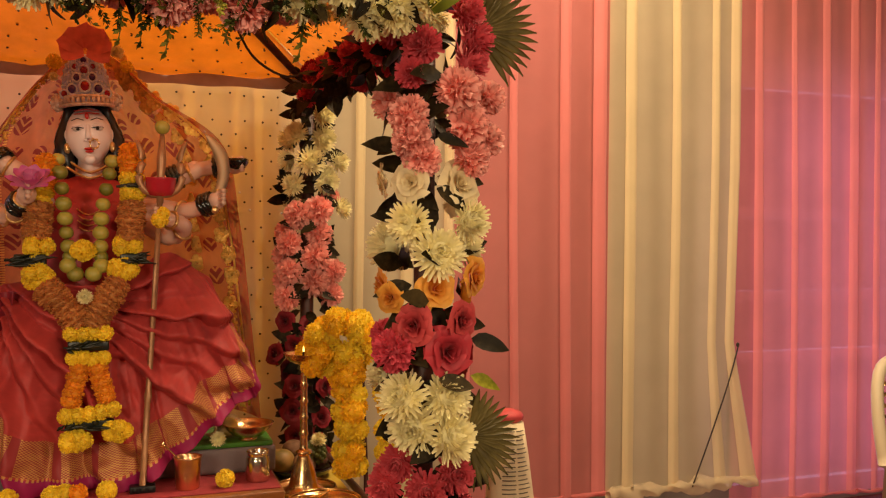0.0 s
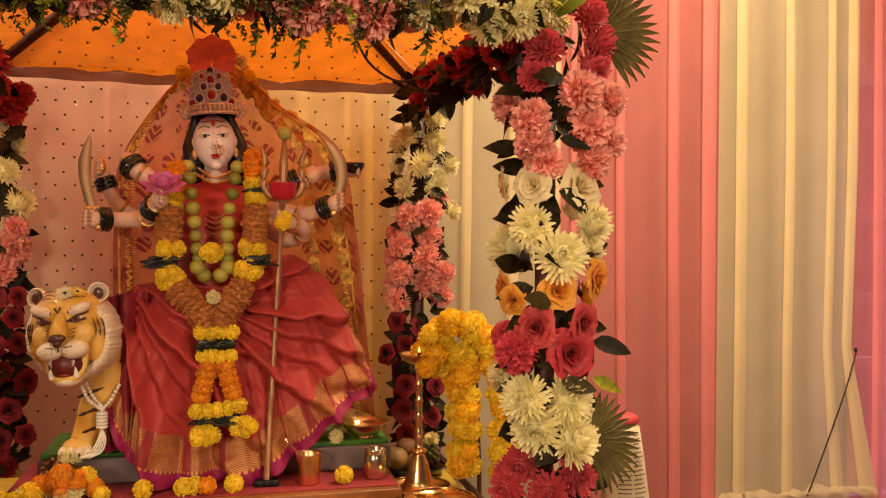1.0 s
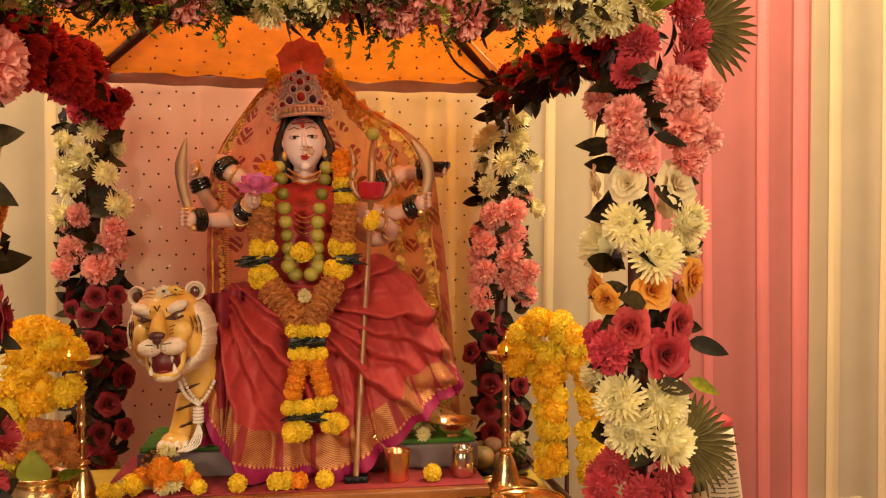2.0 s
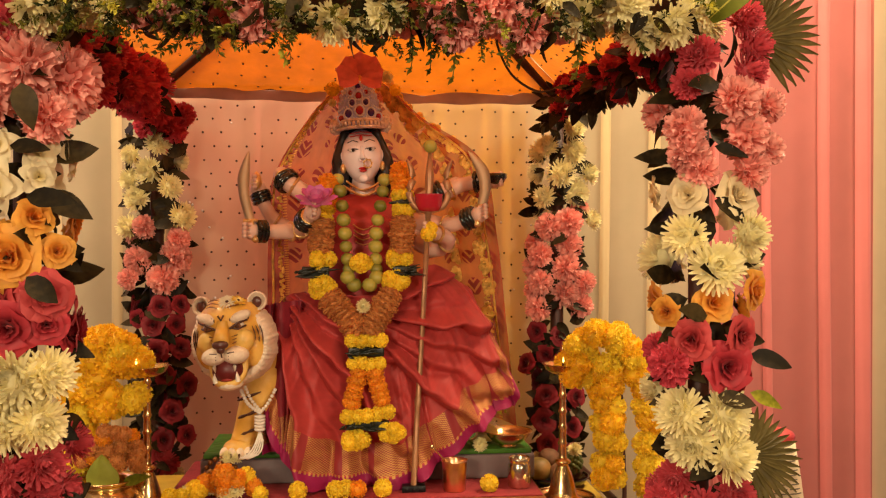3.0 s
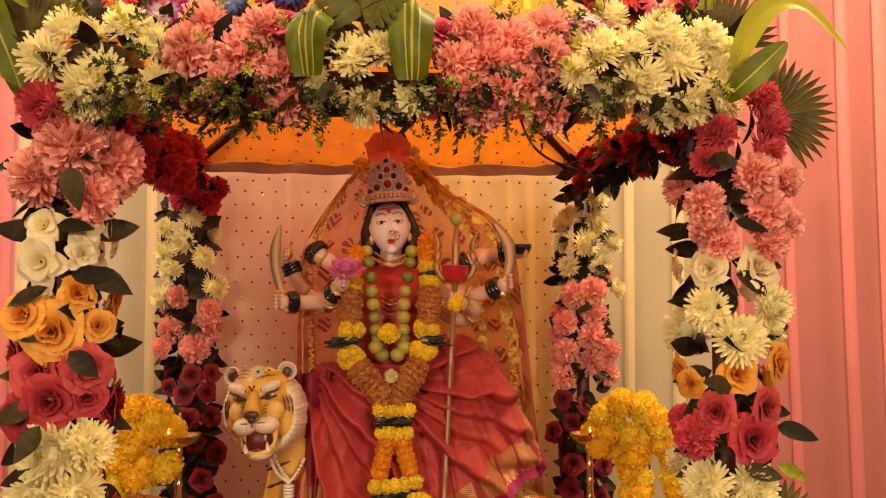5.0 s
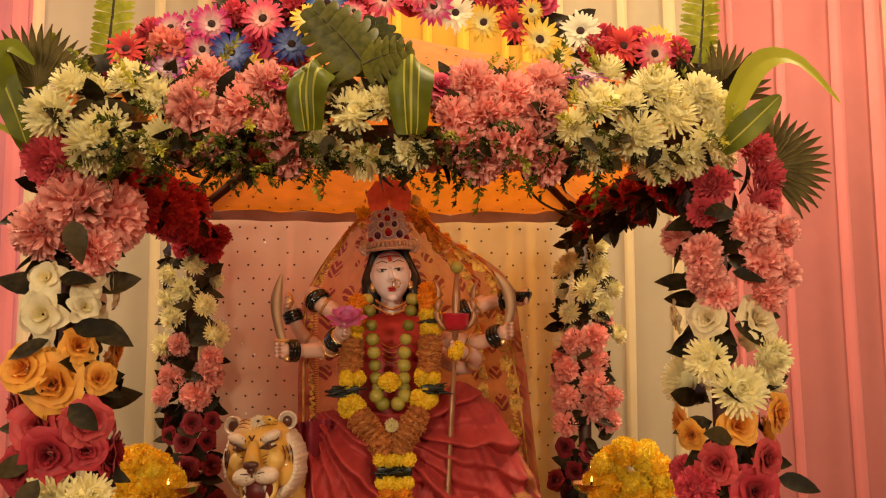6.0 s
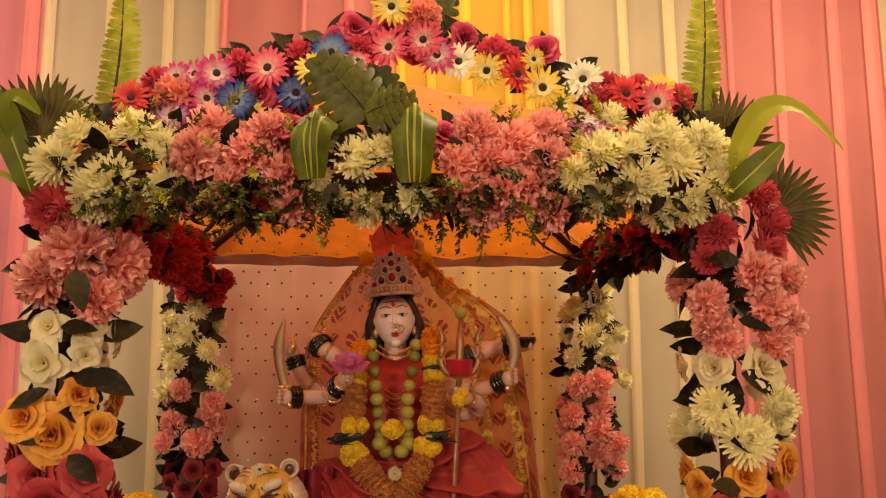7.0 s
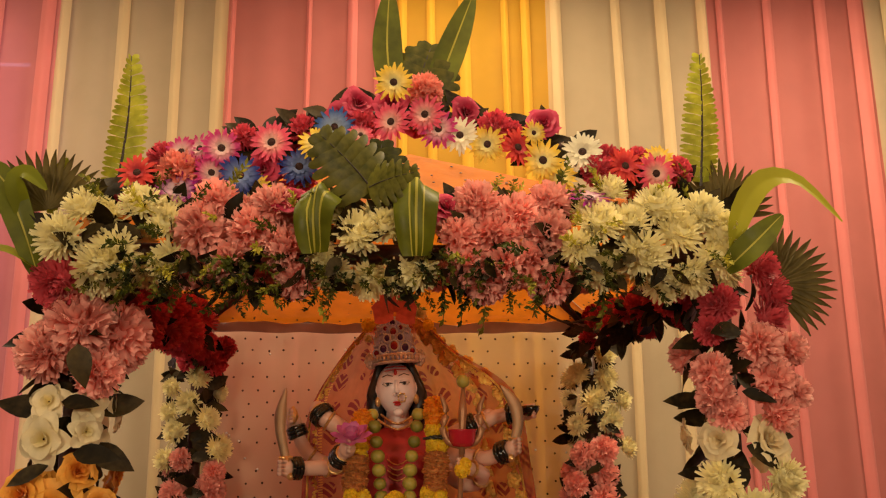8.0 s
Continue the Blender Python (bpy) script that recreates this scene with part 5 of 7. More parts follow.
# forehead mark and nose ring
for k, z in enumerate((1.742, 1.751)):
    tube(bm, [(HX - 0.036, HY - 0.057, z), (HX, HY - 0.0675, z + 0.003), (HX + 0.036, HY - 0.057, z)], 0.0018, 5, 5)
ball(bm, (HX, HY - 0.069, 1.735), (0.006, 0.003, 0.009), 5, 8, 6)
bangle(bm, (HX + 0.016, HY - 0.082, 1.656), (0.2, 1, 0), 0.013, 0.002, 2)
for a in range(7):
    ball(bm, (HX + 0.016 + 0.013 * math.cos(a * 0.9), HY - 0.085, 1.656 + 0.013 * math.sin(a * 0.9)), 0.0042, 2, 6, 5)
# hair, falling behind the ears
for sx in (-1, 1):
    tube(bm, smooth_line([(HX + sx * 0.050, HY + 0.01, 1.77), (HX + sx * 0.066, HY + 0.02, 1.72), (HX + sx * 0.080, HY + 0.01, 1.66), (HX + sx * 0.070, HY + 0.005, 1.60), (HX + sx * 0.070, HY + 0.02, 1.55)], 12),
         [0.014, 0.016, 0.018, 0.021, 0.024, 0.026, 0.027, 0.027, 0.025, 0.022, 0.016, 0.009], 10, 3)
ball(bm, (HX, HY + 0.045, 1.69), (0.085, 0.055, 0.11), 3, 18, 12)
# the head is slim and leans a little to one side
for v in bm.verts:
    x, z = (v.co.x - HX) * 0.91, v.co.z - 1.63
    v.co.x, v.co.z = HX + x - 0.075 * z, 1.63 + z + 0.075 * x
# neck and trunk
tube(bm, [(HX, HY + 0.02, 1.63), (HX, HY + 0.02, 1.585), (HX, HY + 0.02, 1.555)], [0.036, 0.036, 0.052], 16, 1)
rings = []
for z, rx, ry, yy in ((1.57, 0.05, 0.04, 0.965), (1.545, 0.125, 0.065, 0.965), (1.50, 0.15, 0.085, 0.95), (1.43, 0.135, 0.10, 0.935), (1.36, 0.115, 0.095, 0.93), (1.29, 0.125, 0.10, 0.93), (1.22, 0.17, 0.12, 0.93), (1.10, 0.20, 0.13, 0.93), (0.95, 0.20, 0.12, 0.95), (PZ, 0.19, 0.11, 0.95)):
    rings.append([bm.verts.new((HX + rx * math.cos(a), yy + ry * math.sin(a), z)) for a in (2 * math.pi * k / 24 for k in range(24))])
for r0, r1 in zip(rings, rings[1:]):
    for k in range(24):
        bm.faces.new((r0[k], r1[k], r1[(k + 1) % 24], r0[(k + 1) % 24])).material_index = 8
for sx in (-1, 1):
    ball(bm, (HX + sx * 0.055, 0.885, 1.45), (0.052, 0.05, 0.052), 8, 14, 10)
    ball(bm, (HX + sx * 0.12, 0.89, 1.17), (0.09, 0.09, 0.07), 8, 16, 12)
# arms
arm(bm, [(-0.13, 0.94, 1.52), (-0.19, 0.93, 1.57), (-0.235, 0.93, 1.60), (-0.262, 0.95, 1.628)], 0.030, 0.026, 0.70, False)
arm(bm, [(-0.14, 0.94, 1.47), (-0.23, 0.96, 1.46), (-0.295, 0.955, 1.505), (-0.328, 0.955, 1.575)], 0.029, 0.018, 0.86)
arm(bm, [(-0.13, 0.93, 1.49), (-0.17, 0.88, 1.46), (-0.25, 0.83, 1.452), (-0.318, 0.79, 1.452)], 0.030, 0.020, 0.88)
arm(bm, [(-0.12, 0.90, 1.50), (-0.19, 0.83, 1.46), (-0.16, 0.74, 1.50)], 0.030, 0.019, 0.76)
arm(bm, [(0.11, 0.94, 1.52), (0.20, 0.93, 1.555), (0.29, 0.92, 1.60), (0.375, 0.90, 1.612)], 0.030, 0.019, 0.82)
arm(bm, [(0.12, 0.93, 1.49), (0.20, 0.90, 1.48), (0.255, 0.85, 1.475), (0.318, 0.80, 1.500)], 0.030, 0.020, 0.86)
arm(bm, [(0.11, 0.92, 1.46), (0.20, 0.89, 1.40), (0.24, 0.82, 1.43), (0.185, 0.755, 1.45)], 0.030, 0.020)
arm(bm, [(0.11, 0.94, 1.52), (0.19, 0.94, 1.56), (0.275, 0.93, 1.60)], 0.030, 0.024, 0.6, False)
# necklace and chains
for k, (w, zz, yy) in enumerate(((0.056, 1.592, 0.905), (0.062, 1.574, 0.885), (0.05, 1.47, 0.835), (0.05, 1.455, 0.832), (0.05, 1.44, 0.830), (0.05, 1.425, 0.828))):
    tube(bm, smooth_line([(HX - w, yy + 0.03, zz + 0.02), (HX, yy, zz - 0.012), (HX + w, yy + 0.03, zz + 0.02)], 9), 0.004 if k < 2 else 0.002, 5, 2)
for v in bm.verts:
    v.co -= Vector((HX, 0.95, PZ))
goddess = part("goddess_statue", bm, [SKIN, FACE, GOLD, HAIR, BLACK_ENAMEL, LIPS, EYE, EYE_WHITE, BLOUSE])
goddess.location = (HX, 0.95, PZ)
tagged(goddess, "painted many-armed goddess statue seated on the pedestal", "statue")

# ---- saree over lap and pedestal ----
HEM = [(-0.255, 0.90, 1.25), (-0.292, 0.86, 1.10), (-0.292, 0.80, 0.95), (-0.262, 0.765, 0.835), (-0.19, 0.755, 0.755), (-0.10, 0.75, 0.724), (0.02, 0.745, 0.722), (0.12, 0.75, 0.735), (0.19, 0.755, 0.775), (0.255, 0.765, 0.815), (0.33, 0.79, 0.885), (0.395, 0.83, 0.92), (0.448, 0.87, 0.945), (0.42, 0.91, 1.06), (0.36, 0.94, 1.19)]
TOP = [(-0.175, 0.90, 1.27), (-0.15, 0.84, 1.27), (-0.12, 0.82, 1.275), (-0.08, 0.80, 1.27), (-0.03, 0.80, 1.265), (0.01, 0.80, 1.265), (0.05, 0.80, 1.27), (0.09, 0.82, 1.285), (0.14, 0.84, 1.32), (0.19, 0.86, 1.345), (0.23, 0.89, 1.33), (0.27, 0.93, 1.30)]


def fold(ph, seed):
    """The height of cloth folds that lean over to one side, by their count ph."""
    k = math.floor(ph)
    f = ph - k
    size = 0.55 + 0.45 * math.sin(k * 2.4 + seed)
    rise = min(1.0, f / 0.66)
    drop = max(0.0, (f - 0.66) / 0.34)
    return size * (rise ** 1.6 - drop * drop * (3 - 2 * drop))


def swoop(p, u):
    """Folds that fan from the lap over one knee, and from the other knee down to the middle."""
    wob = 0.45 * noise.noise(Vector((p.x * 7, p.z * 7, 3))) + 0.2 * noise.noise(Vector((p.x * 17, p.z * 17, 6)))
    mid = max(0.0, min(1.0, (u - 0.44) / 0.14))
    dx, dz = p.x + 0.06, 1.22 - p.z
    right = fold(4.6 * math.atan2(dz, dx) + wob + 0.8 * math.hypot(dx, dz), 1.0) * min(1, math.hypot(dx, dz) / 0.16)
    dx, dz = p.x + 0.29, 1.31 - p.z
    left = fold(6.2 * math.atan2(dz, dx) - wob - 1.2 * math.hypot(dx, dz), 4.0) * min(1, math.hypot(dx, dz) / 0.2)
    return 0.070 * (right * mid + left * (1 - mid))


def saree_point(u, v):
    h, t = along(HEM, u), along(TOP, u)
    s = 1 - v
    p = t.lerp(h, s)
    knee = math.exp(-((s - 0.28) / 0.26) ** 2)
    p.y -= knee * (0.050 * math.exp(-((u - 0.27) / 0.14) ** 2) + 0.045 * math.exp(-((u - 0.70) / 0.16) ** 2) + 0.01)
    p.z += knee * (0.02 * math.exp(-((u - 0.25) / 0.14) ** 2) + 0.035 * math.exp(-((u - 0.74) / 0.17) ** 2))
    p.x += knee * 0.05 * (u - 0.5)
    # uneven pleats that run from the lap to the hem and lap over one another
    du = 0.035 * math.sin(math.pi * s) * math.sin(5 * u + 0.6)
    w = u + du
    a = 2 * math.pi * (9.5 * w + 0.42 * math.sin(8 * w + 1) + 0.22 * math.sin(21 * w + 2) + 0.10 * math.sin(5 * s + 9 * u))
    grow = min(1.0, 0.38 + s * 1.1) * (0.72 + 0.5 * noise.noise(Vector((u * 8, s * 2.2, 3))))
    run = (along(HEM, min(1, u + 0.01)) - along(HEM, max(0, u - 0.01))).normalized()
    nrm = Vector((run.z * 0.25, -1, -abs(run.x) * 0.1)).normalized()
    low = max(0.0, min(1.0, (s - 0.55) / 0.4))
    p += nrm * 0.044 * grow * (0.5 - abs(math.sin(a / 2))) * (0.25 + 0.75 * low)
    p += run * 0.024 * grow * math.sin(a) * low
    # irregular sharp creases along the pleats
    q = w * 1.0 + 0.10 * s * (u - 0.5)
    r1 = 1 - 2.2 * abs(noise.noise(Vector((q * 13, s * 1.3, 2.3))))
    r2 = 1 - 2.2 * abs(noise.noise(Vector((q * 27 + 3, s * 2.1, 8.1))))
    fade = min(1.0, 0.25 + 1.6 * s)
    p += nrm * (0.012 * r1 + 0.006 * r2) * fade + swoop(p, u) * nrm
    p.y += 0.008 * noise.noise(Vector((u * 9, s * 6, 1)))
    p.z += 0.008 * noise.noise(Vector((u * 12, 0, 5))) * s
    return p


saree = tagged(part("saree", sheet_mesh(saree_point, 300, 200), SAREE), "red silk saree with magenta and gold border draped over the statue", "saree")
sol = saree.modifiers.new("thickness", "SOLIDIFY")
sol.thickness, sol.offset = 0.003, 1


# an end of the saree that hangs behind the tiger
def pallu_point(u, v):
    s = 1 - v
    x = -0.318 + 0.125 * u + 0.012 * math.sin(9 * u + 3 * s)
    return Vector((x + 0.035 * s * (0.5 - u), 0.815 - 0.03 * u + 0.018 * math.sin(18 * u + 2 * s) - 0.03 * s, 1.235 - 0.425 * s + 0.02 * u))


tagged(part("saree_end", sheet_mesh(pallu_point, 30, 40), SAREE_END), "loose maroon end of the saree with gold brocade", "saree")

# ---- veil ----
VL = [(-0.02, 0.985, 1.965), (-0.10, 0.965, 1.90), (-0.185, 0.96, 1.805), (-0.285, 0.95, 1.62), (-0.300, 0.99, 1.42), (-0.305, 1.00, 1.25), (-0.315, 1.01, 1.10)]
VR = [(-0.02, 0.985, 1.965), (0.08, 0.965, 1.90), (0.175, 0.95, 1.81), (0.355, 0.945, 1.68), (0.41, 1.0, 1.45), (0.445, 1.03, 1.22), (0.495, 1.05, 0.82)]


def veil_point(u, v):
    s = v
    a, b = along(VL, s), along(VR, s)
    p = a.lerp(b, u)
    back = math.sin(math.pi * u) ** 0.6
    p.y += (0.13 - 0.05 * s) * back + 0.010 * math.sin(30 * u + 4 * s) * min(1, 3 * s)
    p.z += 0.05 * math.sin(math.pi * u) * (1 - s) * min(1, 6 * s)
    p.x += 0.006 * math.sin(22 * u + 7 * s)
    return p


veil = tagged(part("veil", sheet_mesh(lambda u, v: veil_point(v, u), 70, 60), VEIL), "orange-red net veil with leaf motifs over the statue's head", "veil")
GOLD_LACE = mat("gold_lace", (0.95, 0.58, 0.12), rough=0.35, metal=0.35, vary=0.35, scale=50, bump=0.6, bump_scale=140)
for side in (0, 1):
    bm = bmesh.new()
    n = 90
    for k in range(n):
        f = k / (n - 1)
        p = veil_point(side + (0.05 if side == 0 else -0.075), 0.03 + 0.95 * f)
        for j in range(2):
            ball(bm, p + Vector((R.uniform(-0.006, 0.006), -0.006, R.uniform(-0.006, 0.006))), (R.uniform(0.004, 0.008), 0.003, R.uniform(0.004, 0.008)), 0, 6, 4)
    tube(bm, [veil_point(side + (0.02 if side == 0 else -0.045), 0.03 + 0.95 * k / 40) + Vector((0, -0.004, 0)) for k in range(41)], 0.004, 5)
    part("lace_border", bm, GOLD_LACE, veil, "gold lace edging")
bm = bmesh.new()
for k in range(34):
    f = 0.10 + 0.85 * k / 34
    p = veil_point(0.93 - 0.10 * (k % 2), f)
    q = p + Vector((R.uniform(-0.01, 0.01), -0.005, 0))
    for j in range(5):
        a = 1.257 * j + k
        ball(bm, q + Vector((0.013 * math.cos(a), 0, 0.016 * math.sin(a))), (0.012, 0.0015, 0.014), 0, 8, 5)
tagged(part("gold_motif", bm, GOLD_LACE, veil, "gold leaf appliqués"), kind="stuff")

# ---- crown ----
crown = thing("crown", (HX + 0.002, 0.922, 1.764), "jewelled silver and gold crown with red and violet stones", "crown")
crown.scale = (0.85, 0.9, 1.0)
crown.rotation_euler = (0, -0.075, 0)
bm = bmesh.new()
lathe(bm, [(0.078, 0.0), (0.084, 0.006), (0.082, 0.018), (0.078, 0.028), (0.080, 0.055), (0.077, 0.085), (0.067, 0.115), (0.050, 0.138), (0.030, 0.150), (0.004, 0.155)], (-0.012, 0.012, 0), 32, 0, 0.94, 0.95)
part("crown_body", bm, SILVER_STONE, crown)
bm = bmesh.new()
for z, r in ((0.004, 0.085), (0.026, 0.082)):
    tube(bm, [(-0.012 + r * math.cos(a), 0.012 + r * 0.95 * math.sin(a), z) for a in (2 * math.pi * k / 32 for k in range(33))], 0.006, 6, cap=False)
for k in range(34):
    a = 2 * math.pi * k / 34
    ball(bm, (-0.012 + 0.086 * math.cos(a), 0.012 + 0.082 * math.sin(a), 0.015), (0.007, 0.007, 0.009), 0, 6, 5)
part("crown_band", bm, PALE_GOLD, crown)
bm = bmesh.new()
for z, r, n in ((0.034, 0.079, 40), (0.064, 0.0795, 40), (0.090, 0.076, 36), (0.108, 0.070, 32), (0.124, 0.062, 28), (0.138, 0.050, 22)):
    for k in range(n):
        a = 2 * math.pi * (k + 0.5 * (n % 4)) / n
        ball(bm, (-0.012 + r * 0.94 * math.cos(a), 0.012 + r * 0.95 * math.sin(a), z + 0.004 * math.sin(5 * a)), (0.0034, 0.0034, 0.0040), 0, 6, 5)
tagged(part("beadwork", bm, SILVER_BEAD, crown, "rows of tiny silver beads"), kind="stuff")
for sx in (-1, 1):
    bm = bmesh.new()
    for k in range(9):
        a = k * 0.7
        ball(bm, (-0.012 + sx * (0.090 + 0.014 * math.cos(a)), 0.0, 0.016 + 0.018 * math.sin(a)), (0.009, 0.006, 0.009), 0, 8, 6)
    ball(bm, (-0.012 + sx * 0.090, -0.006, 0.016), (0.013, 0.006, 0.015), 0, 10, 8)
    part("crown_wing", bm, PALE_GOLD, crown)
for k, (x, z, r, m) in enumerate(((-0.012, 0.098, 0.012, RUBY), (-0.036, 0.078, 0.0105, SAPPHIRE), (0.012, 0.078, 0.0105, SAPPHIRE), (-0.012, 0.053, 0.0145, RUBY), (-0.052, 0.046, 0.013, SAPPHIRE), (0.028, 0.046, 0.013, SAPPHIRE), (-0.012, 0.128, 0.010, SAPPHIRE), (-0.040, 0.110, 0.008, RUBY), (0.016, 0.110, 0.008, RUBY), (0.054, 0.036, 0.010, RUBY), (-0.078, 0.036, 0.010, RUBY))):
    y = 0.012 - math.sqrt(max(0.0006, 0.081 ** 2 - (x + 0.012) ** 2)) * 0.97 * (1 - 18 * max(0, z - 0.06) ** 1.5)
    bm = bmesh.new()
    ball(bm, (x, y, z), (r, 0.006, r), 0, 10, 8)
    gem = part("stone", bm, m, crown)
    bm = bmesh.new()
    tube(bm, [(x + (r + 0.002) * math.cos(a), y - 0.001, z + (r + 0.002) * math.sin(a)) for a in (2 * math.pi * j / 12 for j in range(13))], 0.0036, 5, cap=False)
    part("setting", bm, SILVER_BEAD, gem)

# red cloth rosette and small flowers above the crown
RED_CLOTH = mat("red_hibiscus_petal", (0.62, 0.13, 0.13), rough=0.55, vary=0.2, scale=40, transl=0.2)
bow = thing("hibiscus", (-0.022, 0.855, 1.915), "large red hibiscus laid on the crown", "flower")
for k in range(6):
    a = math.radians(-8 + 39 * k)
    bm = bmesh.new()
    petal(bm, a, 0.005, 0.0, 0.35, -0.5, 0.064, 0.036, 0.15, 0.75, 5, 0.005)
    m = Matrix.Rotation(math.radians(78), 3, "X")
    bmesh.ops.rotate(bm, verts=bm.verts, matrix=m)
    part("petal", bm, RED_CLOTH, bow)
posy = thing("flower_posy", (-0.02, 0.88, 1.90), "white and yellow flowers tucked beside the crown", "flowers")
for x, y, z, k, r in ((-0.105, 0.90, 1.885, "yy", 0.022), (0.058, 0.89, 1.92, "mw", 0.022), (-0.055, 0.90, 1.965, "mw", 0.016), (0.085, 0.90, 1.885, "yy", 0.018), (0.03, 0.90, 1.955, "yy", 0.014), (-0.105, 0.88, 1.84, "mw", 0.014)):
    blossom(k, (x, y, z), (0, -1, 0.3), r, posy)

# ---- trident ----
TRI_WOOD = mat("trident_copper_paint", (0.40, 0.20, 0.095), rough=0.4, metal=0.4, vary=0.2, scale=30)
trident = thing("trident", (0.13, 0.70, BZ), "tall copper trident on a black foot", "trident")
o = Vector(trident.location)


def tri(name, pts, r, m=TRI_WOOD, sides=10):
    bm = bmesh.new()
    tube(bm, [Vector(p) - o for p in pts], r, sides)
    return part(name, bm, m, trident)


tri("shaft", [(0.13, 0.70, 0.735), (0.142, 0.718, 0.95), (0.143, 0.719, 0.97), (0.145, 0.722, 0.99), (0.16, 0.722, 1.25), (0.172, 0.722, 1.50)], [0.0085, 0.008, 0.0105, 0.008, 0.0075, 0.0075])
tri("middle_prong", [(0.172, 0.722, 1.49), (0.174, 0.724, 1.555), (0.176, 0.726, 1.61), (0.178, 0.728, 1.68)], [0.009, 0.010, 0.0125, 0.005])
for sx in (-1, 1):
    tri("side_prong", smooth_line([(0.173, 0.724, 1.51), (0.173 + sx * 0.042, 0.722, 1.525), (0.174 + sx * 0.057, 0.722, 1.568), (0.175 + sx * 0.046, 0.722, 1.606), (0.176 + sx * 0.064, 0.722, 1.658)], 14), [0.0095] * 6 + [0.0105] * 4 + [0.009, 0.008, 0.006, 0.002])
CUP_RED = mat("red_enamel_cup", (0.45, 0.015, 0.03), rough=0.25, vary=0.15, coat=0.4)
bm = bmesh.new()
lathe(bm, [(0.010, 0.0), (0.030, 0.003), (0.038, 0.016), (0.040, 0.046), (0.042, 0.050), (0.037, 0.050), (0.034, 0.02), (0.008, 0.01)], Vector((0.174, 0.724, 1.508)) - o, 24)
part("cup", bm, CUP_RED, trident, "red cup round the hub")
bm = bmesh.new()
box(bm, (0, 0, 0.009), (0.066, 0.036, 0.018), 0.003)
for k in (-1, 0, 1):
    box(bm, (k * 0.02, -0.019, 0.009), (0.013, 0.003, 0.010), 0)
part("foot", bm, mat("black_iron", (0.015, 0.015, 0.015), rough=0.4, vary=0.2, metal=0.5), trident, "black metal foot")
LIME_A = mat("green_lime_skin", (0.20, 0.20, 0.025), rough=0.4, vary=0.15, scale=14, rand=0.7, second=(0.34, 0.30, 0.05), bump=0.15, bump_scale=300)


def fruit(name, place, r, m, parent=None, label="", cat="", squash=1.0):
    bm = bmesh.new()
    ball(bm, (0, 0, 0), (r, r, r * squash), 0, 16, 12)
    for v in bm.verts:
        v.co += v.co.normalized() * 0.05 * r * noise.noise(Vector(v.co) * 1.2 / r)
        if v.co.z > 0.9 * r * squash:
            v.co.z -= 0.06 * r
    ob = part(name, bm, m, parent)
    ob.location = Vector(place) - (Vector(parent.location) if parent else Vector())
    return tagged(ob, label, cat)


fruit("lemon", (0.178, 0.728, 1.696), 0.0195, LIME_A, None, "pale yellow lemon stuck on the trident's tip", "lemon")

# ---- swords and lotus in the hands ----
BLADE = mat("painted_blade", (0.60, 0.42, 0.24), rough=0.55, metal=0.15, vary=0.1, scale=20)


def sword(label, keys, width, base, tilt):
    root = thing("sword", base, label, "sword")
    bm = bmesh.new()
    pts = smooth_line([Vector(k) - Vector(base) for k in keys], 14)
    rows = []
    for i, p in enumerate(pts):
        s = i / 13
        d = (pts[min(i + 1, 13)] - pts[max(i - 1, 0)]).normalized()
        side = d.cross(Vector((0, -1, 0))).normalized()
        w = width * (0.7 + 0.5 * s if s < 0.6 else 1.0 * (1 - ((s - 0.6) / 0.4) ** 1.6) + 0.02)
        rows.append([bm.verts.new(p - side * w), bm.verts.new(p + Vector((0, -0.003, 0))), bm.verts.new(p + side * w), bm.verts.new(p + Vector((0, 0.003, 0)))])
    for a, b in zip(rows, rows[1:]):
        for k in range(4):
            bm.faces.new((a[k], a[(k + 1) % 4], b[(k + 1) % 4], b[k]))
    part("blade", bm, BLADE, root)
    bm = bmesh.new()
    p0 = pts[0]
    d = (pts[1] - pts[0]).normalized()
    tube(bm, [p0 - d * 0.05, p0 - d * 0.02, p0], [0.009, 0.008, 0.010], 8)
    ball(bm, p0 - d * 0.055, 0.011, 0, 8, 6)
    tube(bm, [p0 + Vector((-0.02, 0, 0)), p0, p0 + Vector((0.02, 0, 0))], 0.006, 6)
    part("hilt", bm, GOLD, root)
    return root


sword("pale curved sword raised in the statue's hand", [(-0.333, 0.775, 1.482), (-0.350, 0.775, 1.55), (-0.352, 0.775, 1.61), (-0.338, 0.775, 1.682)], 0.017, (-0.332, 0.775, 1.45), 0)
sword("broad curved sickle sword in the statue's hand", [(0.335, 0.785, 1.53), (0.345, 0.785, 1.58), (0.335, 0.785, 1.635), (0.295, 0.785, 1.69)], 0.019, (0.33, 0.785, 1.50), 0)
mace = thing("gold_bud", (-0.335, 0.94, 1.60), "small gold lotus bud held in the statue's hand", "ornament")
bm = bmesh.new()
lathe(bm, [(0.006, -0.02), (0.014, -0.01), (0.018, 0.006), (0.014, 0.022), (0.005, 0.034), (0.001, 0.038)], (0, 0, 0), 12)
part("bud", bm, GOLD, mace)
conch = thing("offering_bowl", (0.395, 0.885, 1.62), "small brown bowl held in the statue's hand", "bowl")
bm = bmesh.new()
lathe(bm, [(0.004, -0.022), (0.022, -0.016), (0.032, 0.0), (0.033, 0.012), (0.029, 0.012), (0.027, 0.0), (0.004, -0.012)], (0, 0, 0), 20)
part("bowl_body", bm, BLACK_ENAMEL, conch)
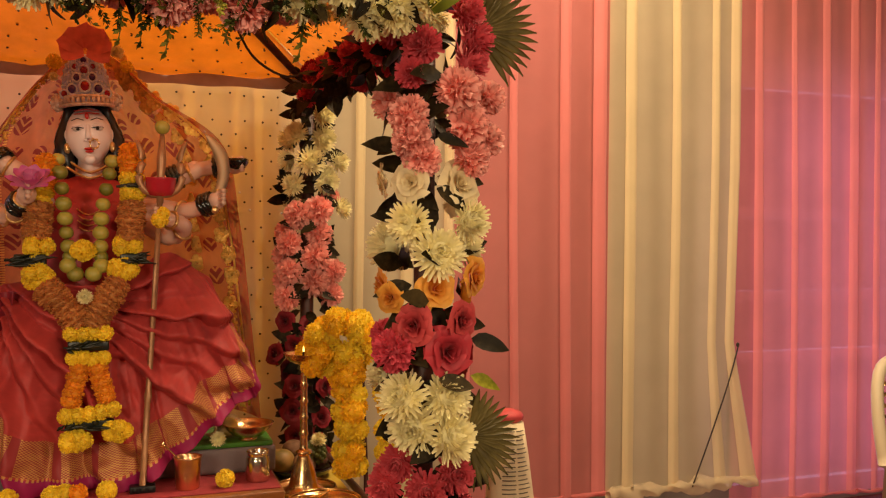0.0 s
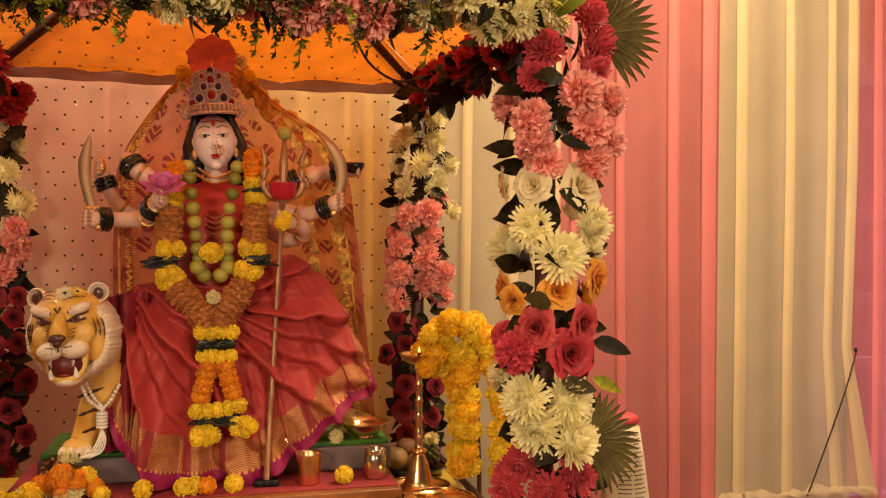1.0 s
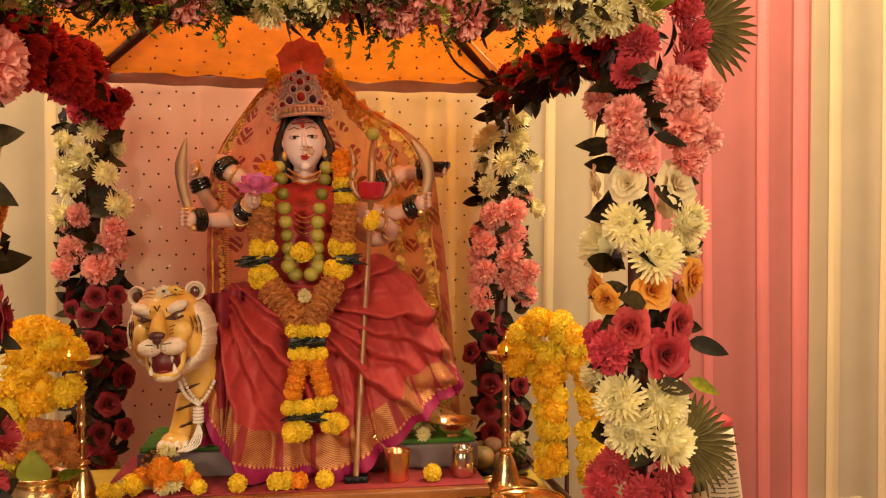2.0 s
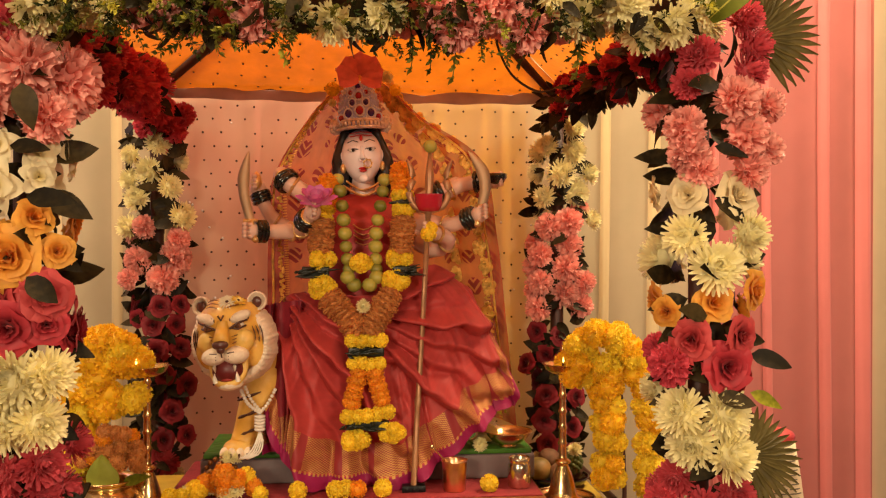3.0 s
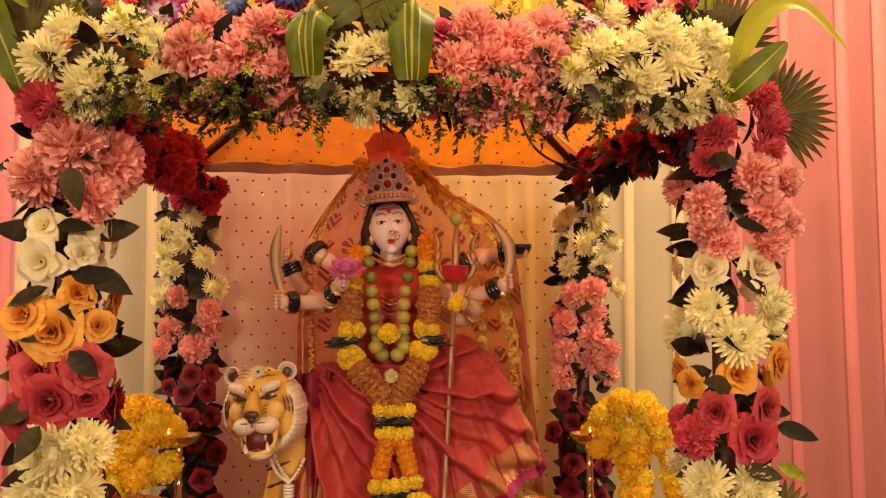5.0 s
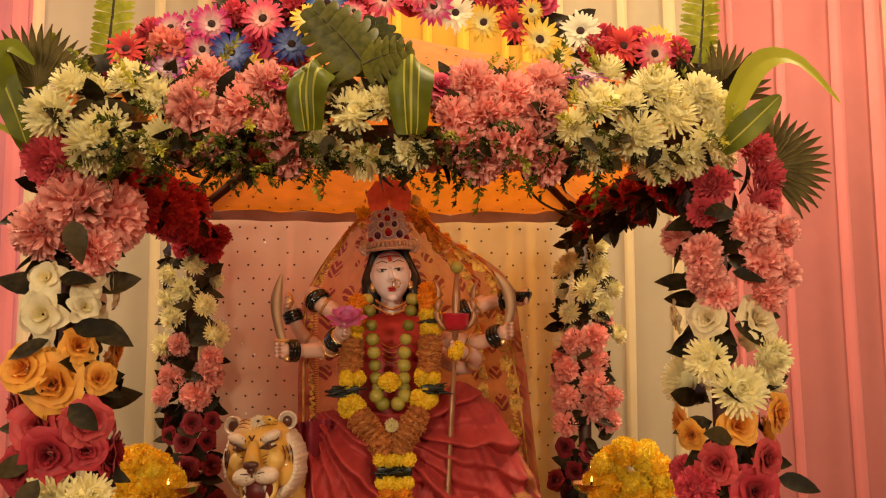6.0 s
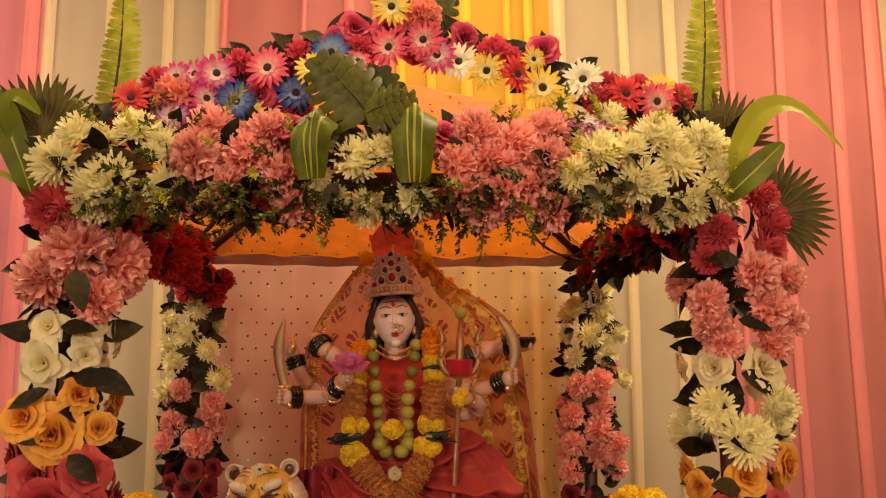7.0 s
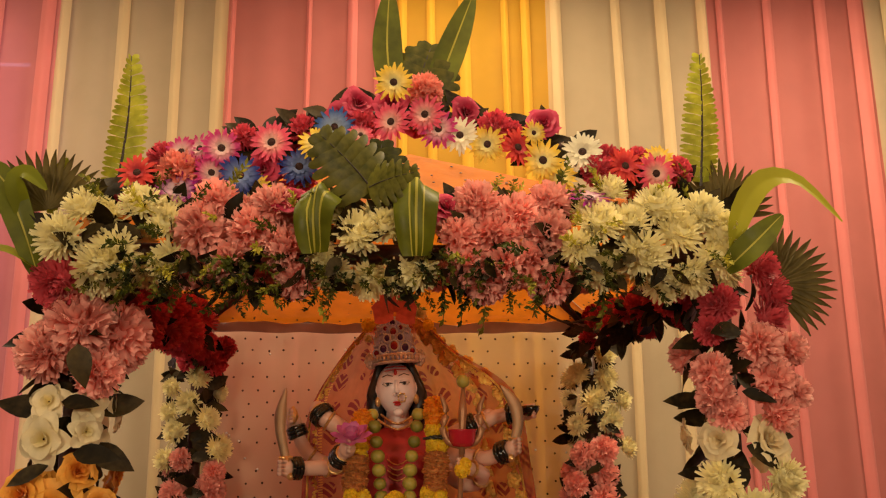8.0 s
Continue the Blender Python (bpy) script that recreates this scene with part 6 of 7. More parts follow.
LOTUS = mat("pink_lotus_paint", (0.58, 0.10, 0.34), rough=0.5, vary=0.15, scale=30, inner=(0.72, 0.28, 0.42), inner_at=(0.01, 0.05))
lotus = thing("lotus", (-0.142, 0.70, 1.53), "pink lotus flower in the statue's hand", "flower")
for ring, (n, el, ln) in enumerate(((8, 16, 0.058), (7, 44, 0.050), (5, 70, 0.040))):
    for k in range(n):
        bm = bmesh.new()
        petal(bm, 2 * math.pi * k / n + ring * 0.4, 0.006, 0.0, math.radians(el), 0.3, ln, 0.014, 0.35, 0.15, 4)
        bmesh.ops.rotate(bm, verts=bm.verts, matrix=Matrix.Rotation(math.radians(35), 3, "X"))
        part("petal", bm, LOTUS, lotus)

# ---- garlands on the statue ----
limes = thing("lime_garland", (HX, 0.74, 1.45), "garland of green and yellow limes round the statue's neck", "garland")
keysL = [(-0.086, 0.80, 1.605), (-0.074, 0.745, 1.535), (-0.066, 0.735, 1.465), (-0.060, 0.735, 1.40), (-0.052, 0.73, 1.345)]
keysR = [(0.050, 0.80, 1.605), (0.038, 0.745, 1.535), (0.026, 0.735, 1.465), (0.023, 0.735, 1.40), (0.024, 0.73, 1.345)]
for keys in (keysL, keysR):
    for k in range(8):
        p = along(keys, k / 7)
        fruit("lime", p, 0.0195 * R.uniform(0.92, 1.08), LIME_A, limes, squash=0.95)
for p in ((-0.038, 0.722, 1.300), (0.006, 0.720, 1.300), (-0.056, 0.722, 1.322), (0.026, 0.722, 1.322)):
    fruit("lime", p, 0.0215, LIME_A, limes, squash=0.95)

RIBBON = mat("black_green_ribbon", (0.008, 0.012, 0.006), rough=0.35, vary=0.2, scale=30)
garland = thing("marigold_garland", (HX, 0.73, 1.2), "long marigold garland with black ribbon bands on the statue", "garland")


def rope(kind, a, b, n, r, squash=0.55, wide=1.0):
    """Blossoms threaded close together from a to b."""
    a, b = Vector(a), Vector(b)
    d = (b - a).normalized()
    q = d.to_track_quat("Z", "Y")
    for k in range(n):
        p = a.lerp(b, k / max(1, n - 1))
        s = r * R.uniform(0.92, 1.1)
        m = Matrix.LocRotScale(p, q, Vector((s * wide, s, s * squash))) @ Matrix.Rotation(R.uniform(0, 6), 4, "Z")
        put("marigold", bloom_mesh(kind, R.randrange(3)), garland, m)


def clump(kind, c, n, r, sx, sz):
    for k in range(n):
        a = 2 * math.pi * k / n
        rr = 0.7 if n > 1 else 0
        blossom(kind, Vector(c) + Vector((sx * rr * math.cos(a), R.uniform(-0.012, 0.008), sz * rr * math.sin(a))), (0, -1, 0), r, garland)


def ribbon(c, sx, sz):
    c = Vector(c) - Vector(garland.location)
    for k in range(9):
        bm = bmesh.new()
        a = R.uniform(-1, 1)
        p = c + Vector((sx * a, R.uniform(-0.012, 0.0), R.uniform(-0.3, 0.3) * sz))
        q = p + Vector((R.uniform(-0.03, 0.03), -0.012, R.uniform(-0.6, 0.6) * sz))
        tube(bm, [p - Vector((0.02, 0, 0.004)), (p + q) / 2 + Vector((0, -0.01, 0)), q + Vector((0.02, 0, 0))], [0.003, 0.009, 0.002], 6, squash=0.5)
        part("ribbon_strip", bm, RIBBON, garland)
    bm = bmesh.new()
    box(bm, c + Vector((0, 0.012, 0)), (sx * 2, 0.03, sz * 1.2), 0.004)
    part("ribbon_band", bm, RIBBON, garland)


rope("yo", (-0.112, 0.80, 1.60), (-0.122, 0.765, 1.535), 5, 0.034)
rope("yb", (-0.126, 0.755, 1.475), (-0.136, 0.735, 1.395), 7, 0.036, 0.5)
rope("yy", (-0.122, 0.765, 1.515), (-0.126, 0.755, 1.49), 2, 0.032, 0.45)
clump("yy", (-0.130, 0.725, 1.372), 3, 0.024, 0.03, 0.008)
ribbon((-0.146, 0.715, 1.335), 0.038, 0.028)
clump("yy", (-0.126, 0.708, 1.292), 5, 0.025, 0.026, 0.020)
rope("yo", (0.098, 0.80, 1.635), (0.100, 0.765, 1.575), 5, 0.034)
clump("yy", (0.100, 0.75, 1.556), 2, 0.022, 0.018, 0.004)
ribbon((0.104, 0.742, 1.538), 0.026, 0.010)
clump("yy", (0.100, 0.742, 1.514), 3, 0.024, 0.02, 0.008)
rope("yb", (0.102, 0.745, 1.485), (0.096, 0.735, 1.395), 7, 0.037, 0.5)
clump("yy", (0.086, 0.725, 1.375), 3, 0.024, 0.03, 0.008)
ribbon((0.105, 0.715, 1.34), 0.034, 0.024)
clump("yy", (0.078, 0.708, 1.312), 5, 0.024, 0.028, 0.014)
clump("yy", (-0.018, 0.712, 1.362), 4, 0.023, 0.016, 0.010)
rope("yb", (-0.104, 0.700, 1.262), (-0.024, 0.690, 1.172), 8, 0.038, 0.5)
rope("yb", (0.066, 0.700, 1.275), (0.004, 0.690, 1.172), 8, 0.037, 0.5)
blossom("mw", (-0.012, 0.672, 1.243), (0, -1, 0), 0.021, garland)
for x in (-0.044, -0.018, 0.010, 0.036):
    blossom("yy", (x, 0.672, 1.149 + R.uniform(-0.004, 0.004)), (0, -1, 0), 0.022, garland)
    blossom("yy", (x * 0.9, 0.672, 1.083 + R.uniform(-0.004, 0.004)), (0, -1, 0), 0.020, garland)
ribbon((-0.004, 0.678, 1.115), 0.050, 0.022)
rope("yo", (-0.026, 0.675, 1.055), (-0.044, 0.668, 0.975), 5, 0.026, 0.7)
rope("yo", (0.018, 0.675, 1.055), (0.040, 0.668, 0.980), 5, 0.026, 0.7)
for x, z in ((-0.056, 0.938), (-0.028, 0.938), (0.0, 0.940), (0.028, 0.945), (0.056, 0.950)):
    blossom("yy", (x, 0.664, z), (0, -1, 0), 0.022, garland)
ribbon((0.0, 0.668, 0.912), 0.060, 0.020)
clump("yy", (-0.034, 0.660, 0.874), 5, 0.023, 0.030, 0.012)
clump("yy", (0.066, 0.662, 0.893), 5, 0.022, 0.028, 0.016)
blossom("yy", (0.172, 0.705, 1.445), (0, -1, 0), 0.023, garland)
blossom("yy", (0.180, 0.702, 1.462), (0, -1, 0.3), 0.018, garland)

# ---- tiger statue: one mesh ----
TIGER = mat("tiger_orange_paint", (0.82, 0.42, 0.055), rough=0.4, vary=0.14, scale=14, coat=0.2, second=(0.86, 0.56, 0.15), bump=0.15, bump_scale=90)
TIGER_WHITE = mat("tiger_cream_paint", (0.84, 0.68, 0.50), rough=0.5, vary=0.1, scale=30, bump=0.4, bump_scale=110)
TIGER_YELLOW = mat("tiger_yellow_paint", (0.84, 0.52, 0.12), rough=0.4, vary=0.14, scale=22, coat=0.2, bump=0.15, bump_scale=90)
TIGER_DARK = mat("tiger_stripe_paint", (0.085, 0.028, 0.012), rough=0.4, vary=0.2)
TIGER_NOSE = mat("tiger_nose_paint", (0.10, 0.03, 0.02), rough=0.3, vary=0.2, coat=0.3)
MOUTH = mat("mouth_maroon", (0.13, 0.012, 0.010), rough=0.4, vary=0.2)
TOOTH = mat("tooth_ivory", (0.85, 0.75, 0.6), rough=0.3, vary=0.05)
bm = bmesh.new()
TX, TY, TZ = -0.368, 0.70, 1.155


def tp(x, y, z):
    return Vector((TX + x, TY + y, TZ + z))


# skull, cheeks and ruff
ball(bm, tp(0, 0, 0.03), (0.098, 0.085, 0.088), 0, 26, 18)
ball(bm, tp(0, 0.0, -0.015), (0.092, 0.078, 0.085), 0, 24, 16)
for sx in (-1, 1):
    ball(bm, tp(sx * 0.062, 0.005, -0.03), (0.048, 0.062, 0.065), 0, 16, 12)
rows = []
for k in range(361):
    a = math.radians(-222 + 264 * k / 360)
    lock = 0.5 + 0.5 * math.sin(k * 0.72 + 2.6 * math.sin(k * 0.11))
    row = []
    for f, grow, y in ((0.0, 0.86, -0.030), (0.2, 0.97, -0.040), (0.4, 1.05, -0.032), (0.6, 1.11, -0.014), (0.8, 1.15, 0.010), (1.0, 1.17, 0.038)):
        g = grow + f * (0.004 * lock + 0.06 * noise.noise(Vector((k * 0.06, f, 4))) + 0.025 * noise.noise(Vector((k * 0.21, f, 9)))) - 0.03
        row.append(bm.verts.new(tp(0.106 * g * math.cos(a), y - 0.0022 * lock * math.sin(math.pi * f), -0.012 + 0.110 * g * math.sin(a))))
    rows.append(row)
for r0, r1 in zip(rows, rows[1:]):
    for i in range(5):
        bm.faces.new((r0[i], r1[i], r1[i + 1], r0[i + 1])).material_index = 1
ball(bm, tp(0, 0.045, -0.012), (0.112, 0.035, 0.116), 1, 24, 14)
# ears
for sx in (-1, 1):
    c = tp(sx * 0.080, 0.0, 0.098)
    q = Vector((sx * 0.25, -1, 0.15)).to_track_quat("Z", "Y").to_matrix()
    prof = [(0.002, -0.012), (0.015, -0.008), (0.022, 0.004), (0.024, 0.010), (0.028, 0.006), (0.027, -0.010), (0.014, -0.024), (0.002, -0.026)]
    start = len(bm.verts)
    rings = lathe(bm, prof, (0, 0, 0), 16, 1)
    for r in rings:
        for v in r:
            v.co = c + q @ Vector(v.co)
    ball(bm, c + Vector((0, -0.002, -0.002)), (0.014, 0.006, 0.016), 3, 10, 8)
# muzzle
for sx in (-1, 1):
    ball(bm, tp(sx * 0.030, -0.082, -0.040), (0.036, 0.034, 0.025), 1, 16, 12)
    # brow, eye
    ball(bm, tp(sx * 0.046, -0.064, 0.062), (0.033, 0.024, 0.016), 1, 14, 10, Euler((0, -sx * 0.38, 0)))
    ball(bm, tp(sx * 0.044, -0.072, 0.040), (0.014, 0.011, 0.0062), 5, 12, 8, Euler((0, -sx * 0.25, 0)))
    ball(bm, tp(sx * 0.043, -0.083, 0.039), (0.0088, 0.004, 0.0076), 8, 10, 8)
    ball(bm, tp(sx * 0.043, -0.0855, 0.039), (0.0045, 0.003, 0.0045), 2, 8, 6)
    tube(bm, [tp(sx * 0.020, -0.086, 0.034), tp(sx * 0.043, -0.086, 0.047), tp(sx * 0.066, -0.068, 0.054)], 0.0036, 6, 2)
    tube(bm, [tp(sx * 0.024, -0.083, 0.035), tp(sx * 0.043, -0.085, 0.031), tp(sx * 0.062, -0.07, 0.038)], 0.003, 6, 2)
    for k in range(4):
        tube(bm, [tp(sx * (0.014 + 0.006 * k), -0.112 + 0.002 * k, -0.030 - 0.006 * k), tp(sx * (0.034 + 0.005 * k), -0.112 + 0.006 * k, -0.028 - 0.007 * k)], 0.0015, 4, 2)
    for k in range(7):
        ball(bm, tp(sx * (0.022 + 0.008 * k), -0.082 + 0.002 * k, 0.070 - 0.004 * abs(k - 3)), (0.0018, 0.002, 0.005), 2, 6, 4)
    # stripes on forehead, cheeks and temples
    for k in range(3):
        tube(bm, smooth_line([tp(sx * 0.010, -0.075 + 0.012 * k, 0.090 + 0.010 * k), tp(sx * 0.035, -0.060 + 0.012 * k, 0.096 + 0.009 * k), tp(sx * 0.058, -0.035 + 0.012 * k, 0.092 + 0.007 * k)], 6), [0.0004, 0.0012, 0.0016, 0.0016, 0.0012, 0.0004], 5, 8)
        tube(bm, smooth_line([tp(sx * 0.024, -0.088, 0.012 - 0.010 * k), tp(sx * 0.045, -0.078, 0.016 - 0.008 * k), tp(sx * 0.062, -0.064, 0.014 - 0.008 * k)], 6), [0.0005, 0.0014, 0.0017, 0.0017, 0.0013, 0.0005], 5, 8)
        tube(bm, smooth_line([tp(sx * (0.092 - 0.008 * k), -0.045 - 0.008 * k, 0.035), tp(sx * (0.098 - 0.008 * k), -0.042 - 0.008 * k, 0.008), tp(sx * (0.096 - 0.008 * k), -0.040 - 0.010 * k, -0.022 + 0.008 * k)], 7), [0.0006, 0.0016, 0.0022, 0.0011, 0.0022, 0.0015, 0.0006], 5, 2)
# bridge and nose
tube(bm, [tp(0, -0.075, 0.052), tp(0, -0.094, 0.022), tp(0, -0.112, -0.002)], [0.016, 0.019, 0.023], 14, 0)
ball(bm, tp(0, -0.118, -0.006), (0.023, 0.013, 0.013), 3, 14, 10)
ball(bm, tp(0, -0.119, -0.018), (0.012, 0.010, 0.012), 3, 10, 8)
tube(bm, [tp(0.0, -0.119, -0.022), tp(0, -0.114, -0.040)], 0.0022, 5, 2)
tube(bm, [tp(-0.008, -0.09, 0.072), tp(0, -0.090, 0.058), tp(0.008, -0.09, 0.072)], 0.003, 5, 2)
# open mouth, jaw, fangs
ball(bm, tp(0, -0.072, -0.082), (0.044, 0.032, 0.038), 4, 18, 12)
for sx in (-1, 1):
    ball(bm, tp(sx * 0.050, -0.062, -0.002), (0.030, 0.026, 0.032), 7, 16, 12)
    for k in range(14):
        ball(bm, tp(sx * (0.018 + 0.007 * (k % 5)), -0.113 + 0.0022 * (k % 5) ** 1.6, -0.030 - 0.008 * (k // 5)), (0.0016, 0.0016, 0.0014), 2, 6, 4)
jaw = [tp(-0.046, -0.058, -0.056), tp(-0.042, -0.066, -0.090), tp(-0.027, -0.082, -0.112), tp(0, -0.088, -0.118), tp(0.027, -0.082, -0.112), tp(0.042, -0.066, -0.090), tp(0.046, -0.058, -0.056)]
tube(bm, smooth_line(jaw, 18), 0.0105, 8, 7)
ball(bm, tp(0, -0.065, -0.122), (0.036, 0.036, 0.016), 1, 14, 10)
ball(bm, tp(0, -0.080, -0.104), (0.022, 0.022, 0.008), 6, 12, 8)
for sx in (-1, 1):
    tube(bm, [tp(sx * 0.027, -0.098, -0.056), tp(sx * 0.028, -0.100, -0.068), tp(sx * 0.027, -0.099, -0.082)], [0.0068, 0.0058, 0.001], 8, 5)
    tube(bm, [tp(sx * 0.031, -0.092, -0.110), tp(sx * 0.032, -0.096, -0.098), tp(sx * 0.031, -0.096, -0.084)], [0.0068, 0.0058, 0.001], 8, 5)
# the head looks a little aside and leans
for v in bm.verts:
    d = v.co - tp(0, 0, 0)
    d = Vector((d.x * math.cos(0.15) + d.y * math.sin(0.15), d.y * math.cos(0.15) - d.x * math.sin(0.15), d.z)) * 0.97
    v.co = tp(-0.004, 0, 0) + Vector((d.x - 0.10 * d.z, d.y, d.z + 0.10 * d.x))
# neck, body, foreleg and paw
tube(bm, smooth_line([tp(0.01, 0.03, -0.02), tp(0.07, 0.17, -0.08), tp(0.16, 0.26, -0.14), tp(0.40, 0.26, -0.16), tp(0.62, 0.27, -0.16)], 12), [0.07, 0.075, 0.08, 0.085, 0.10, 0.105, 0.115, 0.115, 0.115, 0.11, 0.10, 0.07], 16, 0)
leg = [(-0.285, 0.83, 1.05), (-0.312, 0.81, 0.985), (-0.338, 0.805, 0.91), (-0.352, 0.80, 0.855), (-0.362, 0.785, 0.832)]
tube(bm, smooth_line(leg, 10), [0.062, 0.058, 0.052, 0.046, 0.042, 0.038, 0.037, 0.037, 0.036, 0.030], 14, 0)
ball(bm, (-0.365, 0.785, 0.832), (0.046, 0.045, 0.027), 0, 16, 10)
for k in range(4):
    c = Vector((-0.402 + 0.022 * k, 0.752 - 0.004 * (k in (1, 2)), 0.823))
    ball(bm, c, (0.0135, 0.022, 0.018), 1, 10, 8)
    tube(bm, [c + Vector((0, -0.018, 0.002)), c + Vector((0, -0.028, -0.008))], [0.004, 0.0008], 6, 2)
for k in range(4):
    z = 1.03 - 0.05 * k
    tube(bm, smooth_line([(-0.372 + 0.002 * k, 0.775, z - 0.012), (-0.345 + 0.002 * k, 0.752 + 0.004 * k, z), (-0.30, 0.758, z + 0.016)], 7), [0.001, 0.004, 0.005, 0.003, 0.005, 0.003, 0.001], 5, 2)
base_t = Vector((-0.36, 0.80, PZ))
for v in bm.verts:
    v.co -= base_t
tiger = part("tiger_statue", bm, [TIGER, TIGER_WHITE, TIGER_DARK, TIGER_NOSE, MOUTH, TOOTH, mat("tongue_red", (0.32, 0.03, 0.025), rough=0.35, vary=0.15), TIGER_YELLOW, mat("tiger_brown_paint", (0.22, 0.08, 0.02), rough=0.4, vary=0.2)])
tiger.location = base_t
tagged(tiger, "painted snarling tiger statue beside the goddess", "statue")
top_flower = thing("tiger_flower", (TX + 0.005, 0.655, 1.262), "pale yellow flower laid on the tiger's head", "flower")
blossom("gw", (TX - 0.012, 0.648, 1.258), (0, -0.7, 1), 0.026, top_flower)
blossom("gy", (TX + 0.018, 0.650, 1.262), (0.3, -0.7, 1), 0.022, top_flower)
paw_flower = thing("cream_flower", (-0.38, 0.735, 0.81), "cream flower laid at the tiger's paw", "flower")
blossom("mw", (-0.39, 0.732, PZ + 0.010), (0, -0.7, 1), 0.024, paw_flower)
blossom("mw", (-0.365, 0.738, PZ + 0.010), (0, -0.7, 1), 0.020, paw_flower)

pearls = thing("pearl_string", (-0.30, 0.75, 0.95), "knotted string of pearls hung on the tiger's leg", "necklace")
o = Vector(pearls.location)


def pearl_line(keys, n, r):
    for k in range(n):
        bm = bmesh.new()
        ball(bm, along(keys, k / (n - 1)) - o, r, 0, 8, 6)
        part("pearl", bm, PEARL, pearls)


pearl_line([(-0.355, 0.752, 1.00), (-0.335, 0.738, 0.965), (-0.302, 0.735, 0.94)], 11, 0.0058)
pearl_line([(-0.345, 0.752, 1.01), (-0.325, 0.738, 0.975), (-0.300, 0.735, 0.945)], 10, 0.0052)
pearl_line([(-0.302, 0.735, 0.94), (-0.280, 0.742, 0.965), (-0.262, 0.76, 1.0)], 9, 0.0055)
bm = bmesh.new()
for k in range(5):
    bangle(bm, Vector((-0.302, 0.735, 0.930 - 0.009 * k)) - o, (0, 0, 1), 0.012, 0.0045, 0)
for k in range(5):
    f = (k - 2) / 2
    tube(bm, [Vector(p) - o for p in smooth_line([(-0.302, 0.735, 0.89), (-0.302 + 0.010 * f, 0.728, 0.858), (-0.316 + 0.014 * f, 0.724, 0.828), (-0.345 + 0.012 * f, 0.720, 0.815)], 8)], 0.0026, 6)
part("tassel", bm, PEARL, pearls, "ivory thread tassel")


# ---- brass oil lamps ----
FLAME = mat("flame", (1.0, 0.55, 0.12), rough=1.0, vary=0.0, emit=6.0)


def oil_lamp(x, y, z, label):
    root = thing("oil_lamp", (x, y, z), label, "oil lamp", "brass oil lamps")
    bm = bmesh.new()
    lathe(bm, [(0.002, 0.0), (0.064, 0.0), (0.066, 0.006), (0.060, 0.012), (0.044, 0.020), (0.040, 0.036), (0.034, 0.060), (0.026, 0.085), (0.018, 0.105), (0.016, 0.110), (0.024, 0.114), (0.024, 0.120), (0.014, 0.126)], (0, 0, 0), 36)
    part("base", bm, BRASS, root)
    prof = []
    z0, z1 = 0.124, 0.375
    for k in range(33):
        f = k / 32
        r = 0.0115 - 0.003 * f + (0.0035 if k % 6 == 0 else 0.0)
        prof.append((r, z0 + (z1 - z0) * f))
    prof = [(0.014, z0)] + prof + [(0.018, z1 + 0.004)]
    bm = bmesh.new()
    lathe(bm, prof, (0, 0, 0), 24)
    part("stem", bm, BRASS, root)
    bm = bmesh.new()
    rings = lathe(bm, [(0.010, 0.372), (0.030, 0.376), (0.050, 0.388), (0.058, 0.404), (0.060, 0.406), (0.054, 0.404), (0.045, 0.393), (0.020, 0.386), (0.006, 0.386)], (0, 0, 0), 40)
    for r in rings[3:6]:
        for v in r:
            a = math.atan2(v.co.y, v.co.x)
            k = max(0.0, math.cos(2.5 * (a + math.pi / 2)) ) ** 10
            v.co.x *= 1 + 0.28 * k
            v.co.y *= 1 + 0.28 * k
    dish = part("dish", bm, BRASS, root)
    bm = bmesh.new()
    lathe(bm, [(0.007, 0.386), (0.006, 0.405), (0.013, 0.412), (0.015, 0.422), (0.009, 0.432), (0.006, 0.438), (0.010, 0.444), (0.006, 0.455), (0.0015, 0.470)], (0, 0, 0), 18)
    part("finial", bm, BRASS, dish)
    bm = bmesh.new()
    tube(bm, [(-0.012, -0.050, 0.404), (-0.014, -0.062, 0.412), (-0.014, -0.066, 0.418)], 0.0028, 6)
    part("wick", bm, STEM, dish)
    bm = bmesh.new()
    lathe(bm, [(0.0005, 0.0), (0.0026, 0.003), (0.003, 0.006), (0.002, 0.011), (0.0004, 0.017)], (-0.014, -0.066, 0.416), 10)
    part("flame", bm, FLAME, dish, "small burning flame")
    return root


plate_z = 0.656


def plate(name, x, y, z, r, m, label, h=0.02):
    root = thing(name, (x, y, z), label, "plate")
    bm = bmesh.new()
    lathe(bm, [(0.001, 0.0), (r * 0.72, 0.0), (r * 0.93, h * 0.55), (r, h), (r * 1.0, h + 0.002), (r * 0.94, h * 0.75), (r * 0.70, 0.004), (0.001, 0.004)], (0, 0, 0), 40)
    part("dish", bm, m, root)
    bm = bmesh.new()
    tube(bm, [(r * math.cos(a), r * math.sin(a), h) for a in (2 * math.pi * k / 40 for k in range(41))], 0.0028, 6, cap=False)
    part("rim", bm, m, root)
    return root


plate("brass_plate", 0.575, 0.76, plate_z, 0.092, BRASS, "round brass plate under the oil lamp")
oil_lamp(0.573, 0.76, plate_z + 0.004, "tall brass oil lamp with a burning wick")
plate("brass_plate", -0.615, 0.76, plate_z, 0.085, BRASS, "round brass plate under the oil lamp")
oil_lamp(-0.616, 0.76, plate_z + 0.012, "tall brass oil lamp with a burning wick")
plate("large_brass_plate", 0.60, 0.60, plate_z, 0.10, BRASS, "wide brass plate at the table's front edge", 0.026)

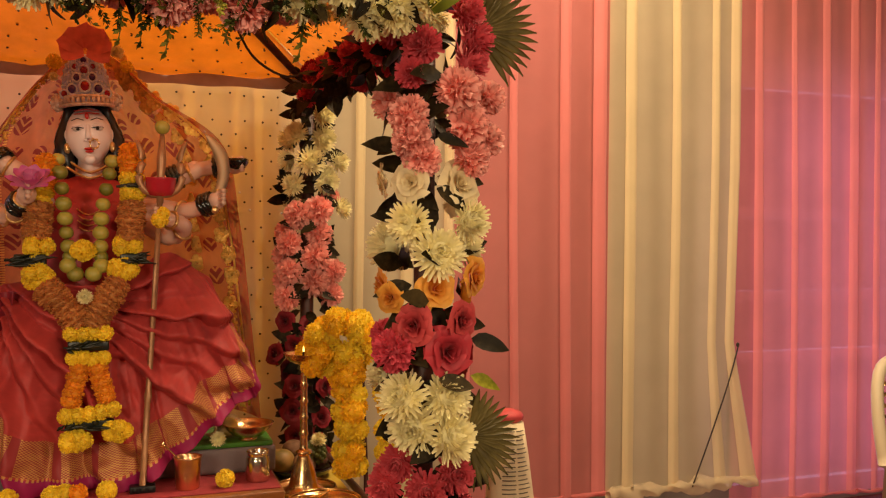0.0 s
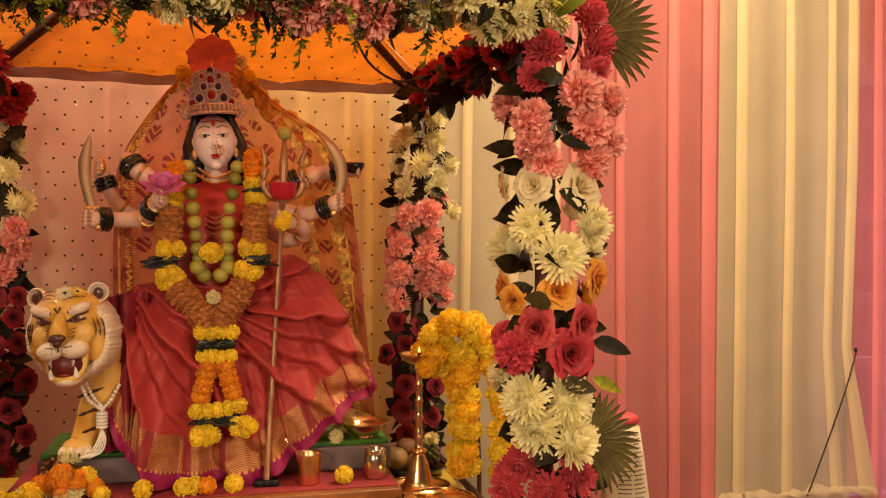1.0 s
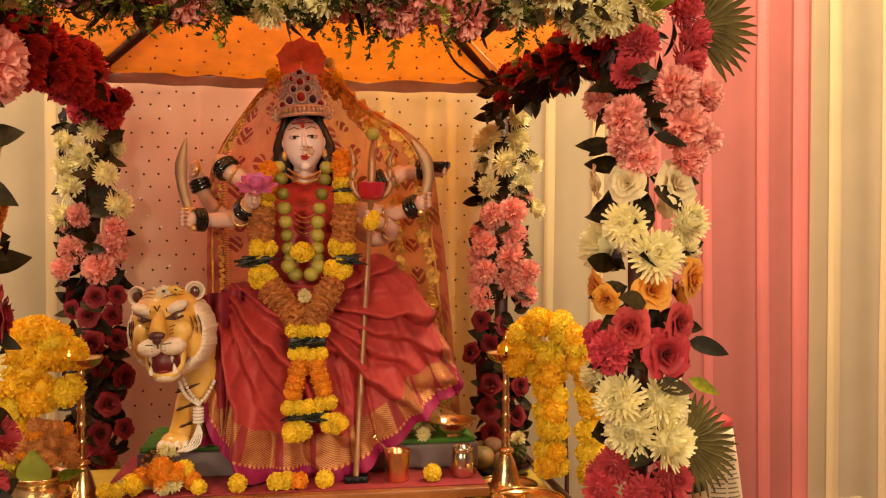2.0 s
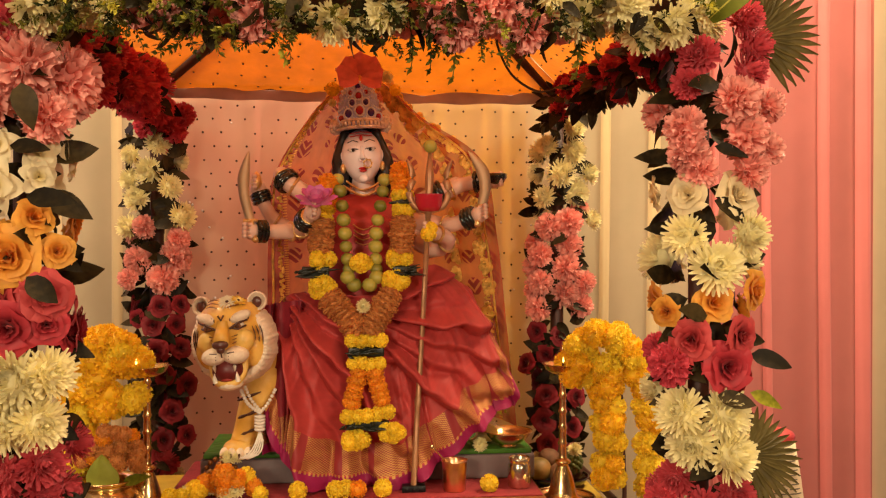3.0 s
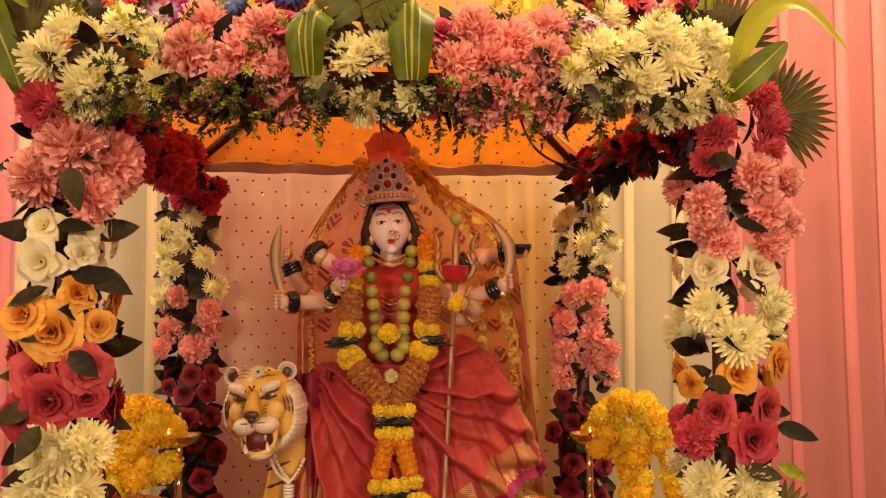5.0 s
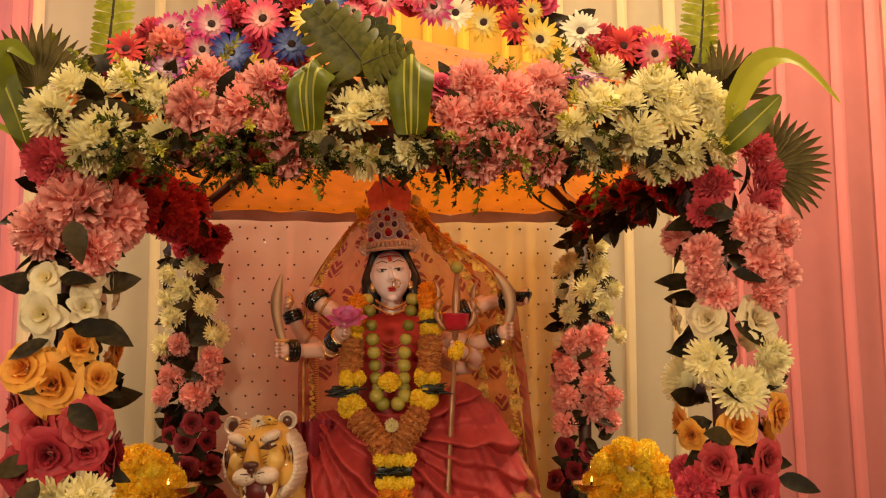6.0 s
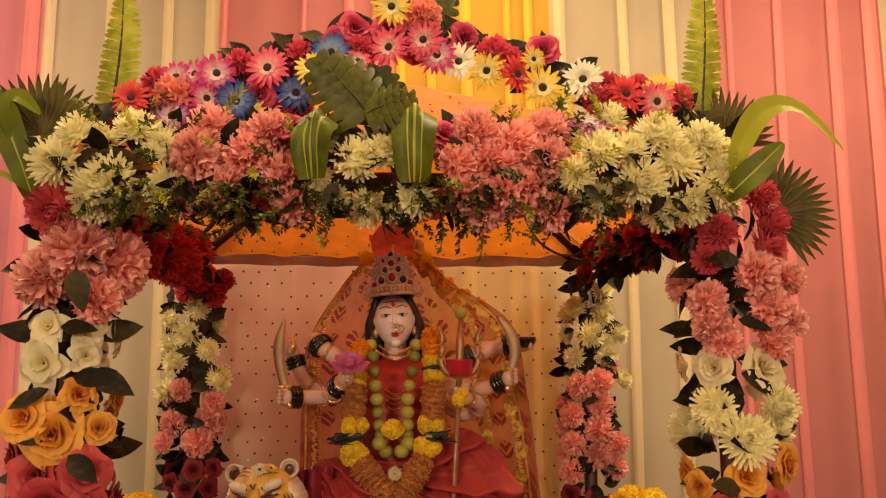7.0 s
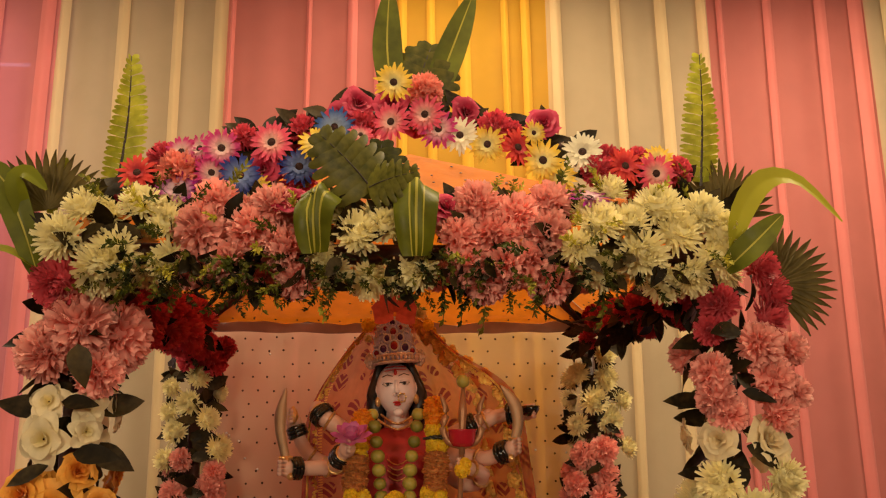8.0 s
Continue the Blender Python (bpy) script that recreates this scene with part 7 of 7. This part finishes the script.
# ---- vessels on the board ----
tumbler = thing("copper_tumbler", (0.246, 0.70, BZ), "polished copper tumbler with a spoon in it", "tumbler")
bm = bmesh.new()
lathe(bm, [(0.001, 0.0), (0.030, 0.0), (0.032, 0.003), (0.0335, 0.05), (0.0365, 0.082), (0.038, 0.086), (0.0365, 0.0865), (0.0345, 0.08), (0.031, 0.004), (0.001, 0.004)], (0, 0, 0), 36)
part("cup_body", bm, COPPER, tumbler)
bm = bmesh.new()
tube(bm, smooth_line([(0.012, 0.0, 0.02), (-0.026, -0.004, 0.082), (-0.052, -0.008, 0.112), (-0.062, -0.010, 0.122)], 9), 0.003, 6)
ball(bm, (-0.064, -0.010, 0.124), (0.006, 0.003, 0.008), 0, 8, 6)
part("spoon", bm, BRASS, tumbler)
jar = thing("steel_jar", (0.436, 0.72, BZ), "small shiny steel jar with a rolled rim", "jar")
bm = bmesh.new()
lathe(bm, [(0.001, 0.0), (0.030, 0.0), (0.033, 0.004), (0.0335, 0.055), (0.031, 0.066), (0.028, 0.071), (0.031, 0.075), (0.0315, 0.083), (0.029, 0.085), (0.027, 0.080), (0.026, 0.06), (0.001, 0.006)], (0, 0, 0), 36)
part("jar_body", bm, STEEL, jar)
bowl = thing("brass_bowl", (0.424, 0.845, PZ + 0.002), "wide shallow brass bowl at the pedestal's edge", "bowl")
bm = bmesh.new()
lathe(bm, [(0.001, 0.0), (0.026, 0.0), (0.028, 0.004), (0.024, 0.008), (0.045, 0.016), (0.064, 0.034), (0.071, 0.046), (0.076, 0.049), (0.070, 0.049), (0.060, 0.034), (0.042, 0.020), (0.001, 0.014)], (0, 0, 0), 40)
part("bowl_body", bm, BRASS, bowl)
vial = thing("oil_vial", (0.255, 0.845, PZ), "tiny dark glass vial with a cork", "bottle")
bm = bmesh.new()
lathe(bm, [(0.001, 0.0), (0.0095, 0.0), (0.0105, 0.003), (0.0105, 0.026), (0.006, 0.032), (0.006, 0.036), (0.001, 0.036)], (0, 0, 0), 18)
part("glass_body", bm, mat("dark_amber_glass", (0.03, 0.015, 0.006), rough=0.1, vary=0.1, coat=0.5), vial)
bm = bmesh.new()
lathe(bm, [(0.001, 0.034), (0.0065, 0.034), (0.007, 0.050), (0.001, 0.050)], (0, 0, 0), 14)
part("cork", bm, mat("cork", (0.40, 0.22, 0.10), rough=0.8, vary=0.3, scale=90), vial)
bm = bmesh.new()
box(bm, (0, -0.0105, 0.014), (0.012, 0.001, 0.010), 0)
part("paper_label", bm, mat("aged_paper", (0.6, 0.45, 0.25), rough=0.8, vary=0.15, scale=60), vial)

# crumpled clear bag with sweets behind the bowl
PLASTIC = mat("clear_plastic_bag", (0.75, 0.62, 0.45), rough=0.15, vary=0.2, scale=14, alpha=0.2, bump=0.6, bump_scale=40)
bag = thing("plastic_bag", (0.345, 0.885, PZ), "crumpled clear plastic bag with yellow sweets inside", "bag")
bm = bmesh.new()
for v in ball(bm, (0, 0, 0.038), (0.062, 0.030, 0.038), 0, 26, 18):
    v.co += 0.012 * noise.noise_vector(Vector(v.co) * 42)
part("film", bm, PLASTIC, bag)
bm = bmesh.new()
ball(bm, (0.025, 0, 0.035), (0.032, 0.02, 0.028), 0, 12, 8)
part("sweet", bm, mat("yellow_sweet", (0.66, 0.40, 0.03), rough=0.5, vary=0.2, scale=40), bag)
bm = bmesh.new()
bangle(bm, (-0.028, -0.004, 0.034), (0.2, -1, 0.2), 0.020, 0.005, 0)
part("bangle", bm, GOLD, bag)

# loose flowers on the board
for k, (x, y, kinds) in enumerate(((0.343, 0.68, ("yy",)), (0.042, 0.66, ("yy",)), (-0.058, 0.655, ("yy", "yy", "yo")), (-0.19, 0.655, ("yy",)))):
    t_ = thing("loose_marigold", (x, y, BZ), "yellow marigold head lying on the maroon board", "flower", "loose marigold heads")
    for j, kk in enumerate(kinds):
        blossom(kk, (x + 0.030 * (j - (len(kinds) - 1) / 2), y + 0.006 * (j % 2), BZ + 0.022), (0, -1, 0.6), 0.026, t_)
c_ = thing("cream_flower", (0.338, 0.80, PZ), "cream flower lying on the pedestal's edge", "flower")
blossom("mw", (0.336, 0.815, PZ + 0.014), (0, -0.8, 0.7), 0.024, c_)
blossom("gy", (0.345, 0.825, PZ + 0.018), (0.4, -0.6, 0.8), 0.018, c_)
heap = thing("marigold_heap", (-0.42, 0.66, BZ), "heap of orange and yellow marigold heads on the board", "flowers")
for k in range(34):
    a = R.uniform(0, 6.28)
    rr = R.uniform(0, 1) ** 0.6
    x = -0.395 + 0.105 * rr * math.cos(a)
    y = 0.675 + 0.035 * rr * math.sin(a)
    z = BZ + 0.018 + 0.055 * (1 - rr) * R.uniform(0.3, 1) + (0.022 if x > -0.40 and rr < 0.7 else 0)
    blossom("yo" if (x > -0.45 and k % 4) else R.choice(("yy", "mw")), (x, y, z), (0, -1, 0.5), R.uniform(0.020, 0.027), heap)
for x, y in ((-0.53, 0.645), (-0.50, 0.64), (-0.29, 0.645)):
    blossom("yy", (x, y, BZ + 0.018), (0, -0.6, 1), 0.022, heap)
fig = thing("brass_figurine", (-0.408, 0.72, BZ), "small old brass deity figurine behind the marigolds", "figurine")
bm = bmesh.new()
lathe(bm, [(0.001, 0), (0.035, 0), (0.036, 0.008), (0.028, 0.014), (0.030, 0.04), (0.022, 0.06), (0.012, 0.07), (0.001, 0.072)], (0, 0, 0), 18, 0, 1.0, 0.6)
for sx in (-1, 1):
    ball(bm, (sx * 0.026, -0.01, 0.052), (0.014, 0.012, 0.022), 0, 10, 8)
ball(bm, (0, -0.006, 0.078), (0.014, 0.013, 0.016), 0, 10, 8)
for k in range(9):
    a = math.pi * k / 8
    ball(bm, (0.042 * math.cos(a), 0.012, 0.055 + 0.042 * math.sin(a)), 0.008, 0, 6, 5)
part("figure", bm, mat("aged_brass", (0.30, 0.13, 0.04), rough=0.4, metal=0.9, vary=0.3, scale=60, bump=0.5, bump_scale=160), fig)

# ---- fruit plate ----
fp = plate("fruit_plate", 0.60, 0.955, plate_z, 0.10, BLACK_ENAMEL, "dark plate heaped with fruit", 0.03)
BROWN = mat("brown_fruit_skin", (0.17, 0.075, 0.03), rough=0.7, vary=0.25, scale=50, bump=0.2, bump_scale=120)
GREENISH = mat("olive_fruit_skin", (0.20, 0.15, 0.03), rough=0.5, vary=0.25, scale=30, second=(0.30, 0.16, 0.04))
for x, y, z, r, m, nm, lb in ((0.535, 0.92, 0.715, 0.042, GREENISH, "mango", "olive-green ripe mango on the fruit plate"), (0.58, 0.97, 0.735, 0.036, BROWN, "sapota", "brown round sapota fruit on the plate"),
                              (0.60, 0.90, 0.705, 0.038, BROWN, "sapota", "brown round sapota fruit on the plate"), (0.655, 0.97, 0.70, 0.034, BROWN, "sapota", "brown round sapota fruit on the plate")):
    fruit(nm, (x, y, z), r, m, None, lb, "fruit", 0.9)
cust = thing("custard_apple", (0.635, 0.915, 0.735), "knobbly green custard apple on the fruit plate", "fruit")
for k in range(70):
    f = (k + 0.5) / 70
    ph = math.acos(1 - 2 * f)
    th = 2.39996 * k
    d = Vector((math.sin(ph) * math.cos(th), math.sin(ph) * math.sin(th), math.cos(ph)))
    if k == 0:
        bm = bmesh.new()
        ball(bm, (0, 0, 0), 0.034, 0, 14, 10)
    ball(bm, d * 0.034, 0.0078, 0, 6, 5)
part("rind", bm, mat("custard_apple_rind", (0.10, 0.12, 0.025), rough=0.6, vary=0.3, scale=50), cust)
wf = thing("white_flower", (0.645, 0.90, 0.775), "small white flower on the custard apple", "flower")
blossom("mw", (0.645, 0.90, 0.775), (0, -0.8, 0.7), 0.026, wf)


# ---- marigold loops beside the altar ----
def marigold_loop(label, keysets, r, place):
    root = thing("marigold_loop", place, label, "garland", "thick marigold garlands")
    for keys, n in keysets:
        for k in range(n):
            p = along(keys, k / (n - 1))
            for j in range(3):
                a = 2.094 * j + k * 0.9
                d = Vector((math.cos(a), math.sin(a) * 0.9, 0.3 * math.sin(2 * a))) * r * 0.62
                blossom(R.choice(("yg", "yg", "yg", "yy") if noise.noise(p * 14) > 0.1 else ("yy", "yg", "yy", "yg")), p + d, d, r * R.uniform(0.85, 1.05), root)
    return root


marigold_loop("thick orange and yellow marigold garland hung in a loop", (
    ([(0.705, 0.74, 0.73), (0.708, 0.74, 0.86), (0.700, 0.74, 0.98), (0.69, 0.74, 1.06)], 8),
    ([(0.605, 0.74, 1.03), (0.605, 0.73, 1.10), (0.65, 0.73, 1.150), (0.70, 0.73, 1.155), (0.755, 0.73, 1.115), (0.80, 0.74, 1.04), (0.825, 0.74, 0.97), (0.835, 0.74, 0.90), (0.84, 0.75, 0.80), (0.84, 0.75, 0.70)], 15)), 0.037, (0.70, 0.74, 0.66))
marigold_loop("thick marigold garland looped over the brass lamp's side", (
    ([(-0.66, 0.74, 1.09), (-0.70, 0.73, 1.14), (-0.745, 0.73, 1.145), (-0.79, 0.73, 1.10), (-0.80, 0.74, 1.03), (-0.79, 0.74, 0.96), (-0.795, 0.74, 0.86), (-0.80, 0.75, 0.74)], 12),
    ([(-0.735, 0.72, 1.09), (-0.74, 0.72, 1.03), (-0.72, 0.72, 0.965)], 4),
    ([(-0.66, 0.73, 1.085), (-0.655, 0.74, 0.985)], 2)), 0.042, (-0.75, 0.74, 0.66))
for x, y0 in ((0.76, 0.76), (-0.775, 0.765)):
    st = thing("garland_stand", (x, y0, 0), "thin dark rod stand that carries the marigold garland", "stand")
    bm = bmesh.new()
    lathe(bm, [(0.001, 0), (0.06, 0), (0.055, 0.012), (0.01, 0.02), (0.008, 0.03)], (0, 0, 0), 20)
    tube(bm, [(0, 0, 0.02), (0, 0, 0.7), (-0.02 if x > 0 else 0.02, -0.01, 1.08)], 0.007, 8)
    part("rod", bm, WOOD_DARK, st)

# ---- water pot with betel leaf and flower ring ----
pot = thing("brass_pot", (-0.712, 0.72, plate_z), "round brass water pot with a green betel leaf in it", "pot")
bm = bmesh.new()
lathe(bm, [(0.001, 0.0), (0.050, 0.0), (0.058, 0.004), (0.084, 0.03), (0.090, 0.058), (0.080, 0.082), (0.064, 0.094), (0.060, 0.098), (0.078, 0.108), (0.082, 0.114), (0.078, 0.116), (0.058, 0.100), (0.058, 0.09), (0.001, 0.02)], (0, 0, 0), 40)
part("pot_body", bm, BRASS, pot)
for k in range(3):
    bm = bmesh.new()
    bangle(bm, (0, 0, 0.036 + 0.014 * k), (0, 0, 1), 0.088, 0.002, 0)
    part("ring", bm, COPPER, pot)
BETEL = mat("betel_leaf_green", (0.32, 0.36, 0.05), rough=0.4, vary=0.2, scale=20, transl=0.2)
bm = bmesh.new()
rows = []
for i in range(13):
    s = i / 12
    w = 0.046 * math.sin(math.pi * (0.22 + 0.78 * s)) ** 0.8 * (1.05 - 0.3 * s) if s < 1 else 0.0008
    rows.append([bm.verts.new((a * w, -0.062 + 0.016 * a * a - 0.012 * s + 0.001 * math.sin(9 * a), 0.095 + 0.098 * s)) for a in (-1, -0.7, -0.4, -0.12, 0, 0.12, 0.4, 0.7, 1)])
for a, b in zip(rows, rows[1:]):
    for k in range(8):
        bm.faces.new((a[k], a[k + 1], b[k + 1], b[k]))
part("betel_leaf", bm, BETEL, pot, "pointed fresh green leaf")
for sx in (-1, 1):
    put_leaf((-0.712 + sx * 0.05, 0.68, plate_z + 0.11), (sx, -0.3, 0.35), (0, -1, 0.4), 0.075, pot, LEAVES_LIGHT if sx > 0 else LEAVES)
ring = thing("flower_ring", (-0.712, 0.72, 0.85), "ring of rust and orange marigolds on the brass pot", "garland")
for k in range(44):
    a = R.uniform(-0.15, math.pi + 0.15)
    rr = R.uniform(0.01, 0.088)
    blossom(R.choice(("yb", "yb", "yo")), (-0.712 + rr * 1.05 * math.cos(a), 0.70 + R.uniform(-0.02, 0.02), 0.825 + rr * math.sin(a) * 1.05), (0, -1, 0.2), R.uniform(0.020, 0.026), ring)

# ---- paper parcel and chair beside the canopy ----
PAPER = mat("printed_paper", (0.74, 0.60, 0.38), rough=0.85, vary=0.12, scale=20, bump=0.2, bump_scale=60)
INK = mat("faded_ink", (0.13, 0.10, 0.07), rough=0.9, vary=0.2)
parcel = thing("paper_parcel", (1.115, 0.52, 0), "tall parcel wrapped in printed paper leaning by the post", "parcel")
bm = bmesh.new()
n = 10
grid = []
for j in range(n + 1):
    f = j / n
    w = 0.10 * (1 - 0.55 * f ** 2.5)
    cx_ = 0.04 - 0.045 * f
    grid.append([bm.verts.new((cx_ + w * math.cos(a) + 0.006 * noise.noise(Vector((a, f * 6, 1))), 0.055 * math.sin(a), 0.88 * f)) for a in (2 * math.pi * k / 16 for k in range(16))])
for r0, r1 in zip(grid, grid[1:]):
    for k in range(16):
        bm.faces.new((r0[k], r0[(k + 1) % 16], r1[(k + 1) % 16], r1[k]))
bm.faces.new(grid[-1])
wrap = part("wrapping", bm, PAPER, parcel)
for k in range(22):
    bm = bmesh.new()
    z = 0.60 + 0.0125 * k
    f = z / 0.88
    w = 0.10 * (1 - 0.55 * f ** 2.5)
    for x0_, x1_ in ((-0.62, -0.05 - 0.02 * (k % 3)), (0.05, 0.62 - 0.05 * (k % 4))):
        cx_ = 0.04 - 0.045 * f
        pts = [(cx_ + w * a, -0.055 * math.sqrt(max(0, 1 - a * a)) - 0.0035, z) for a in (x0_, (x0_ + x1_) / 2, x1_)]
        tube(bm, pts, 0.0016, 4)
    part("print_line", bm, INK, parcel)
REDTAG = mat("red_wrap", (0.5, 0.05, 0.05), rough=0.6, vary=0.15)
bm = bmesh.new()
ball(bm, (-0.005, 0, 0.895), (0.05, 0.045, 0.022), 0, 12, 8)
part("red_top", bm, REDTAG, parcel, "red cloth knot")

IVORY = mat("ivory_moulded_plastic", (0.66, 0.55, 0.36), rough=0.4, vary=0.06, scale=8, bump=0.05)
chair = thing("banquet_chair", (3.36, 0.95, 0), "ivory chair with a gold patterned backrest", "chair")
bm = bmesh.new()
tube(bm, smooth_line([(-0.20, 0.18, 0.44), (-0.215, 0.20, 0.62), (-0.20, 0.22, 0.80), (-0.14, 0.23, 0.875), (0, 0.23, 0.89), (0.14, 0.23, 0.875), (0.20, 0.22, 0.80), (0.215, 0.20, 0.62), (0.20, 0.18, 0.44)], 26), 0.026, 10)
part("back_frame", bm, IVORY, chair)
for k in range(7):
    bm = bmesh.new()
    z = 0.50 + 0.048 * k
    tube(bm, smooth_line([(-0.19, 0.195, z), (0, 0.225, z + 0.012), (0.19, 0.195, z)], 8), 0.010, 8)
    part("back_slat", bm, GOLD, chair)
bm = bmesh.new()
box(bm, (0, 0, 0.45), (0.43, 0.42, 0.05), 0.015)
part("seat", bm, IVORY, chair)
for sx in (-1, 1):
    for sy in (-1, 1):
        bm = bmesh.new()
        tube(bm, [(sx * 0.18, sy * 0.17, 0.43), (sx * 0.20, sy * 0.19, 0.0)], [0.022, 0.015], 10)
        part("leg", bm, IVORY, chair)
# thin wire under the roof
bm = bmesh.new()
tube(bm, smooth_line([(0.36, 0.70, 2.03), (0.38, 0.75, 1.98), (0.44, 0.85, 1.925), (0.54, 0.98, 1.905), (0.62, 1.08, 1.93)], 16), 0.004, 6)
tagged(part("roof_wire", bm, STEM), "thin dark wire sagging under the canopy roof", "wire")
